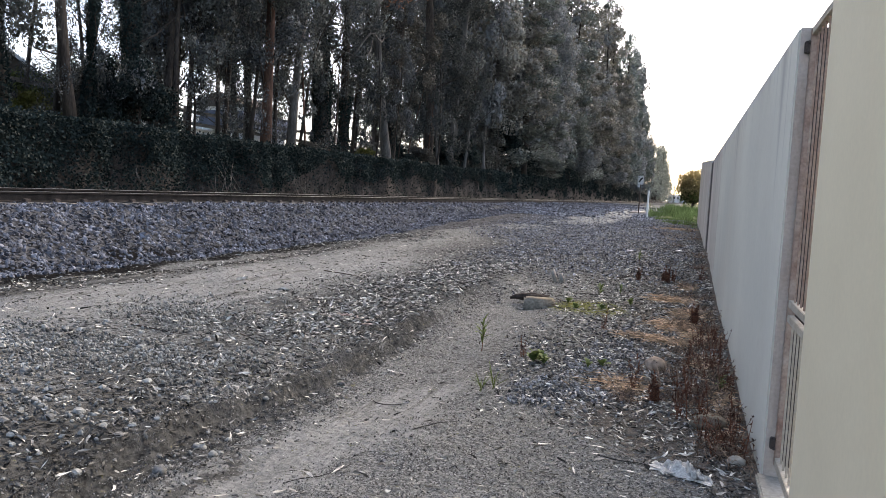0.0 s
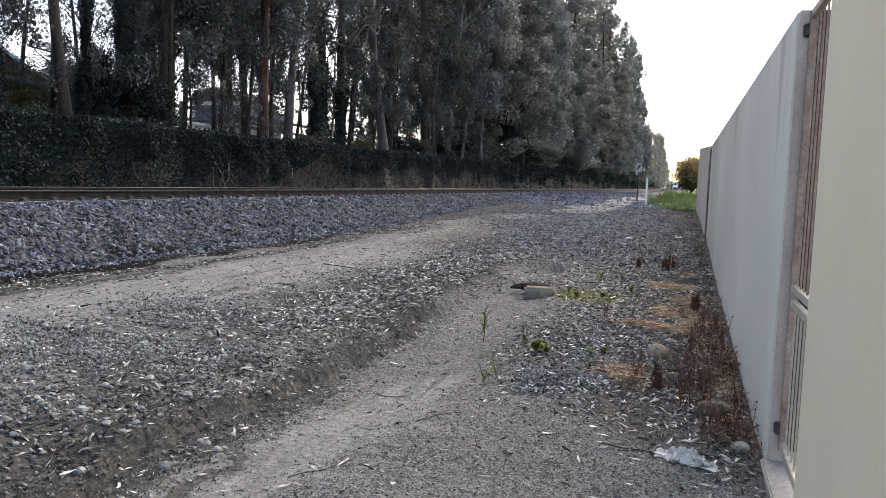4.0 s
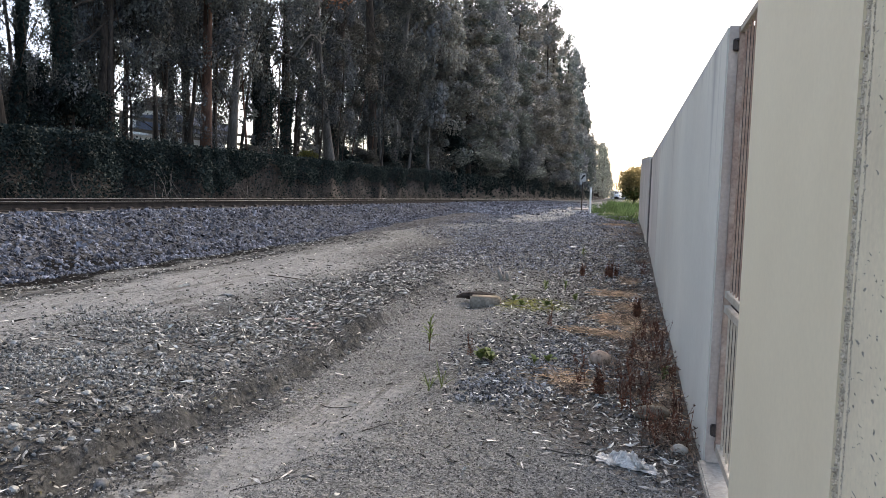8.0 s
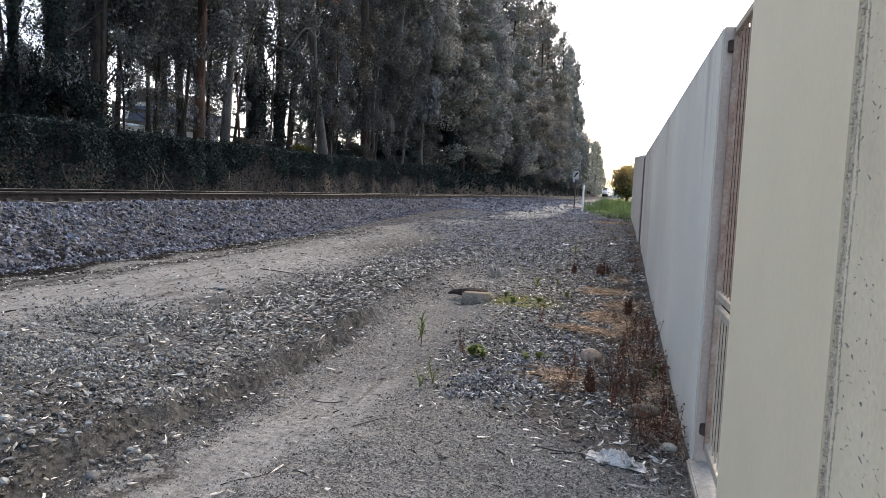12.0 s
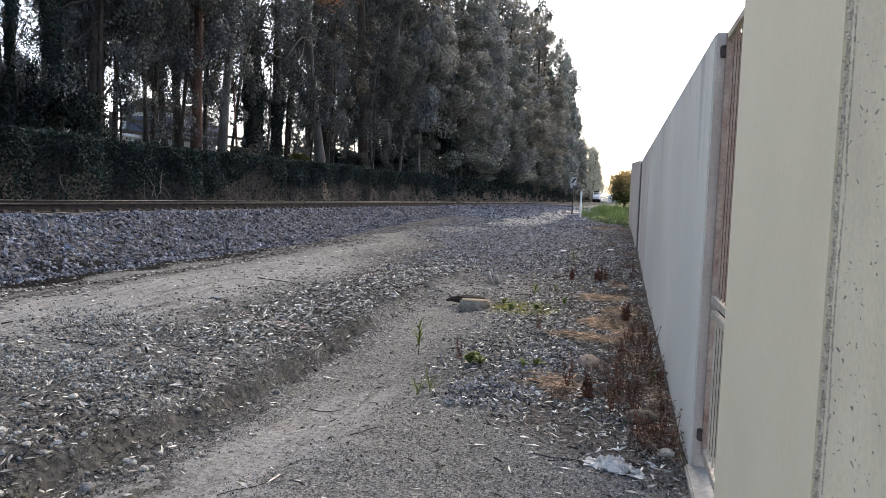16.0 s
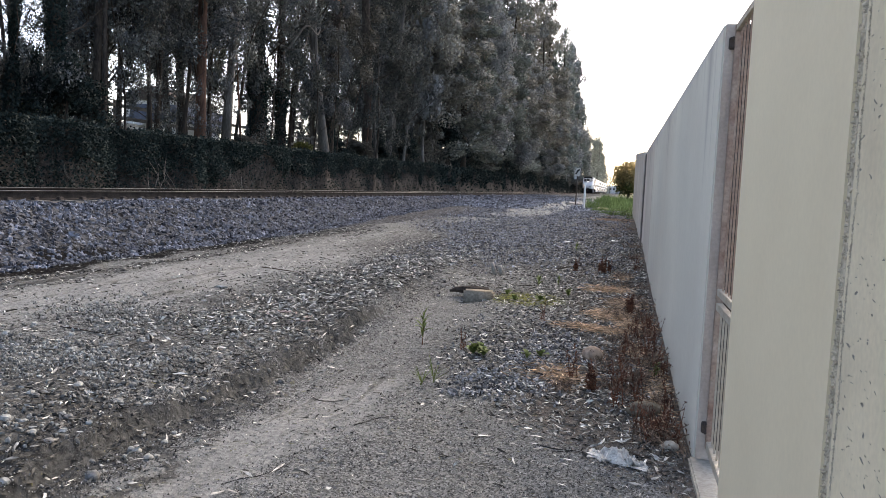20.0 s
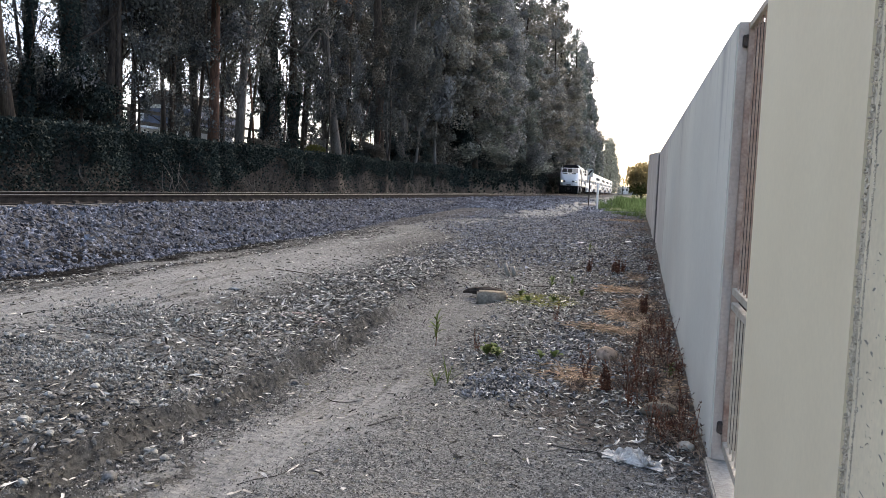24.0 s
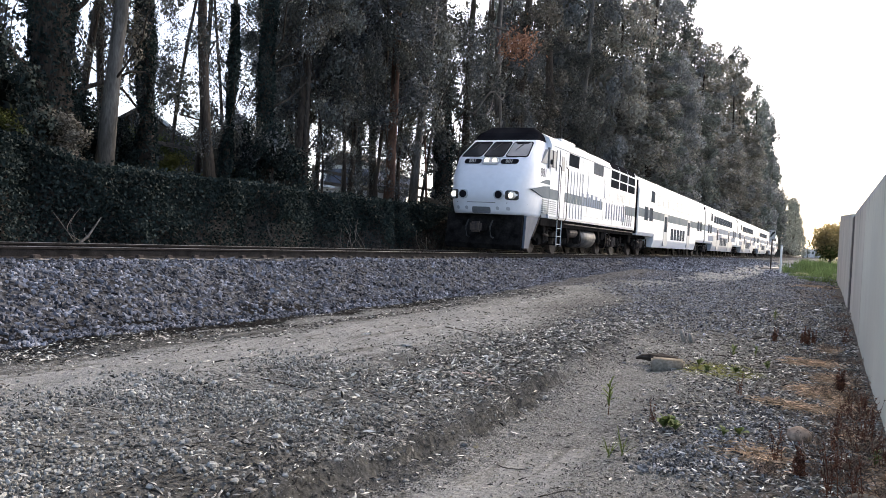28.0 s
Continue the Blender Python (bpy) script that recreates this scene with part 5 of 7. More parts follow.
def build_roots():
    """Bare pale stems that hang on the hedge's foot."""
    r = random.Random(31)
    for y0, n, top, wide in ((21.9, 9, 1.95, 0.55), (17.8, 2, 2.15, 0.15), (14.6, 3, 1.7, 0.4), (27.0, 4, 1.8, 0.5), (11.4, 4, 1.9, 0.5)):
        t = tagged(new("bare_ivy_stems"), "tangle of bare pale stems on the hedge foot", "stems", "bare stems")
        t.location = (HEDGE_X + 0.42, y0, 0.6)
        for k in range(n):
            a, b = r.uniform(-wide, wide), r.uniform(-wide, wide)
            h = (top - 0.6) * r.uniform(0.6, 1.0)
            q = smooth_path([(0.1, a, 0.0), (0.06 + r.uniform(-0.04, 0.06), a + (b - a) * 0.3 + r.uniform(-0.3, 0.3), h * 0.35), (r.uniform(-0.05, 0.06), a + (b - a) * 0.7 + r.uniform(-0.3, 0.3), h * 0.7), (-0.15, b, h)], 9)
            part("stem", tube(q, [0.011 * (1 - 0.5 * m / 9) for m in range(10)], 5), WOOD if k % 3 else PALEBARK, t, smooth=True)


build_hedge()
build_roots()


# ---- bushes and grass beyond the wall ----
def build_far_green():
    r = np.random.default_rng(3)
    bush = tagged(new("yellow_bush"), "round yellow-green bush beyond the wall end", "bush")
    bush.location = (0.75, 95, 0.7)
    part("stem", tube([(0, 0, -0.2), (0.1, 0, 2.2), (0.3, 0, 3.2)], [0.15, 0.1, 0.05], 7), BARK, bush)
    n = 9000
    a = r.normal(0, 1, (n, 3))
    a /= np.linalg.norm(a, axis=1)[:, None]
    p = a * r.uniform(0.6, 1.0, (n, 1)) * np.array([2.0, 2.0, 1.9]) * (1 + 0.16 * np.sin(a[:, :1] * 7 + a[:, 1:2] * 5) + 0.14 * np.sin(a[:, 2:] * 9 + a[:, :1] * 4)) + np.array([0.2, 0, 2.5])
    p += r.normal(0, 0.14, p.shape)
    yellow = p[:, 2] + r.normal(0, 0.5, n) > 1.6
    for name, pick, leaf in (("crown", yellow, BUSHLEAF), ("lower_crown", ~yellow, GREENBUSH)):
        k = int(pick.sum())
        v, f = strew(BLADE, p[pick], r.uniform(0.1, 0.26, (k, 1)) * np.ones((1, 3)), turns_random(k))
        mesh_ob(name, raw_mesh(name, v, f), leaf, bush)
    n = 60000
    x, y = r.uniform(-2.3, 3.0, n), 28 + 45 * r.uniform(0, 1, n) ** 1.2
    ok = (x > -1.75 + 0.5 * value_noise(y, y * 0, 4, 2) + np.interp(y, [27, 31, 34, 40, 70], [2.0, 1.1, 0.6, 0.35, 0.1])) & ((x < WALL_X - 0.05) | (y > 33.3)) & (r.uniform(0, 1, n) < np.clip(0.2 + 1.3 * value_noise(x, y * 0.6, 0.8, 61) + 0.01 * (y - 34), 0.02, 1))
    x, y = x[ok], y[ok]
    n = len(x)
    z = height(x, y)
    ln = r.uniform(0.1, 0.54, n) * np.clip(0.7 + 0.9 * value_noise(x, y, 0.9, 6), 0.15, 1.5) * np.interp(y, [27, 33, 40], [0.45, 0.75, 1.15])
    d = np.stack([r.normal(0, 0.45, n), r.normal(0, 0.45, n), np.ones(n)], 1)
    d /= np.linalg.norm(d, axis=1)[:, None]
    s = np.cross(d, r.normal(0, 1, (n, 3)))
    s /= np.linalg.norm(s, axis=1)[:, None]
    w = np.stack([x, y, z], 1) + d * ln[:, None] * 0.45
    v, f = strew(BLADE, w, np.stack([np.maximum(ln, 0.1), np.full(n, 0.022), np.full(n, 0.1)], 1), np.stack([d, s, np.cross(d, s)], 2))
    tagged(mesh_ob("tall_grass", raw_mesh("tall_grass", v, f), GRASS, label="bright green tall grass beyond the wall", kind="stuff"), category="grass")


build_far_green()


# ---- plain unseen dark screen, added to close the place and darken train reflections ----
def build_backdrop():
    ys = np.arange(-120, 420, 3.0)
    top = 5.5 + 1.5 * value_noise(ys, ys * 0, 14, 41) + 1.2 * value_noise(ys, ys * 0, 5, 42)
    P = np.concatenate([np.stack([np.full(len(ys), 46.0) + value_noise(ys, ys * 0, 6, 43), ys, np.full(len(ys), 0.0)], 1), np.stack([np.full(len(ys), 47.0), ys, top], 1), np.stack([np.full(len(ys), 50.0), ys, top * 0.5], 1), np.stack([np.full(len(ys), 51.0), ys, np.zeros(len(ys))], 1)])
    n = len(ys)
    i = np.arange(n - 1)
    F = np.concatenate([np.stack([i + a * n, i + 1 + a * n, i + 1 + (a + 1) * n, i + (a + 1) * n], 1) for a in range(3)])
    mesh_ob("backdrop", raw_mesh("backdrop", P, F), IVY, label="unseen dark screen added beyond the concrete wall to darken reflections", kind="structure")


build_backdrop()


# ---- train ----
def levels_front(z):
    """Front y and half width of the nose at height z."""
    zs = [1.33, 1.6, 2.0, 2.6, 3.35, 4.0, 4.38, 4.64]
    return np.interp(z, zs, [0.06, -0.04, -0.15, 0.12, 0.8, 1.78, 2.15, 2.5]), np.interp(z, zs, [1.42, 1.47, 1.5, 1.52, 1.48, 1.33, 1.2, 0.82])


NOSE_Y = 2.7


def nose_n(z):
    """How square the nose is in plan at height z."""
    return float(np.interp(z, [1.33, 2.2, 3.1, 3.5], [4.2, 4.2, 6.5, 9.0]))


def nose_y(x, z):
    fy, hw = levels_front(z)
    u = np.clip(abs(x) / hw, 0, 1)
    n = nose_n(z)
    return NOSE_Y - (NOSE_Y - fy) * (1 - u ** n) ** (1 / n)


def nose_loft(zs):
    bm = bmesh.new()
    rings = []
    for z in zs:
        fy, hw = levels_front(z)
        ring = []
        for k in range(29):
            a = radians(-90 + 180 * k / 28)
            x = hw * math.copysign(abs(math.sin(a)) ** (2 / nose_n(z)), a)
            y = NOSE_Y - (NOSE_Y - fy) * abs(math.cos(a)) ** (2 / nose_n(z))
            ring.append(bm.verts.new((x, y, z)))
        rings.append(ring)
    for a, b in zip(rings, rings[1:]):
        for k in range(28):
            bm.faces.new((a[k], a[k + 1], b[k + 1], b[k]))
    bm.faces.new(rings[-1])
    bm.faces.new(rings[0][::-1])
    return bm


def nose_patch(xa, xb, za, zb, out=0.015, nx=7, nz=5, taper=0.0):
    """A plate that follows the nose, from xa to xb and za to zb."""
    bm = bmesh.new()
    g = []
    for j in range(nz):
        z = za + (zb - za) * j / (nz - 1)
        k = 1 - taper * j / (nz - 1)
        g.append([bm.verts.new(((xa + (xb - xa) * i / (nx - 1)) * k, float(nose_y((xa + (xb - xa) * i / (nx - 1)) * k, z)) - out, z)) for i in range(nx)])
    for j in range(nz - 1):
        for i in range(nx - 1):
            bm.faces.new((g[j][i], g[j][i + 1], g[j + 1][i + 1], g[j + 1][i]))
    r = bmesh.ops.extrude_face_region(bm, geom=list(bm.faces))
    for e in r["geom"]:
        if isinstance(e, bmesh.types.BMVert):
            e.co.y += out + 0.03
    return bm


def nose_shape(xa, xb, za, zb, out, round_by=0.08, taper=0.0):
    """A rounded plate that follows the nose."""
    cx, cz, hx, hz = (xa + xb) / 2, (za + zb) / 2, (xb - xa) / 2, (zb - za) / 2
    rim = []
    for k in range(24):
        a = math.tau * (k + 0.5) / 24
        x = max(-hx + round_by, min(hx - round_by, math.cos(a) * 9)) + round_by * math.cos(a)
        z = max(-hz + round_by, min(hz - round_by, math.sin(a) * 9)) + round_by * math.sin(a)
        rim.append(((cx + x) * (1 - taper * (z + hz) / (2 * hz)), cz + z))
    bm = bmesh.new()
    mid = bm.verts.new((cx * (1 - taper / 2), float(nose_y(cx * (1 - taper / 2), cz)) - out, cz))
    f = [bm.verts.new((x, float(nose_y(x, z)) - out, z)) for x, z in rim]
    b = [bm.verts.new((x, float(nose_y(x, z)) + 0.04, z)) for x, z in rim]
    for k in range(24):
        j = (k + 1) % 24
        bm.faces.new((mid, f[k], f[j])), bm.faces.new((f[k], b[k], b[j], f[j]))
    return bm


def lettering(text, size, material, parent, m, name="number"):
    cu = bpy.data.curves.new(name, "FONT")
    cu.body, cu.size, cu.extrude = text, size, 0.004
    cu.align_x, cu.align_y = "CENTER", "CENTER"
    tmp = bpy.data.objects.new(name, cu)
    me = bpy.data.meshes.new_from_object(tmp)
    bpy.data.objects.remove(tmp)
    me.materials.clear()
    ob = mesh_ob(name, me, material, parent)
    ob.matrix_local = m
    return ob


def bogie(parent, y, wheels, name="truck"):
    t = part(name, box((-1.05, y - 1.75, 0.62), (1.05, y + 1.75, 0.82), 0.04), UNDER, parent, "sooty wheel truck")
    for s in (-1, 1):
        part("side_frame", prism([(y - 1.9, 0.55), (y - 1.5, 0.85), (y - 0.5, 0.75), (y + 0.5, 0.75), (y + 1.5, 0.85), (y + 1.9, 0.55), (y + 1.5, 0.45), (y + 0.6, 0.4), (y - 0.6, 0.4), (y - 1.5, 0.45)], s * 1.02 - 0.07, s * 1.02 + 0.07), UNDER, t)
        for k in wheels:
            part("brake_hanger", tube([(s * 1.14, y + k + 0.4, 0.95), (s * 1.16, y + k + 0.45, 0.45)], [0.04, 0.03], 6), IRON, t)
            part("wheel", tube([(s * 0.68, y + k, 0.46), (s * 0.8, y + k, 0.46)], [0.5, 0.46], 20), IRON, t)
            part("axle_box", box((s * 1.02 - 0.12, y + k - 0.17, 0.33), (s * 1.02 + 0.14, y + k + 0.17, 0.62), 0.04), UNDER, t)
        part("spring", tube([(s * 1.12, y, 0.4), (s * 1.12, y, 0.85)], [0.13, 0.13], 10), IRON, t)
        for k in (-0.5, 0.5):
            part("coil_spring", tube([(s * 1.1, y + k, 0.5), (s * 1.1, y + k, 0.9)], [0.1, 0.1], 10), IRON, t)
        part("damper", tube([(s * 1.2, y - 1.2, 0.78), (s * 1.2, y - 0.6, 0.7)], [0.05, 0.06], 8), IRON, t)
    return t


def side_plate(name, s, y0, y1, z0, z1, material, parent, out=0.012, label="", x=1.52):
    return part(name, box((s * (x - 0.05), y0, z0), (s * (x + out), y1, z1)), material, parent, label)


def build_locomotive():
    loco = tagged(new("locomotive"), "white diesel passenger locomotive with black cab roof", "locomotive")
    part("nose", nose_loft([1.33, 1.45, 1.6, 1.8, 2.0, 2.3, 2.6, 3.0, 3.35, 3.7, 4.0, 4.1]), TWHITE, loco, "white sloping nose", smooth=True)
    part("cab_roof", nose_loft([4.105, 4.2, 4.3, 4.4, 4.5, 4.57, 4.62, 4.64]), TBLACK, loco, "black rounded cab roof")
    body = [(-1.52, 1.33), (1.52, 1.33), (1.52, 4.06), (1.4, 4.3), (1.05, 4.48), (0.5, 4.57), (-0.5, 4.57), (-1.05, 4.48), (-1.4, 4.3), (-1.52, 4.06)]
    part("body", prism(body, NOSE_Y, 17.1, "y"), TWHITE, loco)
    # front glass, lamps and number boards
    for a, b in ((-1.24, -0.48), (-0.36, 0.36), (0.48, 1.24)):
        part("gasket", nose_shape(a - 0.035, b + 0.035, 3.365, 4.03, 0.03, 0.1, 0.1), TBLACK, loco, "black windscreen gasket")
        part("windscreen", nose_shape(a, b, 3.41, 3.995, 0.04, 0.08, 0.1), GREYGLASS if a > 0.4 else GLASS, loco, "raked windscreen")
        part("wiper", tube([((a + b) / 2, float(nose_y((a + b) / 2, 3.98)) - 0.07, 3.98), ((a + b) / 2 - 0.16, float(nose_y((a + b) / 2, 3.65)) - 0.07, 3.65)], [0.014, 0.009], 5), BLACK, loco)
    part("brow", nose_patch(-1.3, 1.3, 3.335, 3.35, 0.006), TGREY, loco)
    for a, b in ((-1.02, -0.37), (0.37, 1.02)):
        part("number_board", nose_shape(a, b, 3.1, 3.29, 0.022, 0.09), TBLACK, loco, "black number board")
        lettering("881", 0.19, PAPER, loco, pose((a + b) / 2, float(nose_y(0.69, 3.195)) - 0.04, 3.195, 63, 0, 0))
    part("lamp_housing", nose_shape(-0.33, 0.33, 3.07, 3.33, 0.05, 0.1, -0.08), TGREY, loco)
    part("lamp_recess", nose_shape(-0.29, 0.29, 3.1, 3.3, 0.056, 0.09, -0.08), REFLECTOR, loco)
    for x, z in ((-0.15, 3.21), (0.15, 3.21), (-1.06, 1.98), (1.06, 1.98)):
        y = float(nose_y(x, z))
        out = 0.02 if z > 3 else 0
        if z < 3:
            part("lamp_gasket", nose_shape(x - 0.19, x + 0.19, z - 0.165, z + 0.165, 0.03, 0.09), BLACK, loco, "black lamp gasket")
        part("lamp_ring", tube([(x, y + 0.1, z), (x, y - 0.05 - out, z)], [0.135, 0.13], 16), REFLECTOR, loco)
        part("headlight", tube([(x, y + 0.1, z), (x, y - 0.06 - out, z)], [0.085, 0.08], 16), LAMP, loco, "lit headlight")
    for x in (-0.66, 0.66):
        y = float(nose_y(x, 1.98))
        part("lamp_ring", tube([(x, y + 0.1, 1.98), (x, y - 0.034, 1.98)], [0.17, 0.165], 16), TGREY, loco)
        part("lamp", tube([(x, y + 0.1, 1.98), (x, y - 0.045, 1.98)], [0.14, 0.13], 16), TBLACK, loco, "unlit dark lamp")
    for a, b in ((-1.26, -0.48), (0.48, 1.26)):
        part("lamp_panel", nose_shape(a, b, 1.82, 2.14, 0.014, 0.14), TGREY, loco)
    part("seam", nose_patch(-1.4, 1.4, 1.70, 1.72, 0.008), GREYLOUVRE, loco)
    for x in (-0.9, -0.55, 0.6, 0.95):
        part("lifting_eye", nose_shape(x - 0.06, x + 0.06, 1.46, 1.58, 0.015, 0.05), TGREY, loco)
    part("coupler_cover", nose_shape(-0.34, 0.34, 1.34, 1.56, 0.03, 0.06), GREYLOUVRE, loco)
    # plough and skirts
    part("pilot", prism([(0.45, 1.33), (0.3, 0.3), (0.4, 0.12), (0.6, 0.12), (0.6, 1.33)], -1.46, 1.36), UNDER, loco, "black snow plough")
    part("coupler", box((-0.14, -0.35, 0.72), (0.14, 0.3, 1.0), 0.04), UNDER, loco)
    part("coupler_head", box((-0.2, -0.5, 0.68), (0.2, -0.3, 1.04), 0.06), IRON, loco)
    for x in (-0.5, 0.4):
        part("hose", tube([(x, 0.1, 1.1), (x, -0.12, 0.85), (x + 0.05, -0.12, 0.55), (x + 0.1, 0.0, 0.5)], [0.03] * 4, 6), BLACK, loco)
    for s in (-1, 1):
        part("skirt", prism([(0.5, 0.2), (0.95, 0.2), (1.15, 0.55), (1.9, 1.33), (0.6, 1.33)], s * 1.365, s * 1.45), TSKIRT, loco, "corner skirt in shade-darkened blue-grey")
        part("skirt_rail", tube([(s * 1.46, 1.25, 0.6), (s * 1.47, 2.0, 1.4)], [0.02, 0.02], 6), IRON, loco)
        # stripe that tapers forwards
        part("stripe", prism([(0.75, 2.27), (2.0, 2.05), (2.7, 2.05), (2.7, 2.5), (2.0, 2.45)], s * 1.45, s * 1.532), TSTRIPE, loco)
        side_plate("stripe", s, 2.71, 10.3, 2.05, 2.42, TSTRIPE, loco)
        part("stripe", prism([(1.6, 2.56), (2.7, 2.56), (2.7, 2.72), (2.3, 2.72)], s * 1.45, s * 1.53), TSTRIPE, loco)
        side_plate("stripe", s, 14.9, 17.05, 2.05, 2.5, TSTRIPE, loco)
        side_plate("cab_window", s, 2.5, 3.3, 3.22, 3.84, GREYGLASS, loco, label="grey cab side window")
        side_plate("window_bar", s, 2.86, 2.94, 3.22, 3.84, BLACK, loco, 0.03)
        part("quarter_window", prism([(1.7, 3.28), (2.35, 3.28), (2.35, 3.82)], s * 1.4, s * 1.515), GREYGLASS, loco)
        part("mirror", box((s * 1.53, 2.6, 3.3), (s * 1.63, 2.65, 3.48), 0.01), BLACK, loco)
        lettering("881", 0.46, SKIN, loco, pose(s * 1.51, 2.0, 2.92, 90, 0, 90 if s > 0 else -90))
        for k in range(7):
            side_plate("louvre", s, 2.0, 2.75, 1.5 + k * 0.075, 1.535 + k * 0.075, TGREY, loco, 0.02)
            side_plate("louvre", s, 2.85, 3.5, 1.5 + k * 0.075, 1.535 + k * 0.075, TGREY, loco, 0.02)
        side_plate("door_seam", s, 3.72, 3.75, 1.4, 3.95, TGREY, loco)
        side_plate("cab_door", s, 3.78, 4.5, 1.4, 3.9, TWHITE, loco, 0.02)
        side_plate("door_window", s, 3.95, 4.3, 3.2, 3.75, GREYGLASS, loco, 0.03)
        for y0, y1, z0, z1 in ((3.74, 3.78, 1.4, 3.92), (4.5, 4.54, 1.4, 3.92), (2.42, 2.5, 3.14, 3.9), (3.3, 3.36, 3.14, 3.9)):
            side_plate("door_frame", s, y0, y1, z0, z1, GREYLOUVRE, loco, 0.022)
        for y in (3.68, 4.6):
            part("handrail", tube([(s * 1.54, y, 1.3), (s * 1.62, y, 1.4), (s * 1.62, y, 3.3), (s * 1.54, y, 3.4)], [0.02] * 4, 6), IRON, loco)
        for k in range(4):
            part("step", box((s * 1.2, 3.75, 0.35 + k * 0.28), (s * 1.5, 4.5, 0.39 + k * 0.28)), UNDER, loco)
        for k in range(6):
            side_plate("rib", s, 4.9 + k * 0.42, 4.925 + k * 0.42, 1.45, 3.35, TGREY, loco, 0.02)
        side_plate("body_window", s, 4.95, 6.3, 3.5, 3.98, LOUVRE, loco, label="dark louvred opening")
        side_plate("body_window", s, 8.6, 10.2, 3.52, 4.0, GREYLOUVRE, loco, label="grey louvred opening")
        for k in range(3):
            for j in range(2):
                side_plate("fan_grille", s, 11.7 + k * 1.75, 13.2 + k * 1.75, 3.2 + j * 0.43, 3.56 + j * 0.43, LOUVRE, loco, 0.015, "black radiator grille")
            part("roof_grille", prism([(1.53, 4.08), (1.42, 4.32), (1.07, 4.505), (0.6, 4.59), (0.6, 4.4), (1.2, 4.08)] if s > 0 else [(-1.53, 4.08), (-1.42, 4.32), (-1.07, 4.505), (-0.6, 4.59), (-0.6, 4.4), (-1.2, 4.08)], 11.7 + k * 1.75, 13.25 + k * 1.75, "y"), TBLACK, loco, "black roof grille")
        for k in range(8):       # brand lettering as plain upright bars
            side_plate("mark", s, 11.0 + k * 0.5, 11.14 + k * 0.5, 1.68, 2.42, TBLUE, loco, 0.018)
        for k in range(9):
            h = (0.5, 0.3, 0.62, 0.42, 0.7, 0.36, 0.52, 0.3, 0.45)[k]
            side_plate("graphic", s, 6.95 + k * 0.36, 7.2 + k * 0.36, 2.06, 2.06 + h, TBLUE, loco, 0.016)
        side_plate("hatch", s, 7.8, 9.1, 2.6, 3.3, TWHITE, loco, 0.02)
        side_plate("hatch", s, 10.6, 11.4, 2.6, 3.3, TWHITE, loco, 0.02)
        for y0, y1, z0, z1 in ((6.9, 6.92, 1.45, 4.0), (7.75, 7.77, 1.45, 3.9), (10.45, 10.47, 1.45, 4.0), (11.5, 11.52, 1.45, 4.0), (12.15, 12.17, 1.45, 3.0), (14.2, 14.22, 1.45, 3.0), (15.6, 15.62, 1.45, 3.0), (4.6, 17.0, 3.33, 3.345), (4.6, 17.0, 2.555, 2.57), (6.9, 11.5, 1.62, 1.635)):
            side_plate("panel_seam", s, y0, y1, z0, z1, TGREY, loco, 0.006)
        for k in range(9):
            side_plate("vent_slat", s, 13.0, 16.4, 2.62 + k * 0.045, 2.64 + k * 0.045, TGREY, loco, 0.01)
        for k in range(5):
            side_plate("vent_slat", s, 14.4 + k * 0.45, 14.52 + k * 0.45, 1.5, 2.5, GREYLOUVRE, loco, 0.014)
        part("gutter", tube([(s * 1.5, 2.75, 4.03), (s * 1.53, 3.2, 4.03), (s * 1.53, 11.4, 4.03)], [0.018] * 3, 6), TGREY, loco)
        side_plate("sill_band", s, 2.8, 17.0, 1.34, 1.42, TGREY, loco, 0.02)
        part("underframe", box((s * 1.1, 2.0, 1.05), (s * 1.48, 17.0, 1.33)), UNDER, loco)
        part("air_tank", tube([(s * 1.22, 5.9, 0.9), (s * 1.22, 7.0, 0.9)], [0.2, 0.2], 12), IRON, loco)
        part("fuel_tank_side", tube([(s * 0.95, 7.3, 0.74), (s * 0.95, 7.34, 0.74), (s * 0.95, 9.9, 0.74), (s * 0.95, 9.94, 0.74)], [0.38, 0.46, 0.46, 0.38], 18), TANK, loco, "grimy silver fuel tank", smooth=True)
        for k, (y, w, h) in enumerate(((2.5, 0.3, 0.3), (5.6, 0.25, 0.4), (7.15, 0.12, 0.6), (10.2, 0.3, 0.5), (10.8, 0.5, 0.35), (11.5, 0.25, 0.55), (16.3, 0.5, 0.4))):
            part("gear_box", box((s * 1.15, y, 1.06 - h), (s * 1.42, y + w, 1.06), 0.03), UNDER, loco)
        for y in (5.3, 7.1, 10.1, 11.3, 12.0):
            part("pipe", tube([(s * 1.4, y, 1.2), (s * 1.46, y + 0.05, 0.95), (s * 1.44, y + 0.3, 0.6), (s * 1.36, y + 0.5, 0.5)], [0.025] * 4, 6), IRON, loco)
        part("pipe_run", tube([(s * 1.49, 4.8, 1.2), (s * 1.49, 16.8, 1.2)], [0.03, 0.03], 6), IRON, loco)
        for k in range(3):
            part("ladder_rung", tube([(s * 1.5, 3.85, 0.4 + k * 0.3), (s * 1.5, 4.4, 0.4 + k * 0.3)], [0.018, 0.018], 6), TGREY, loco)
        for y in (3.85, 4.4):
            part("ladder_side", tube([(s * 1.5, y, 0.32), (s * 1.5, y, 1.35)], [0.022, 0.022], 6), TGREY, loco)
    part("exhaust", box((-0.6, 9.0, 4.54), (0.6, 10.6, 4.72), 0.04), TGREY, loco)
    part("roof_hatch", box((-1.0, 5.5, 4.48), (1.0, 7.4, 4.64), 0.04), TWHITE, loco)
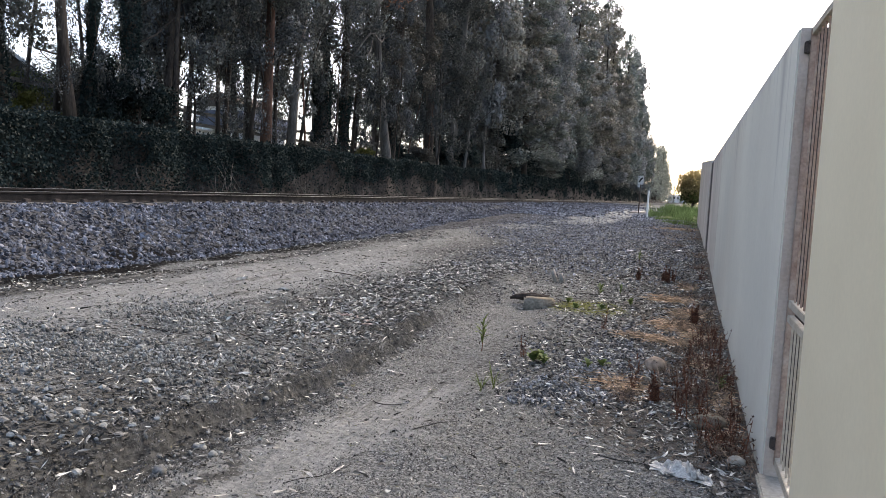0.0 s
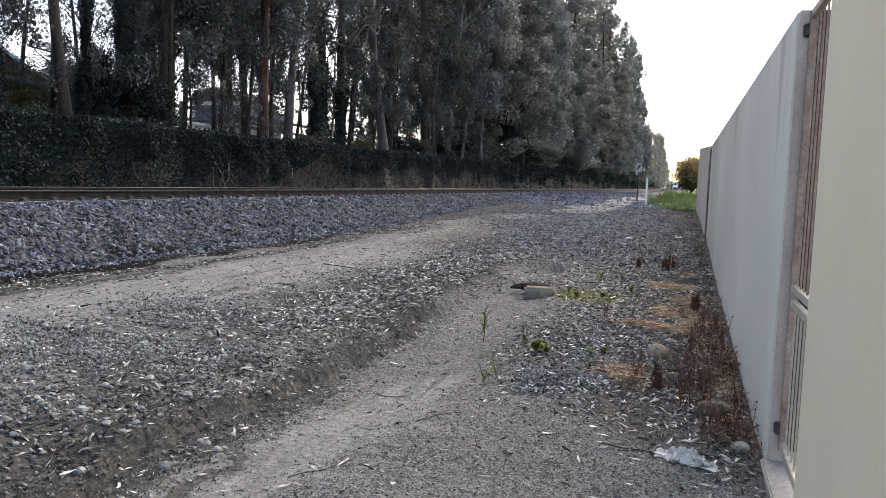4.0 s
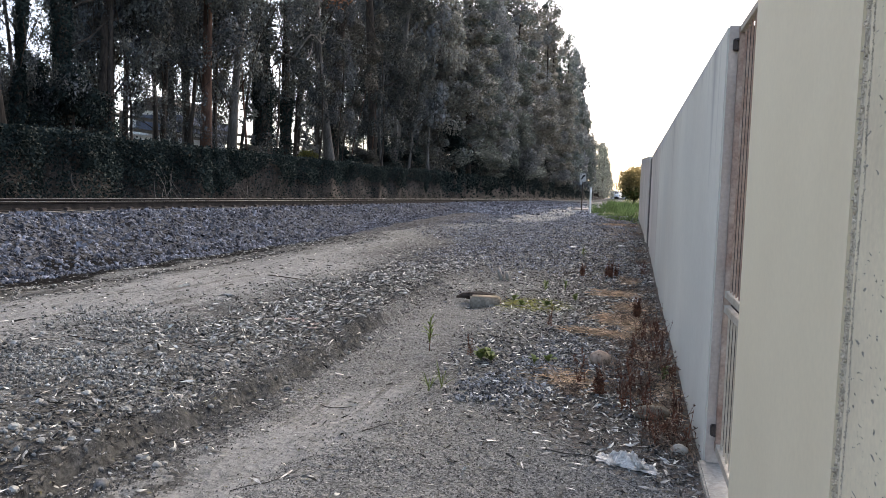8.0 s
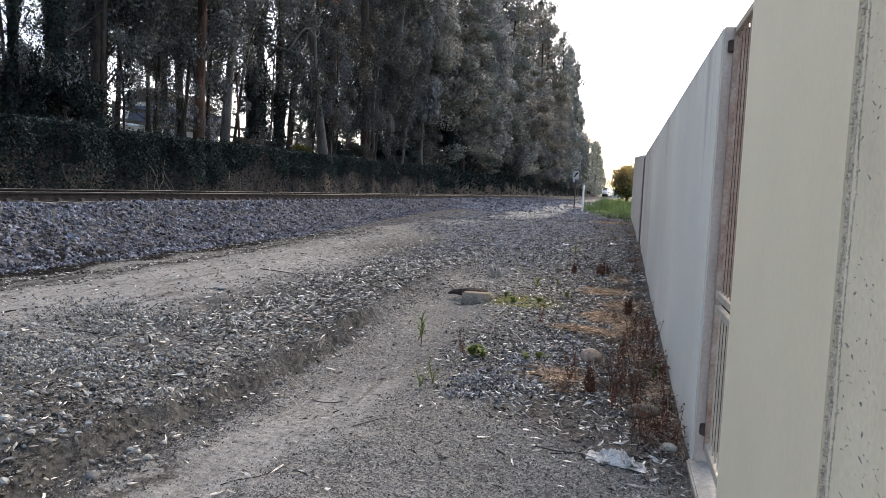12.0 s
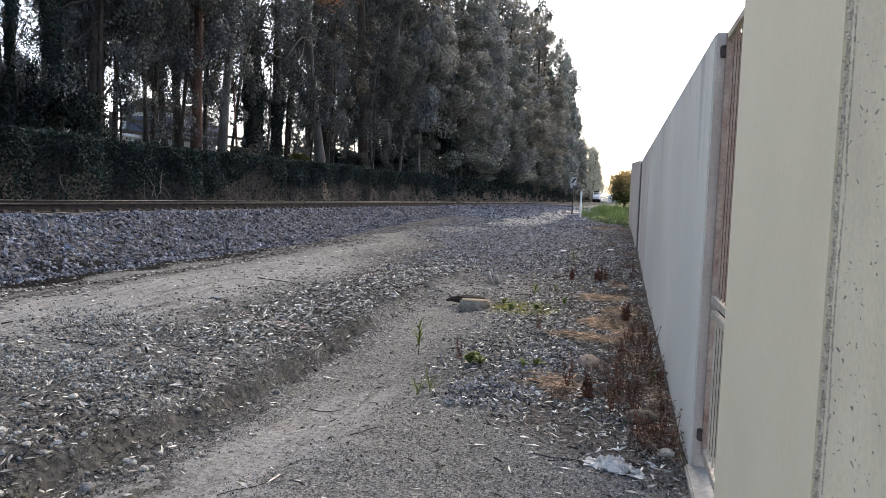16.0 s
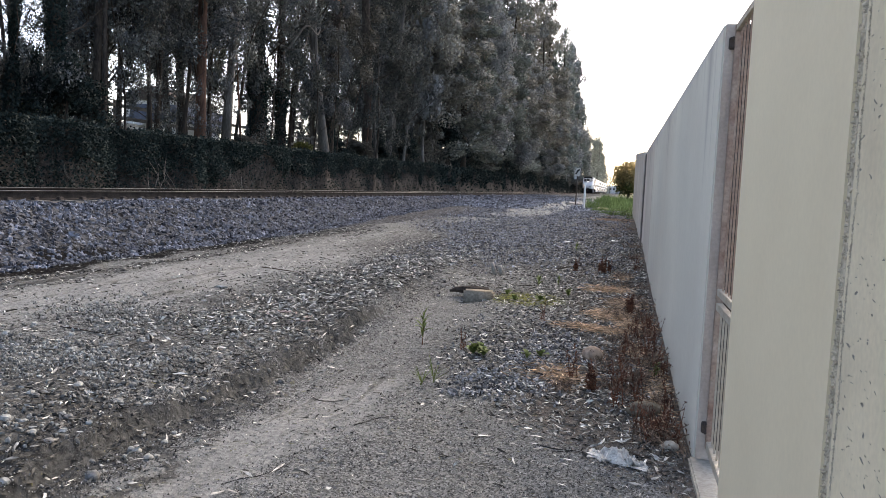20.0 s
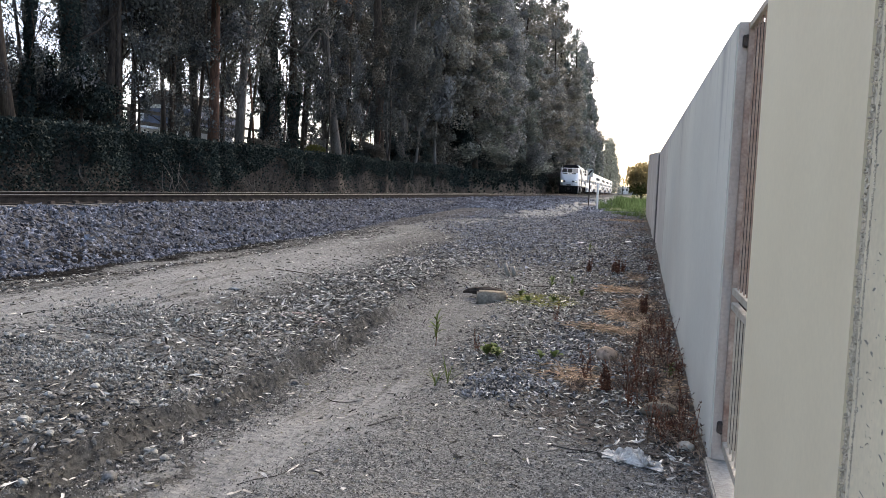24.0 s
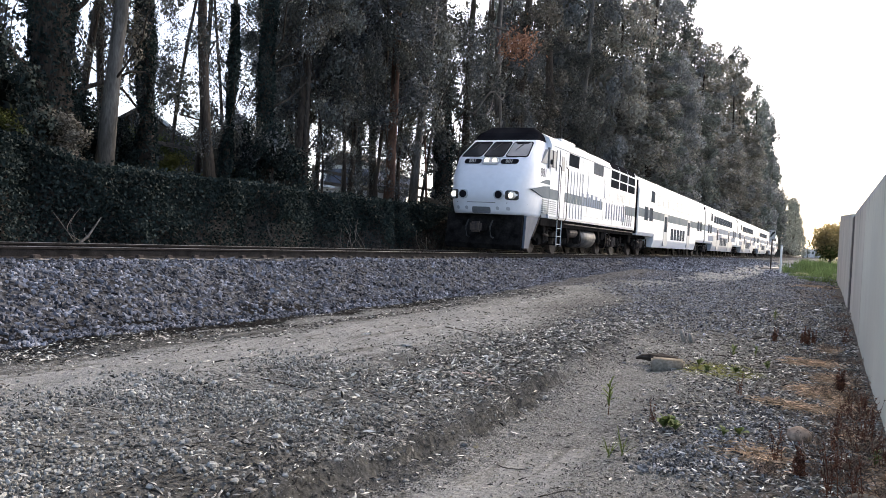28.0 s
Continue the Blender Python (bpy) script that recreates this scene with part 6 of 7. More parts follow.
    part("vestibule", box((-1.1, 17.1, 1.2), (1.1, 17.6, 3.9), 0.05), TBLACK, loco)
    bogie(loco, 4.3, (-1.35, 1.35))
    bogie(loco, 13.9, (-1.35, 1.35))
    return loco


def build_car(livery):
    car = tagged(new("passenger_car"), ("white two-level passenger coach with grey-green stripe" if livery == 0 else "white two-level passenger coach with blue-grey graphics"), "passenger coach", "coaches of the train")
    L = 25.6
    hi = [(1.5, 1.9), (1.5, 3.66), (1.24, 4.3), (0.7, 4.5), (-0.7, 4.5), (-1.24, 4.3), (-1.5, 3.66), (-1.5, 1.9)]
    part("upper_body", prism(hi, 0.15, L - 0.15, "y"), TWHITE, car)
    part("lower_body", prism([(-1.38, 0.5), (1.38, 0.5), (1.5, 0.95), (1.5, 1.9), (-1.5, 1.9), (-1.5, 0.95)], 4.6, L - 4.6, "y"), TWHITE if livery == 0 else TGREY, car)
    for a, b in ((0.15, 4.6), (L - 4.6, L - 0.15)):
        part("end_body", prism([(-1.42, 1.12), (1.42, 1.12), (1.5, 1.3), (1.5, 1.9), (-1.5, 1.9), (-1.5, 1.3)], a, b, "y"), TWHITE, car)
    part("gangway", box((-0.6, -0.3, 1.2), (0.6, 0.15, 3.5)), TBLACK, car)
    part("end_frame", box((-1.42, 0.05, 1.2), (1.42, 0.16, 4.1), 0.03), TBLACK, car)
    stripe = TSTRIPE if livery == 0 else TBLUE
    glass = (TGREY, GLASS)[livery > 0]
    for s in (-1, 1):
        side_plate("stripe", s, 0.2, L - 0.2, 2.15, 2.62, stripe, car, 0.006, x=1.5)
        for k in range(9):
            y = 5.4 + k * 1.65
            part("upper_window", prism([(1.51, 3.0), (1.51, 3.62), (1.44, 3.64), (1.44, 3.0)] if s > 0 else [(-1.51, 3.0), (-1.51, 3.62), (-1.44, 3.64), (-1.44, 3.0)], y, y + (1.1 if livery == 0 else 1.5), "y"), TGREY if livery == 0 else COACHGLASS, car)
            if livery == 0:
                side_plate("window_blind", s, y + 0.1, y + 1.0, 3.08, 3.54, TWHITE, car, 0.016, x=1.5)
        for k in range(5):
            y = 10.2 + k * 1.15
            side_plate("lower_window", s, y, y + 0.85, 1.05, 1.78, COACHGLASS, car, 0.01, x=1.5)
        for y in (1.7, 3.1, L - 4.0, L - 2.6):
            side_plate("end_window", s, y, y + 0.95, 2.0, 2.75, COACHGLASS, car, 0.012, x=1.5)
        side_plate("end_window", s, 3.4, 4.4, 3.1, 3.75, COACHGLASS, car, 0.012, x=1.5)
        for y in (7.6, L - 8.9):
            side_plate("door", s, y, y + 1.3, 0.62, 2.6, TGREY, car, 0.012, "grey sliding door", x=1.5)
            side_plate("door_window", s, y + 0.2, y + 1.1, 1.5, 2.45, COACHGLASS, car, 0.018, x=1.5)
        if livery:
            for k in range(4):
                side_plate("graphic", s, 2 + k * 6, 5.5 + k * 6, 1.35 + 0.2 * (k % 2), 1.8 + 0.25 * (k % 2), TBLUE, car, 0.005, x=1.5)
    bogie(car, 2.5, (-1.25, 1.25))
    bogie(car, L - 2.5, (-1.25, 1.25))
    part("underframe", box((-1.0, 0.4, 0.95), (1.0, L - 0.4, 1.15)), UNDER, car)
    return car


LOCO = build_locomotive()
CARS = [build_car(0)]
CARS.append(build_car(1))
for _ in range(3):
    CARS.append(copy_thing(CARS[1], Matrix.Identity(4)))

# nose's place along the track at the end, and the train's speed
NOSE_END, SPEED = 25.6, 25.0


def motions():
    times = [0, 0.2] + list(range(1, 28)) + [27.8, 28]
    yaw = -math.degrees(math.atan(TRACK_S))
    for thing, back in [(LOCO, 0.0)] + [(c, 17.9 + 26.0 * k) for k, c in enumerate(CARS)]:
        rows = []
        for t in times:
            y = NOSE_END + SPEED * (28 - t) + back
            rows.append((t, pose(float(track_x(y)), y, RAIL_Z, 0, 0, yaw)))
        walk(thing, rows)


# ---- marker post and sign by the track ----
def ground_z(x, y):
    return float(height(x, y))


def build_markers():
    post = tagged(new("marker_post"), "white painted marker post beside the track", "post")
    post.location = (-1.68, 38.5, ground_z(-1.68, 38.5))
    part("post", tube([(0, 0, -0.2), (0, 0, 1.2)], [0.045, 0.045], 10), WHITEPAINT, post)
    part("cap", tube([(0, 0, 1.2), (0, 0, 1.24)], [0.06, 0.045], 10), TGREY, post)
    sign = tagged(new("track_sign"), "small white railway sign with black mark on a thin pole", "sign")
    sign.location = (-2.42, 45.0, ground_z(-2.42, 45.0))
    part("pole", tube([(0, 0, -0.2), (0, 0, 2.05)], [0.035, 0.035], 8), IRON, sign)
    part("plate", box((-0.155, -0.06, 1.58), (0.155, -0.035, 2.03), 0.006), mat("dull_sign_white", (0.38, 0.38, 0.37), (0.5, 0.5, 0.48), 6, 0.7), sign)
    part("mark", prism([(-0.12, 1.7), (-0.03, 1.7), (0.02, 1.8), (0.12, 1.9), (0.12, 1.98), (0.0, 1.93), (-0.06, 1.82)], -0.064, -0.0605, "y"), BLACK, sign, "black symbol")
    part("mark", prism([(-0.12, 1.92), (-0.05, 1.98), (-0.12, 1.98)], -0.064, -0.0605, "y"), BLACK, sign, "black symbol")
    part("tab", box((-0.15, -0.06, 1.42), (-0.02, -0.04, 1.57), 0.004), TGREY, sign)


build_markers()


# ---- garden behind the hedge: shed, fence, house roof ----
def build_garden():
    shed = tagged(new("shed"), "pale shed with blue-grey roof behind the trees", "shed")
    shed.location = (-29.0, 47.2, BACK_Z + 0.75)
    part("wall", box((-0.2, -2.5, -0.8), (2.5, 2.5, 2.0)), STUCCO, shed)
    part("roof", prism([(-0.7, 1.75), (3.1, 1.75), (2.4, 2.75), (-0.5, 2.75)], -3.0, 3.0, "y"), ROOFBLUE, shed, "blue-grey roof")
    part("door", box((0.3, -2.54, -0.8), (1.3, -2.49, 1.2)), WHITEPAINT, shed)
    house = tagged(new("garden_house"), "white house wall with vertical boards behind the trees", "house")
    house.location = (-37.0, 61.0, BACK_Z)
    part("wall", box((-2.4, -3, 0), (2.4, 3, 5.2)), STUCCO, house)
    for k in range(7):
        part("board", box((-2.2 + k * 0.7, -3.05, 0.3), (-2.14 + k * 0.7, -2.99, 5.1)), WHITEPAINT, house)
    part("roof", prism([(-2.8, 5.1), (2.8, 5.1), (0, 6.3)], -3.3, 3.3, "y"), BROWNROOF, house)
    gable = tagged(new("house"), "gabled house with shade-darkened wall and pale eaves behind the trees", "house")
    gable.matrix_world = pose(-35.2, 33.6, 1.73, 0, 0, 43)
    # the gable end's shade is put into the wall by the dark roof colour
    part("wall", prism([(-4.2, 0), (4.2, 0), (4.2, 2.7), (0.4, 5.7), (-4.2, 2.7)], -3, 3, "y"), BROWNROOF, gable, "siding darkened for the gable end's shade")
    for s in (-1, 1):
        part("roof", prism([(0.4, 5.9), (0.4, 5.75), (s * 4.9 + 0.0, 2.25), (s * 4.9, 2.4)], -3.5, 3.5, "y"), BROWNROOF, gable)
        part("barge_board", prism([(0.4, 5.95), (0.4, 5.75), (s * 4.9, 2.25), (s * 4.9, 2.45)], -3.58, -3.505, "y"), TGREY if s > 0 else BROWNROOF, gable, "pale barge board" if s > 0 else "")
    paling = tagged(new("white_fence"), "white painted board fence behind the trees", "fence")
    paling.location = (-23.0, 30.0, BACK_Z)
    for k in range(5):
        part("post", box((-0.06, k * 1.8 - 0.06, -0.1), (0.06, k * 1.8 + 0.06, 1.75), 0.01), WHITEPAINT, paling)
    for z in (0.75, 1.1, 1.45):
        for k in range(4):
            part("board", box((0.06, k * 1.8 - 0.05, z), (0.09, k * 1.8 + 1.85, z + 0.2), 0.006), WHITEPAINT, paling)
    fence = tagged(new("rail_fence"), "weathered wooden rail fence behind the hedge", "fence")
    fence.location = (-20.5, 20, BACK_Z)
    for k in range(15):
        part("fence_post", box((-0.07, k * 2.4 - 0.07, -0.1), (0.07, k * 2.4 + 0.07, 2.3), 0.01), WOOD, fence)
    for z in (0.55, 1.05, 1.5, 2.0):
        for k in range(14):
            part("fence_rail", box((0.07, k * 2.4 - 0.1, z), (0.11, k * 2.4 + 2.5, z + 0.15), 0.008), WOOD, fence)
    for k, (x, y, h, g) in enumerate(((-20.1, 20.8, 0.62, 0.8), (-22.5, 22.6, 0.75, 1.0), (-23.4, 24.2, 0.8, 1.0), (-19.6, 14.3, 0.85, 1.3), (-19.6, 12.6, 0.9, 1.2), (-19.0, 22.8, 0.7, 0.6), (-19.5, 47, 0.6, 0.9), (-18.0, 44.6, 0.5, 0.7), (-15.2, 29.0, 0.28, 0.5), (-15.2, 30.4, 0.22, 0.5))):
        shrub = tagged(new("light_shrub"), "yellow-green shrub catching the light behind the hedge", "shrub", "lit garden shrubs")
        shrub.matrix_world = pose(x, y, BACK_Z - 0.1, 0, 0, k * 60)
        part("stem", tube([(0, 0, -0.1), (0.05, 0, 1.2 * h)], [0.06, 0.03], 6), BARK, shrub)
        crown = new("crown", LIGHTCROWN)
        crown.parent, crown.scale = shrub, (g, g, h)
    for k, (x, y, h, g) in enumerate(((-16.4, 11.4, 0.7, 0.8), (-16.6, 10.2, 0.75, 1.0), (-21.5, 22.0, 0.95, 1.2), (-22.0, 20.6, 1.0, 1.2))):
        shrub = tagged(new("green_shrub"), "olive green leafy shrub behind the hedge", "shrub", "green garden shrubs")
        shrub.matrix_world = pose(x, y, BACK_Z - 0.1, 0, 0, k * 60)
        part("stem", tube([(0, 0, -0.1), (0.05, 0, 1.2 * h)], [0.06, 0.03], 6), BARK, shrub)
        crown = new("crown", GREENCROWN)
        crown.parent, crown.scale = shrub, (g, g, h)
    # hanging dead bough and bare limbs high in one tree
    dead = tagged(new("dead_bough"), "hanging orange-brown dead gum bough", "bough")
    dead.location = (-15.4, 39.6, 11.9)
    part("limb", tube([(-2.2, 0.4, 0.8), (-1.0, 0.1, 0.9), (0.2, 0, 0.5), (0.6, 0, -0.2)], [0.09, 0.07, 0.05, 0.02], 7), PALEBARK, dead)
    n = 700
    p = rng0.normal(0, 1, (n, 3)) * np.array([0.5, 0.5, 0.38]) + np.array([0.4, 0, -0.1])
    v, f = strew(BLADE, p, rng0.uniform(0.8, 1.3, (n, 1)) * np.array([[0.24, 0.07, 0.2]]), turns_random(n))
    mesh_ob("dead_leaves", raw_mesh("dead_leaves", v, f), DEADLEAF, dead, "orange-brown dead leaves", "stuff")
    snag = tagged(new("bare_bough"), "bare pale broken bough on a gum tree", "bough")
    snag.location = (-15.6, 36.2, 7.6)
    for q in ([(-1.2, 0, 0.4), (0, 0.2, 0), (0.3, 0.8, 0.4), (0.2, 1.4, 1.6)], [(-0.3, 0.1, 0), (0.2, 1.0, 1.3), (0.3, 2.2, 1.1), (0.2, 2.9, 1.6)], [(-1.2, 0.0, 0.4), (-0.6, -0.3, 1.5), (-0.2, -0.2, 2.6)]):
        part("limb", tube(smooth_path(q), [0.07 * (1 - 0.8 * k / 12) for k in range(13)], 7), PALEBARK, snag, smooth=True)
    # far trees, paled by haze in their leaf colour, and a building down the line
    for k, (x, y, h) in enumerate(((-9, 640, 13), (-4, 660, 17), (1, 650, 12), (-13, 690, 15), (6, 700, 13))):
        tree(x, y, 0.8, 400 + k, h, 0.3, BARK, HAZE[k % 2], limbs=2, grow=0.45, label="slender distant tree in haze-paled colour beyond the line")
    far = tagged(new("far_building"), "pale flat-roofed building far down the line", "building")
    far.location = (-6, 720, 0.8)
    part("wall", box((-9, 0, 0), (9, 8, 7)), STUCCO, far)
    for k in range(5):
        part("window", box((-7.5 + k * 3.2, -0.05, 3.2), (-6 + k * 3.2, 0.02, 5)), GLASS, far)
    # fallen pale branch at the foot of the hedge
    br = tagged(new("fallen_branch"), "pale fallen branch at the foot of the hedge", "branch")
    br.location = (-13.2, 12.6, 0.66)
    part("branch", tube([(0, -1.6, 0.05), (0, -0.6, 0.28), (0, 0.6, 0.3), (0.05, 1.0, 0.25)], [0.02, 0.03, 0.03, 0.02], 6), PALEBARK, br)
    part("twig", tube([(0, 0.75, 0.02), (0, 0.95, 0.35)], [0.045, 0.035], 6), PALEBARK, br)
    part("twig", tube([(0, -1.9, 0.02), (0, -1.2, 0.5), (0, -0.9, 0.9)], [0.03, 0.025, 0.01], 6), PALEBARK, br)


GREENCROWN = CROWNS["shrub"][2].copy()
GREENCROWN.materials[0] = GREENBUSH
LIGHTCROWN = CROWNS["shrub"][1].copy()
LIGHTCROWN.materials[0] = GARDENLEAF
build_garden()


# ---- small things on the ground ----
def lump(size, seed, squash=(1, 1, 1), sub=3, rough=0.18):
    bm = bmesh.new()
    bmesh.ops.create_icosphere(bm, subdivisions=sub, radius=1)
    for v in bm.verts:
        d = 1 + rough * noise.noise(v.co * 1.4 + Vector((seed, 0, 0))) + rough * 0.4 * noise.noise(v.co * 4 + Vector((seed, 3, 0)))
        v.co = Vector([c * d * size * q for c, q in zip(v.co, squash)])
    return bm


def place(name, bm, material, x, y, lift, label, category, group="", rz=0.0, smooth_it=True):
    ob = part(name, bm, material, smooth=smooth_it)
    ob.matrix_world = pose(x, y, ground_z(x, y) + lift, 0, 0, rz)
    return tagged(ob, label, category, group)


def build_small():
    place("rock", lump(0.095, 1, (1, 0.9, 0.75), 3, 0.12), ROCKM, -0.16, 7.1, 0.045, "round tan rock among dead weeds", "rock")
    place("rock", lump(0.1, 2, (1.2, 0.7, 0.6)), mat("mossy_stone", (0.12, 0.1, 0.075), (0.22, 0.19, 0.15), 14, 0.9, 0.5, 40), 0.24, 5.62, 0.05, "brown lichened stone by the wall", "rock", rz=20)
    place("stone", lump(0.036, 3, (1, 0.85, 0.75), 2, 0.5), CLODSTONE, -2.44, 3.38, 0.02, "grey-white loose stone on the path edge", "stone")
    place("stone", lump(0.05, 4, (1, 0.8, 0.7)), SILL, 0.38, 4.92, 0.02, "pale stone at the foot of the wall", "stone")
    place("stone", lump(0.06, 5, (1.3, 0.7, 0.35)), PEBBLE, -4.4, 8.37, 0.012, "flat pale stone on the dirt track", "stone")
    r = random.Random(4)
    kinds = []
    for k in range(8):
        bm = lump(0.022, 10 + k, (1, 0.82, 0.68), 2, 0.35)
        kinds.append(bpy.data.meshes.new("stone"))
        bm.to_mesh(kinds[-1]), bm.free()
        kinds[-1].materials.append(PEBBLE if k % 3 else CLODSTONE)
    for k in range(170):
        y = 3.0 + 4.6 * r.random() ** 1.5
        x = r.uniform(-4.9, -2.75) if k % 5 else r.uniform(-2.75, -2.3)
        ob = new("stone", kinds[k % 8])
        ob.matrix_world = pose(x, y, ground_z(x, y) + 0.006, 0, 0, r.uniform(0, 360))
        ob.scale = [r.uniform(0.55, 1.5)] * 3
        tagged(ob, "dull grey loose stone on the ground" if k % 8 % 3 == 0 else "pale loose stone on the ground", "stone", "loose stones")
    block = box((-0.19, -0.14, -0.12), (0.19, 0.14, 0.1), 0.022)
    for v in block.verts:
        v.co += Vector((noise.noise(v.co * 9), noise.noise(v.co * 9 + Vector((5, 0, 0))), 0)) * 0.02
    place("concrete_block", block, mat("worn_block_concrete", (0.16, 0.142, 0.113), (0.25, 0.223, 0.178), 9, 0.95, 0.4, 40, spec=0.02), -1.68, 9.95, 0.02, "worn pale concrete block half sunk in the ground", "block", rz=8)
    log = tube([(-0.27, 0.0, 0.0), (-0.2, 0.01, 0.02), (-0.08, -0.01, 0.03), (0.04, 0.01, 0.04), (0.16, 0.0, 0.035), (0.24, 0.01, 0.03)], [0.012, 0.034, 0.05, 0.046, 0.05, 0.042], 8)
    for v in log.verts:
        v.co += 0.014 * Vector((0, noise.noise(v.co * 22), noise.noise(v.co * 22 + Vector((3, 0, 0)))))
    place("driftwood", log, BARK, -1.84, 10.22, 0.05, "dark weathered chunk of wood", "wood", smooth_it=False)
    for dx, lean, h in ((0.0, -0.05, 0.19), (0.1, -0.03, 0.14)):
        place("plastic_tube", tube([(0, 0, -0.02), (lean, 0, h * 0.6), (lean * 1.4, 0.01, h)], [0.034, 0.036, 0.03], 10), CONC, -1.84 + dx, 12.4, 0, "pale grey stub standing in the gravel", "stub", "pale stubs")
    for x, y in ((-1.04, 17.1), (-0.07, 18.15)):
        scrap = box((-0.07, -0.04, -0.004), (0.07, 0.04, 0.012), 0.006)
        for v in scrap.verts:
            v.co.z += 0.03 * noise.noise(v.co * 14)
        place("scrap", scrap, WHITEPAINT, x, y, 0.03, "small white scrap lying on the gravel", "litter", "white scraps", 15)
    slab = box((-0.75, -1.6, -0.06), (0.75, 1.6, 0.05), 0.015)
    for v in slab.verts:
        v.co.z += 0.012 * noise.noise(v.co * 2)
    place("concrete_slab", slab, CONC, -2.2, 47.2, 0.02, "flat pale concrete slab at the foot of a sign", "slab")
    # crumpled white sheet
    bm = bmesh.new()
    bmesh.ops.create_grid(bm, x_segments=44, y_segments=30, size=1)
    for v in bm.verts:
        u, w = v.co.x, v.co.y
        taper = 0.55 + 0.45 * (0.5 - 0.5 * u)
        fold = abs(noise.noise(Vector((u * 1.6 + w * 0.8, w * 4.0, 0)))) * 0.13 + abs(noise.noise(Vector((u * 5 + 2 * w, w * 7, 4)))) * 0.09 + abs(noise.noise(Vector((u * 13, w * 15, 9)))) * 0.03
        v.co = Vector((u * 0.17 + 0.035 * noise.noise(Vector((w * 3, u * 2, 2))), w * 0.085 * taper - 0.06 * u + 0.04 * noise.noise(Vector((u * 3, 7 + w * 2, 2))), 0.008 + 0.75 * fold * max(0.15, 1 - w * w) * max(0.2, 1 - u * u)))
    r2 = bmesh.ops.extrude_face_region(bm, geom=list(bm.faces))
    for e in r2["geom"]:
        if isinstance(e, bmesh.types.BMVert):
            e.co.z -= 0.004
    place("crumpled_sheet", bm, PAPER, 0.07, 4.55, 0.0, "crumpled white plastic sheet lying on the sand", "litter", rz=-8)
    # torn pinkish bark scraps heaped on the mulch
    r = random.Random(12)
    for k in range(16):
        flake = box((-0.06, -0.014, -0.002), (0.06, 0.014, 0.002), 0.001)
        bmesh.ops.subdivide_edges(flake, edges=[e for e in flake.edges if abs(e.verts[0].co.x - e.verts[1].co.x) > 0.05], cuts=3)
        for v in flake.verts:
            v.co.z += 0.18 * v.co.x ** 2 / 0.06 + 0.012 * noise.noise(v.co * 30 + Vector((k, 0, 0)))
            v.co.y *= 1 - 0.5 * abs(v.co.x) / 0.06
        x, y = -3.0 + r.gauss(0, 0.14), 7.1 + r.gauss(0, 0.1)
        ob = place("bark_scrap", flake, SCRAPBARK if k % 3 else DRYLEAF, x, y, r.uniform(0.01, 0.05), "torn pinkish bark scrap on the leaf litter", "bark", "bark scraps", r.uniform(0, 360))
        ob.scale = [r.uniform(0.5, 1.3)] * 3
    # twigs and sticks
    for pts, rad in (
        ([(-4.41, 5.68), (-4.2, 5.66), (-4.0, 5.62), (-3.84, 5.64)], 0.008), ([(-3.5, 5.9), (-3.3, 5.8), (-3.1, 5.72)], 0.008),
        ([(-2.07, 5.32), (-1.98, 5.22), (-1.85, 5.26), (-1.8, 5.38), (-1.9, 5.42)], 0.005), ([(-1.84, 3.55), (-1.78, 3.63), (-1.7, 3.68), (-1.67, 3.8), (-1.63, 3.92), (-1.68, 4.0), (-1.62, 4.12)], 0.004), ([(-1.66, 3.84), (-1.72, 3.93), (-1.7, 4.05)], 0.0025),
        ([(-1.5, 4.55), (-1.4, 4.75), (-1.3, 4.85)], 0.005), ([(-0.4, 4.72), (-0.28, 4.66), (-0.16, 4.67), (-0.05, 4.6)], 0.006), ([(-0.3, 4.6), (-0.2, 4.64), (-0.1, 4.62)], 0.004), ([(-1.0, 13.2), (-0.6, 13.9), (-0.2, 14.6)], 0.015),
        ([(-1.3, 11.2), (-0.9, 11.3), (-0.5, 11.2)], 0.012), ([(0.1, 4.75), (0.25, 4.7), (0.38, 4.85)], 0.01), ([(-4.9, 10.5), (-4.3, 10.2), (-4.0, 9.8)], 0.01)):
        q = [(x, y, ground_z(x, y) + rad * 0.7) for x, y in pts]
        c = Vector(q[0])
        ob = part("twig", tube(smooth_path([Vector(p) - c for p in q]), [rad * 0.75 * (1 - 0.6 * k / 12) for k in range(13)], 6), BARK if rad > 0.0065 else DARKLEAF, smooth=True)
        ob.location = c
        tagged(ob, "thin dry twig lying on the ground", "twig", "fallen twigs")


build_small()


def leaf_blade(length, width, droop):
    bm = bmesh.new()
    rows = []
    for k in range(5):
        u = k / 4
        w = width * math.sin(math.pi * (0.12 + 0.86 * u)) * 0.5
        z = length * u * (1 - droop * u)
        rows.append((bm.verts.new((-w, length * u * 0.55, z + 0.1 * w)), bm.verts.new((0, length * u * 0.55, z - 0.15 * w)), bm.verts.new((w, length * u * 0.55, z + 0.1 * w))))
    for a, b in zip(rows, rows[1:]):
        bm.faces.new((a[0], a[1], b[1], b[0])), bm.faces.new((a[1], a[2], b[2], b[1]))
    me = bpy.data.meshes.new("leaf")
    bm.to_mesh(me)
    bm.free()
    return me


LEAF_LONG, LEAF_ROUND, LEAF_THIN = leaf_blade(0.15, 0.026, 0.45), leaf_blade(0.085, 0.05, 0.6), leaf_blade(0.16, 0.006, 0.25)
for me in (LEAF_LONG, LEAF_ROUND, LEAF_THIN):
    me.materials.append(WEEDGREEN)


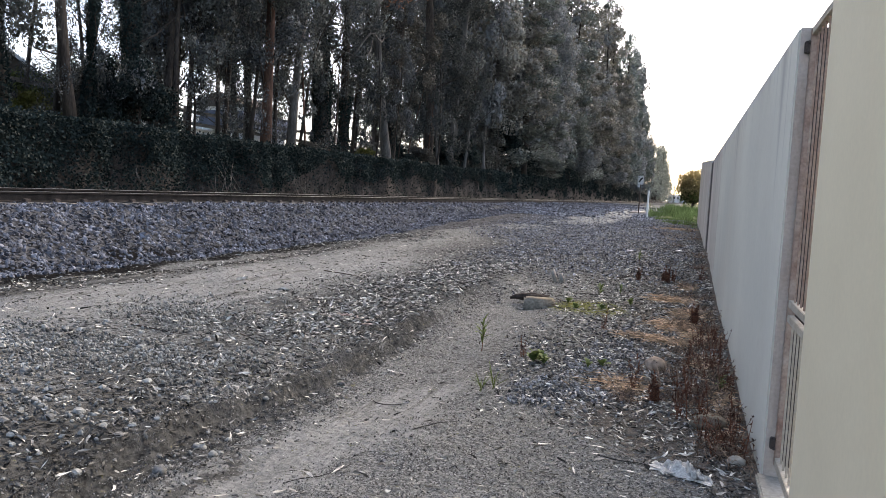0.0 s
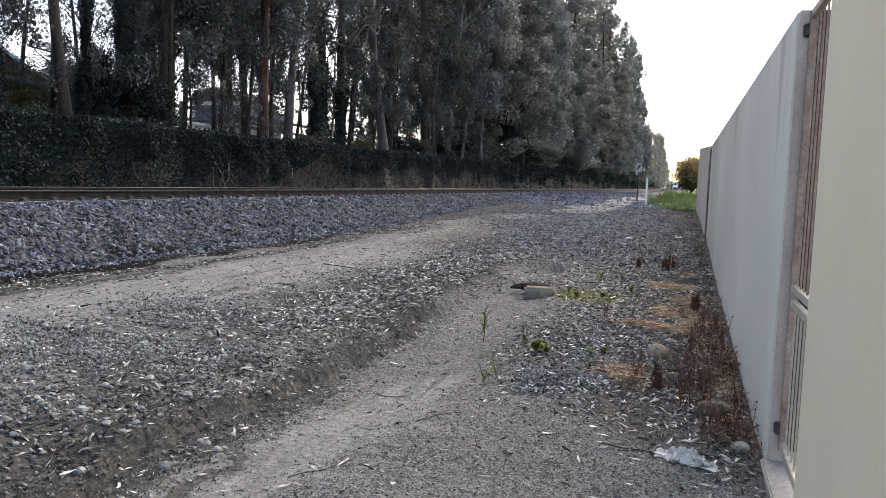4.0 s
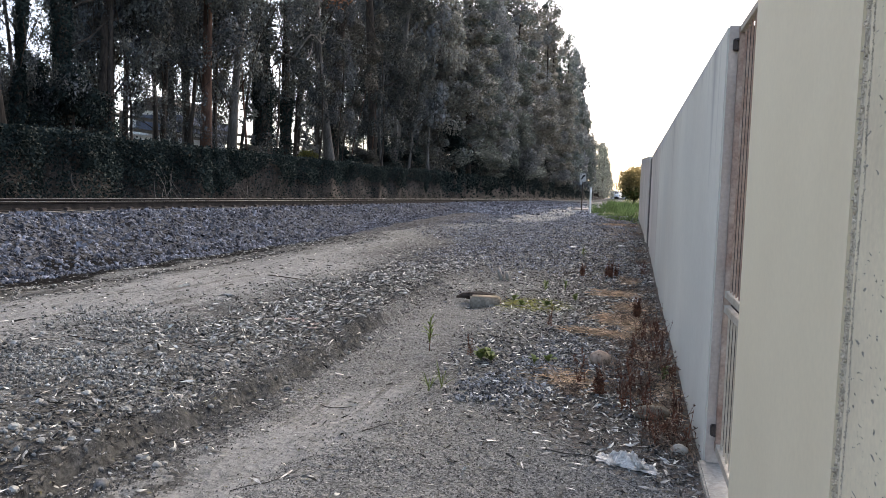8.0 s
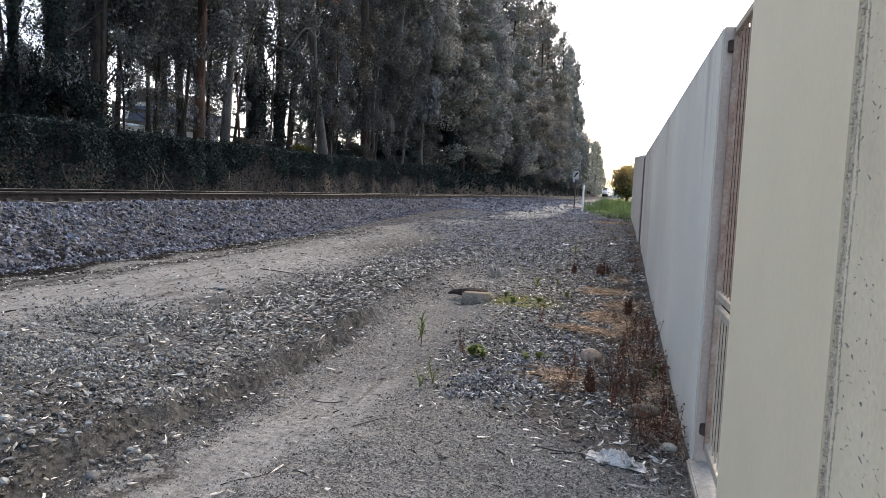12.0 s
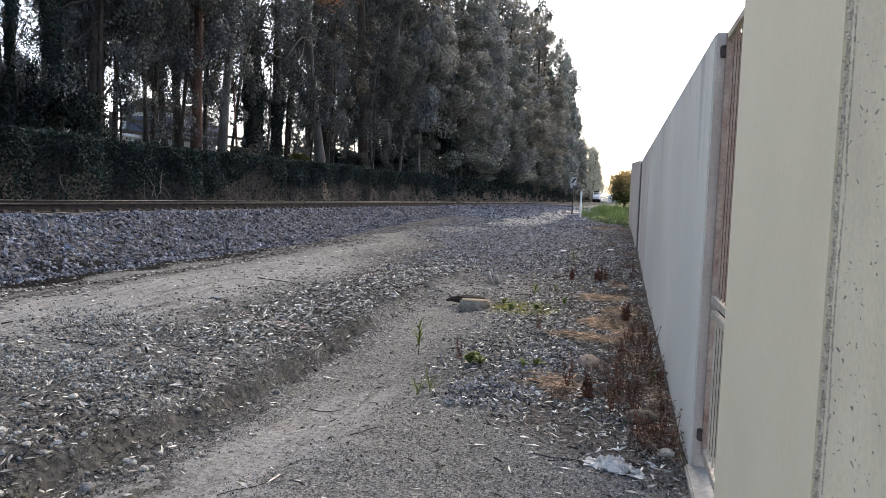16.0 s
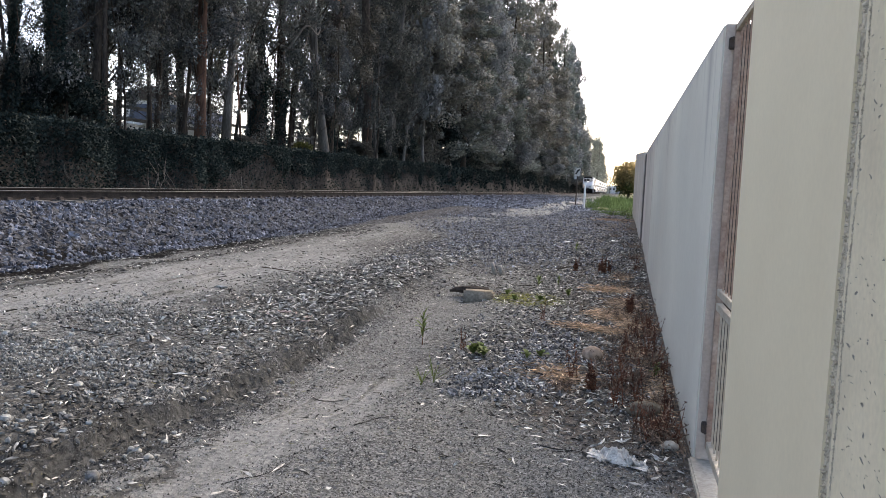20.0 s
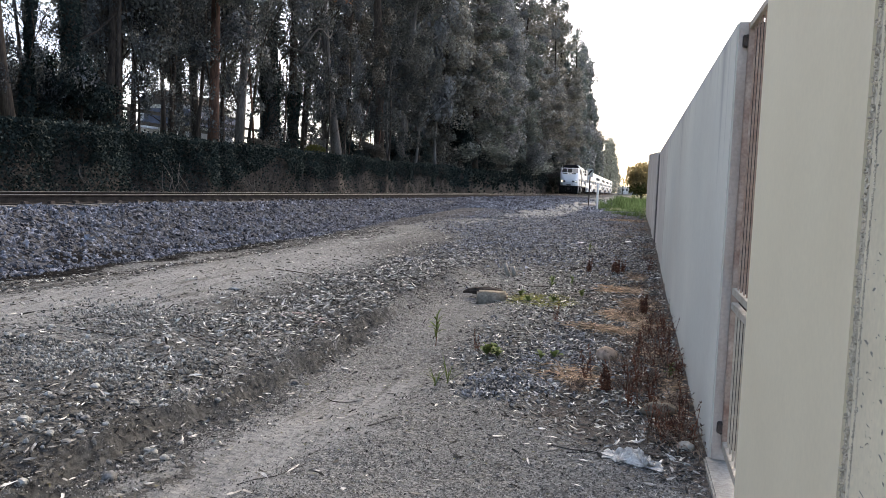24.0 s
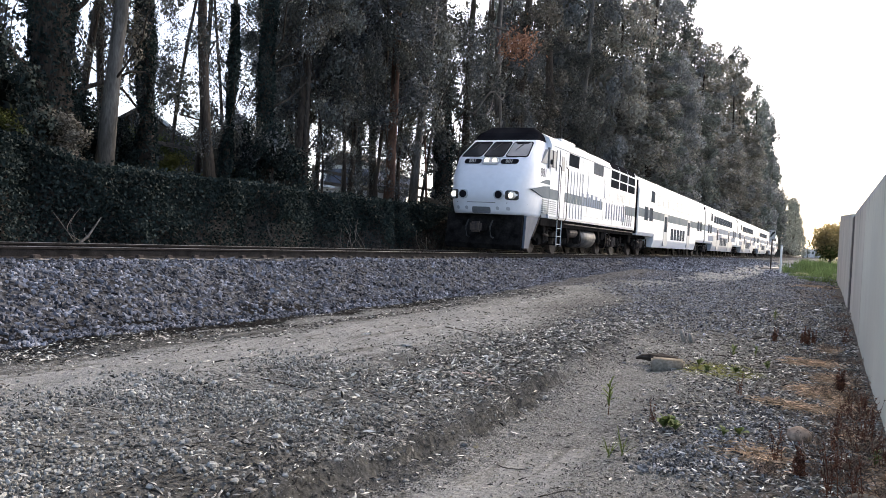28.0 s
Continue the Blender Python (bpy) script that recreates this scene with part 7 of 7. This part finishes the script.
def green_weed(x, y, h, count, leaf, label, seed):
    w = tagged(new("green_weed"), label, "weed", "green weeds")
    w.matrix_world = pose(x, y, ground_z(x, y) - 0.005, 0, 0, seed * 50)
    part("stem", tube([(0, 0, -0.02), (0.01, 0, h * 0.5), (0.0, 0.012, h)], [0.005, 0.004, 0.002], 6), WEEDDEAD if h > 0.15 else WEEDGREEN, w)
    r = random.Random(seed)
    for k in range(count):
        ob = new("leaf", leaf)
        ob.parent = w
        u = 0.3 + 0.7 * k / count
        sc = r.uniform(0.6, 1.1) * (1.1 - 0.3 * u) * (1.45 if h < 0.09 else 1.3 if h > 0.25 else 1.0)
        ob.matrix_local = pose(0, 0, h * u, r.uniform(-25, 20), r.uniform(-15, 15), k * 137.5) @ Matrix.Diagonal((sc, sc, sc, 1))


def build_green_weeds():
    green_weed(-1.74, 7.25, 0.27, 16, LEAF_LONG, "young green seedling with long leaves in the sand", 1)
    for k, (x, y, h, n) in enumerate(((-1.18, 6.84, 0.08, 20), (-1.08, 6.78, 0.07, 14), (-1.13, 6.92, 0.06, 12), (-0.71, 6.86, 0.05, 6), (-0.6, 6.95, 0.04, 5), (-1.37, 5.75, 0.03, 16), (-1.05, 11.2, 0.14, 12), (-0.8, 11.6, 0.12, 10), (-0.75, 15.2, 0.22, 14), (-0.6, 10.6, 0.08, 8), (-1.2, 9.8, 0.04, 9), (-0.9, 9.9, 0.04, 9), (-1.35, 10.2, 0.05, 8), (0.36, 6.66, 0.14, 12), (-1.3, 5.85, 0.03, 14))):
        green_weed(x, y, h, n, LEAF_ROUND if k not in (5, 6, 7, 8, 14) else LEAF_THIN if k in (5, 14) else LEAF_LONG, "small green weed growing in the gravel", 20 + k)


build_green_weeds()


def dead_weed_mesh(seed, height_m, stems, wide, bend=0.4, leaves=16, material=WEEDDEAD):
    """Dry stems as tubes, and their seed heads and curled leaves."""
    r = random.Random(seed)
    tubes, heads = [], []
    for k in range(stems):
        a, lean, b = r.uniform(0, math.tau), r.uniform(0.0, bend), r.uniform(-bend, bend)
        h = height_m * r.uniform(0.45, 1.0)
        x0, y0 = r.gauss(0, wide * 0.4), r.gauss(0, wide * 0.4)
        at = lambda u: (x0 + (math.cos(a) * lean * u + math.cos(a + 1.5) * b * u * u) * h, y0 + (math.sin(a) * lean * u + math.sin(a + 1.5) * b * u * u) * h, h * (u - 0.45 * lean * u * u))
        tubes.append([at(u) for u in (0, 0.35, 0.7, 1)])
        for m in range(leaves):
            u = r.uniform(0.05, 1.0)
            p = at(u)
            w = 0.02 * (1.25 - u)
            heads.append((p[0] + r.gauss(0, w), p[1] + r.gauss(0, w), p[2]))
    bm = bmesh.new()
    for q in tubes:
        tube(q, [0.0035, 0.003, 0.0025, 0.0015], 5, bm)
    me = bpy.data.meshes.new("stems")
    bm.to_mesh(me)
    bm.free()
    me.materials.append(material)
    p = np.array(heads)
    n = len(p)
    v, f = strew(CURL, p, rng0.uniform(0.6, 1.3, (n, 1)) * np.array([[0.042, 0.009, 0.025]]), turns_random(n))
    m2 = raw_mesh("dry_leaves", v, f)
    m2.materials.append(material)
    return me, m2


def build_dead_weeds():
    kinds = [dead_weed_mesh(1, 0.36, 9, 0.07, 0.12, 46), dead_weed_mesh(2, 0.38, 8, 0.16, 0.4, 14), dead_weed_mesh(3, 0.24, 26, 0.26, 1.1, 12, TANGLE), dead_weed_mesh(4, 0.42, 6, 0.06, 0.3, 14), dead_weed_mesh(5, 0.42, 10, 0.2, 0.5, 12), dead_weed_mesh(6, 0.22, 30, 0.3, 1.3, 7, TANGLE)]
    spots = ((-0.13, 6.15, 0), (-0.02, 6.3, 2), (0.12, 6.95, 1), (0.28, 7.1, 1), (0.36, 5.9, 2), (0.33, 5.35, 1), (0.4, 5.5, 3), (0.2, 5.9, 3), (0.16, 7.9, 2), (0.35, 8.3, 2), (0.17, 9.6, 0), (0.19, 9.75, 0), (0.25, 8.9, 3), (-0.2, 13.15, 0), (-0.65, 13.2, 0), (-0.11, 13.2, 0), (-0.26, 13.3, 0))
    spots += ((0.1, 11.8, 2), (-1.53, 9.95, 2), (-0.35, 6.1, 2), (0.3, 10.9, 2), (0.05, 5.8, 3), (-0.3, 6.45, 3), (0.1, 7.3, 3), (-0.75, 8.6, 3), (-1.3, 7.0, 3), (0.4, 4.95, 2), (0.3, 5.2, 2), (0.2, 6.6, 2), (0.38, 7.0, 2), (0.22, 8.2, 1), (0.34, 9.2, 2), (0.12, 6.2, 2), (0.42, 6.7, 1))
    spots += ((0.24, 5.3, 4), (0.16, 6.5, 5), (0.12, 7.4, 5), (0.06, 8.1, 5), (0.3, 8.4, 5), (0.1, 9.4, 5), (0.3, 10.2, 5), (0.34, 11.8, 5), (0.1, 12.6, 5), (0.36, 13.6, 4), (0.3, 15.2, 5), (0.34, 17.0, 5), (-0.1, 19.5, 5), (0.3, 22.0, 5), (0.2, 25.0, 4), (-0.4, 28.5, 5), (0.3, 29.5, 4), (0.38, 4.98, 5), (-0.05, 6.9, 5), (0.3, 7.6, 4), (0.36, 7.25, 1), (0.28, 5.15, 4), (0.34, 5.05, 1), (0.1, 6.35, 1), (0.36, 8.6, 1))
    r = random.Random(9)
    for x, y, k in spots:
        words = ("upright reddish-brown dead weed spire in the gravel", "dry reddish-brown dead weed beside the wall", "low grey-brown tangle of dead weed stems", "thin bare dead weed stems with curled leaves", "bushy clump of red-brown dead weeds along the wall", "sprawling tan-brown mat of dead weed stems")[k]
        w = tagged(new("dead_weed"), words, "weed", "dead weeds")
        sc = r.uniform(0.5, 1.0) * (0.55 if (x, y) == (-1.53, 9.95) else 1)
        w.matrix_world = pose(x, y, ground_z(x, y) - 0.01, 0, 0, r.uniform(0, 360))
        w.scale = (sc, sc, sc)
        for name, me in zip(("dry_stem", "dry_leaves"), kinds[k]):
            ob = tagged(new(name, me), kind="stuff")
            ob.parent = w
    # straw mats
    for k, (x, y, rx, ry, n) in enumerate(((-0.08, 11.45, 0.28, 0.26, 700), (-0.02, 9.4, 0.26, 0.28, 700), (-0.16, 8.5, 0.36, 0.18, 520), (-0.4, 6.5, 0.24, 0.26, 240), (0.3, 5.7, 0.12, 0.4, 120), (0.25, 7.4, 0.15, 0.5, 160), (-0.2, 26.5, 0.5, 0.7, 400), (0.1, 12.6, 0.15, 0.3, 130), (0.12, 10.3, 0.2, 0.4, 420), (0.2, 8.9, 0.16, 0.5, 300), (0.38, 6.4, 0.08, 0.4, 150))):
        n = int(n * 1.25)
        px, py = x + rng0.normal(0, rx * 0.55, n), y + rng0.normal(0, ry * 0.55, n)
        px = np.minimum(px, WALL_X - 0.03)
        p = np.stack([px, py, height(px, py) + rng0.uniform(0.004, 0.03, n)], 1)
        v, f = strew(CURL, p, rng0.uniform(0.6, 1.4, (n, 1)) * np.array([[0.15, 0.0042, 0.03]]), turns_random(n, 16))
        ob = mesh_ob("straw", raw_mesh("straw", v, f), STRAW, label="orange dry straw matted on the ground", kind="stuff")
        tagged(ob, category="straw")


build_dead_weeds()

motions()
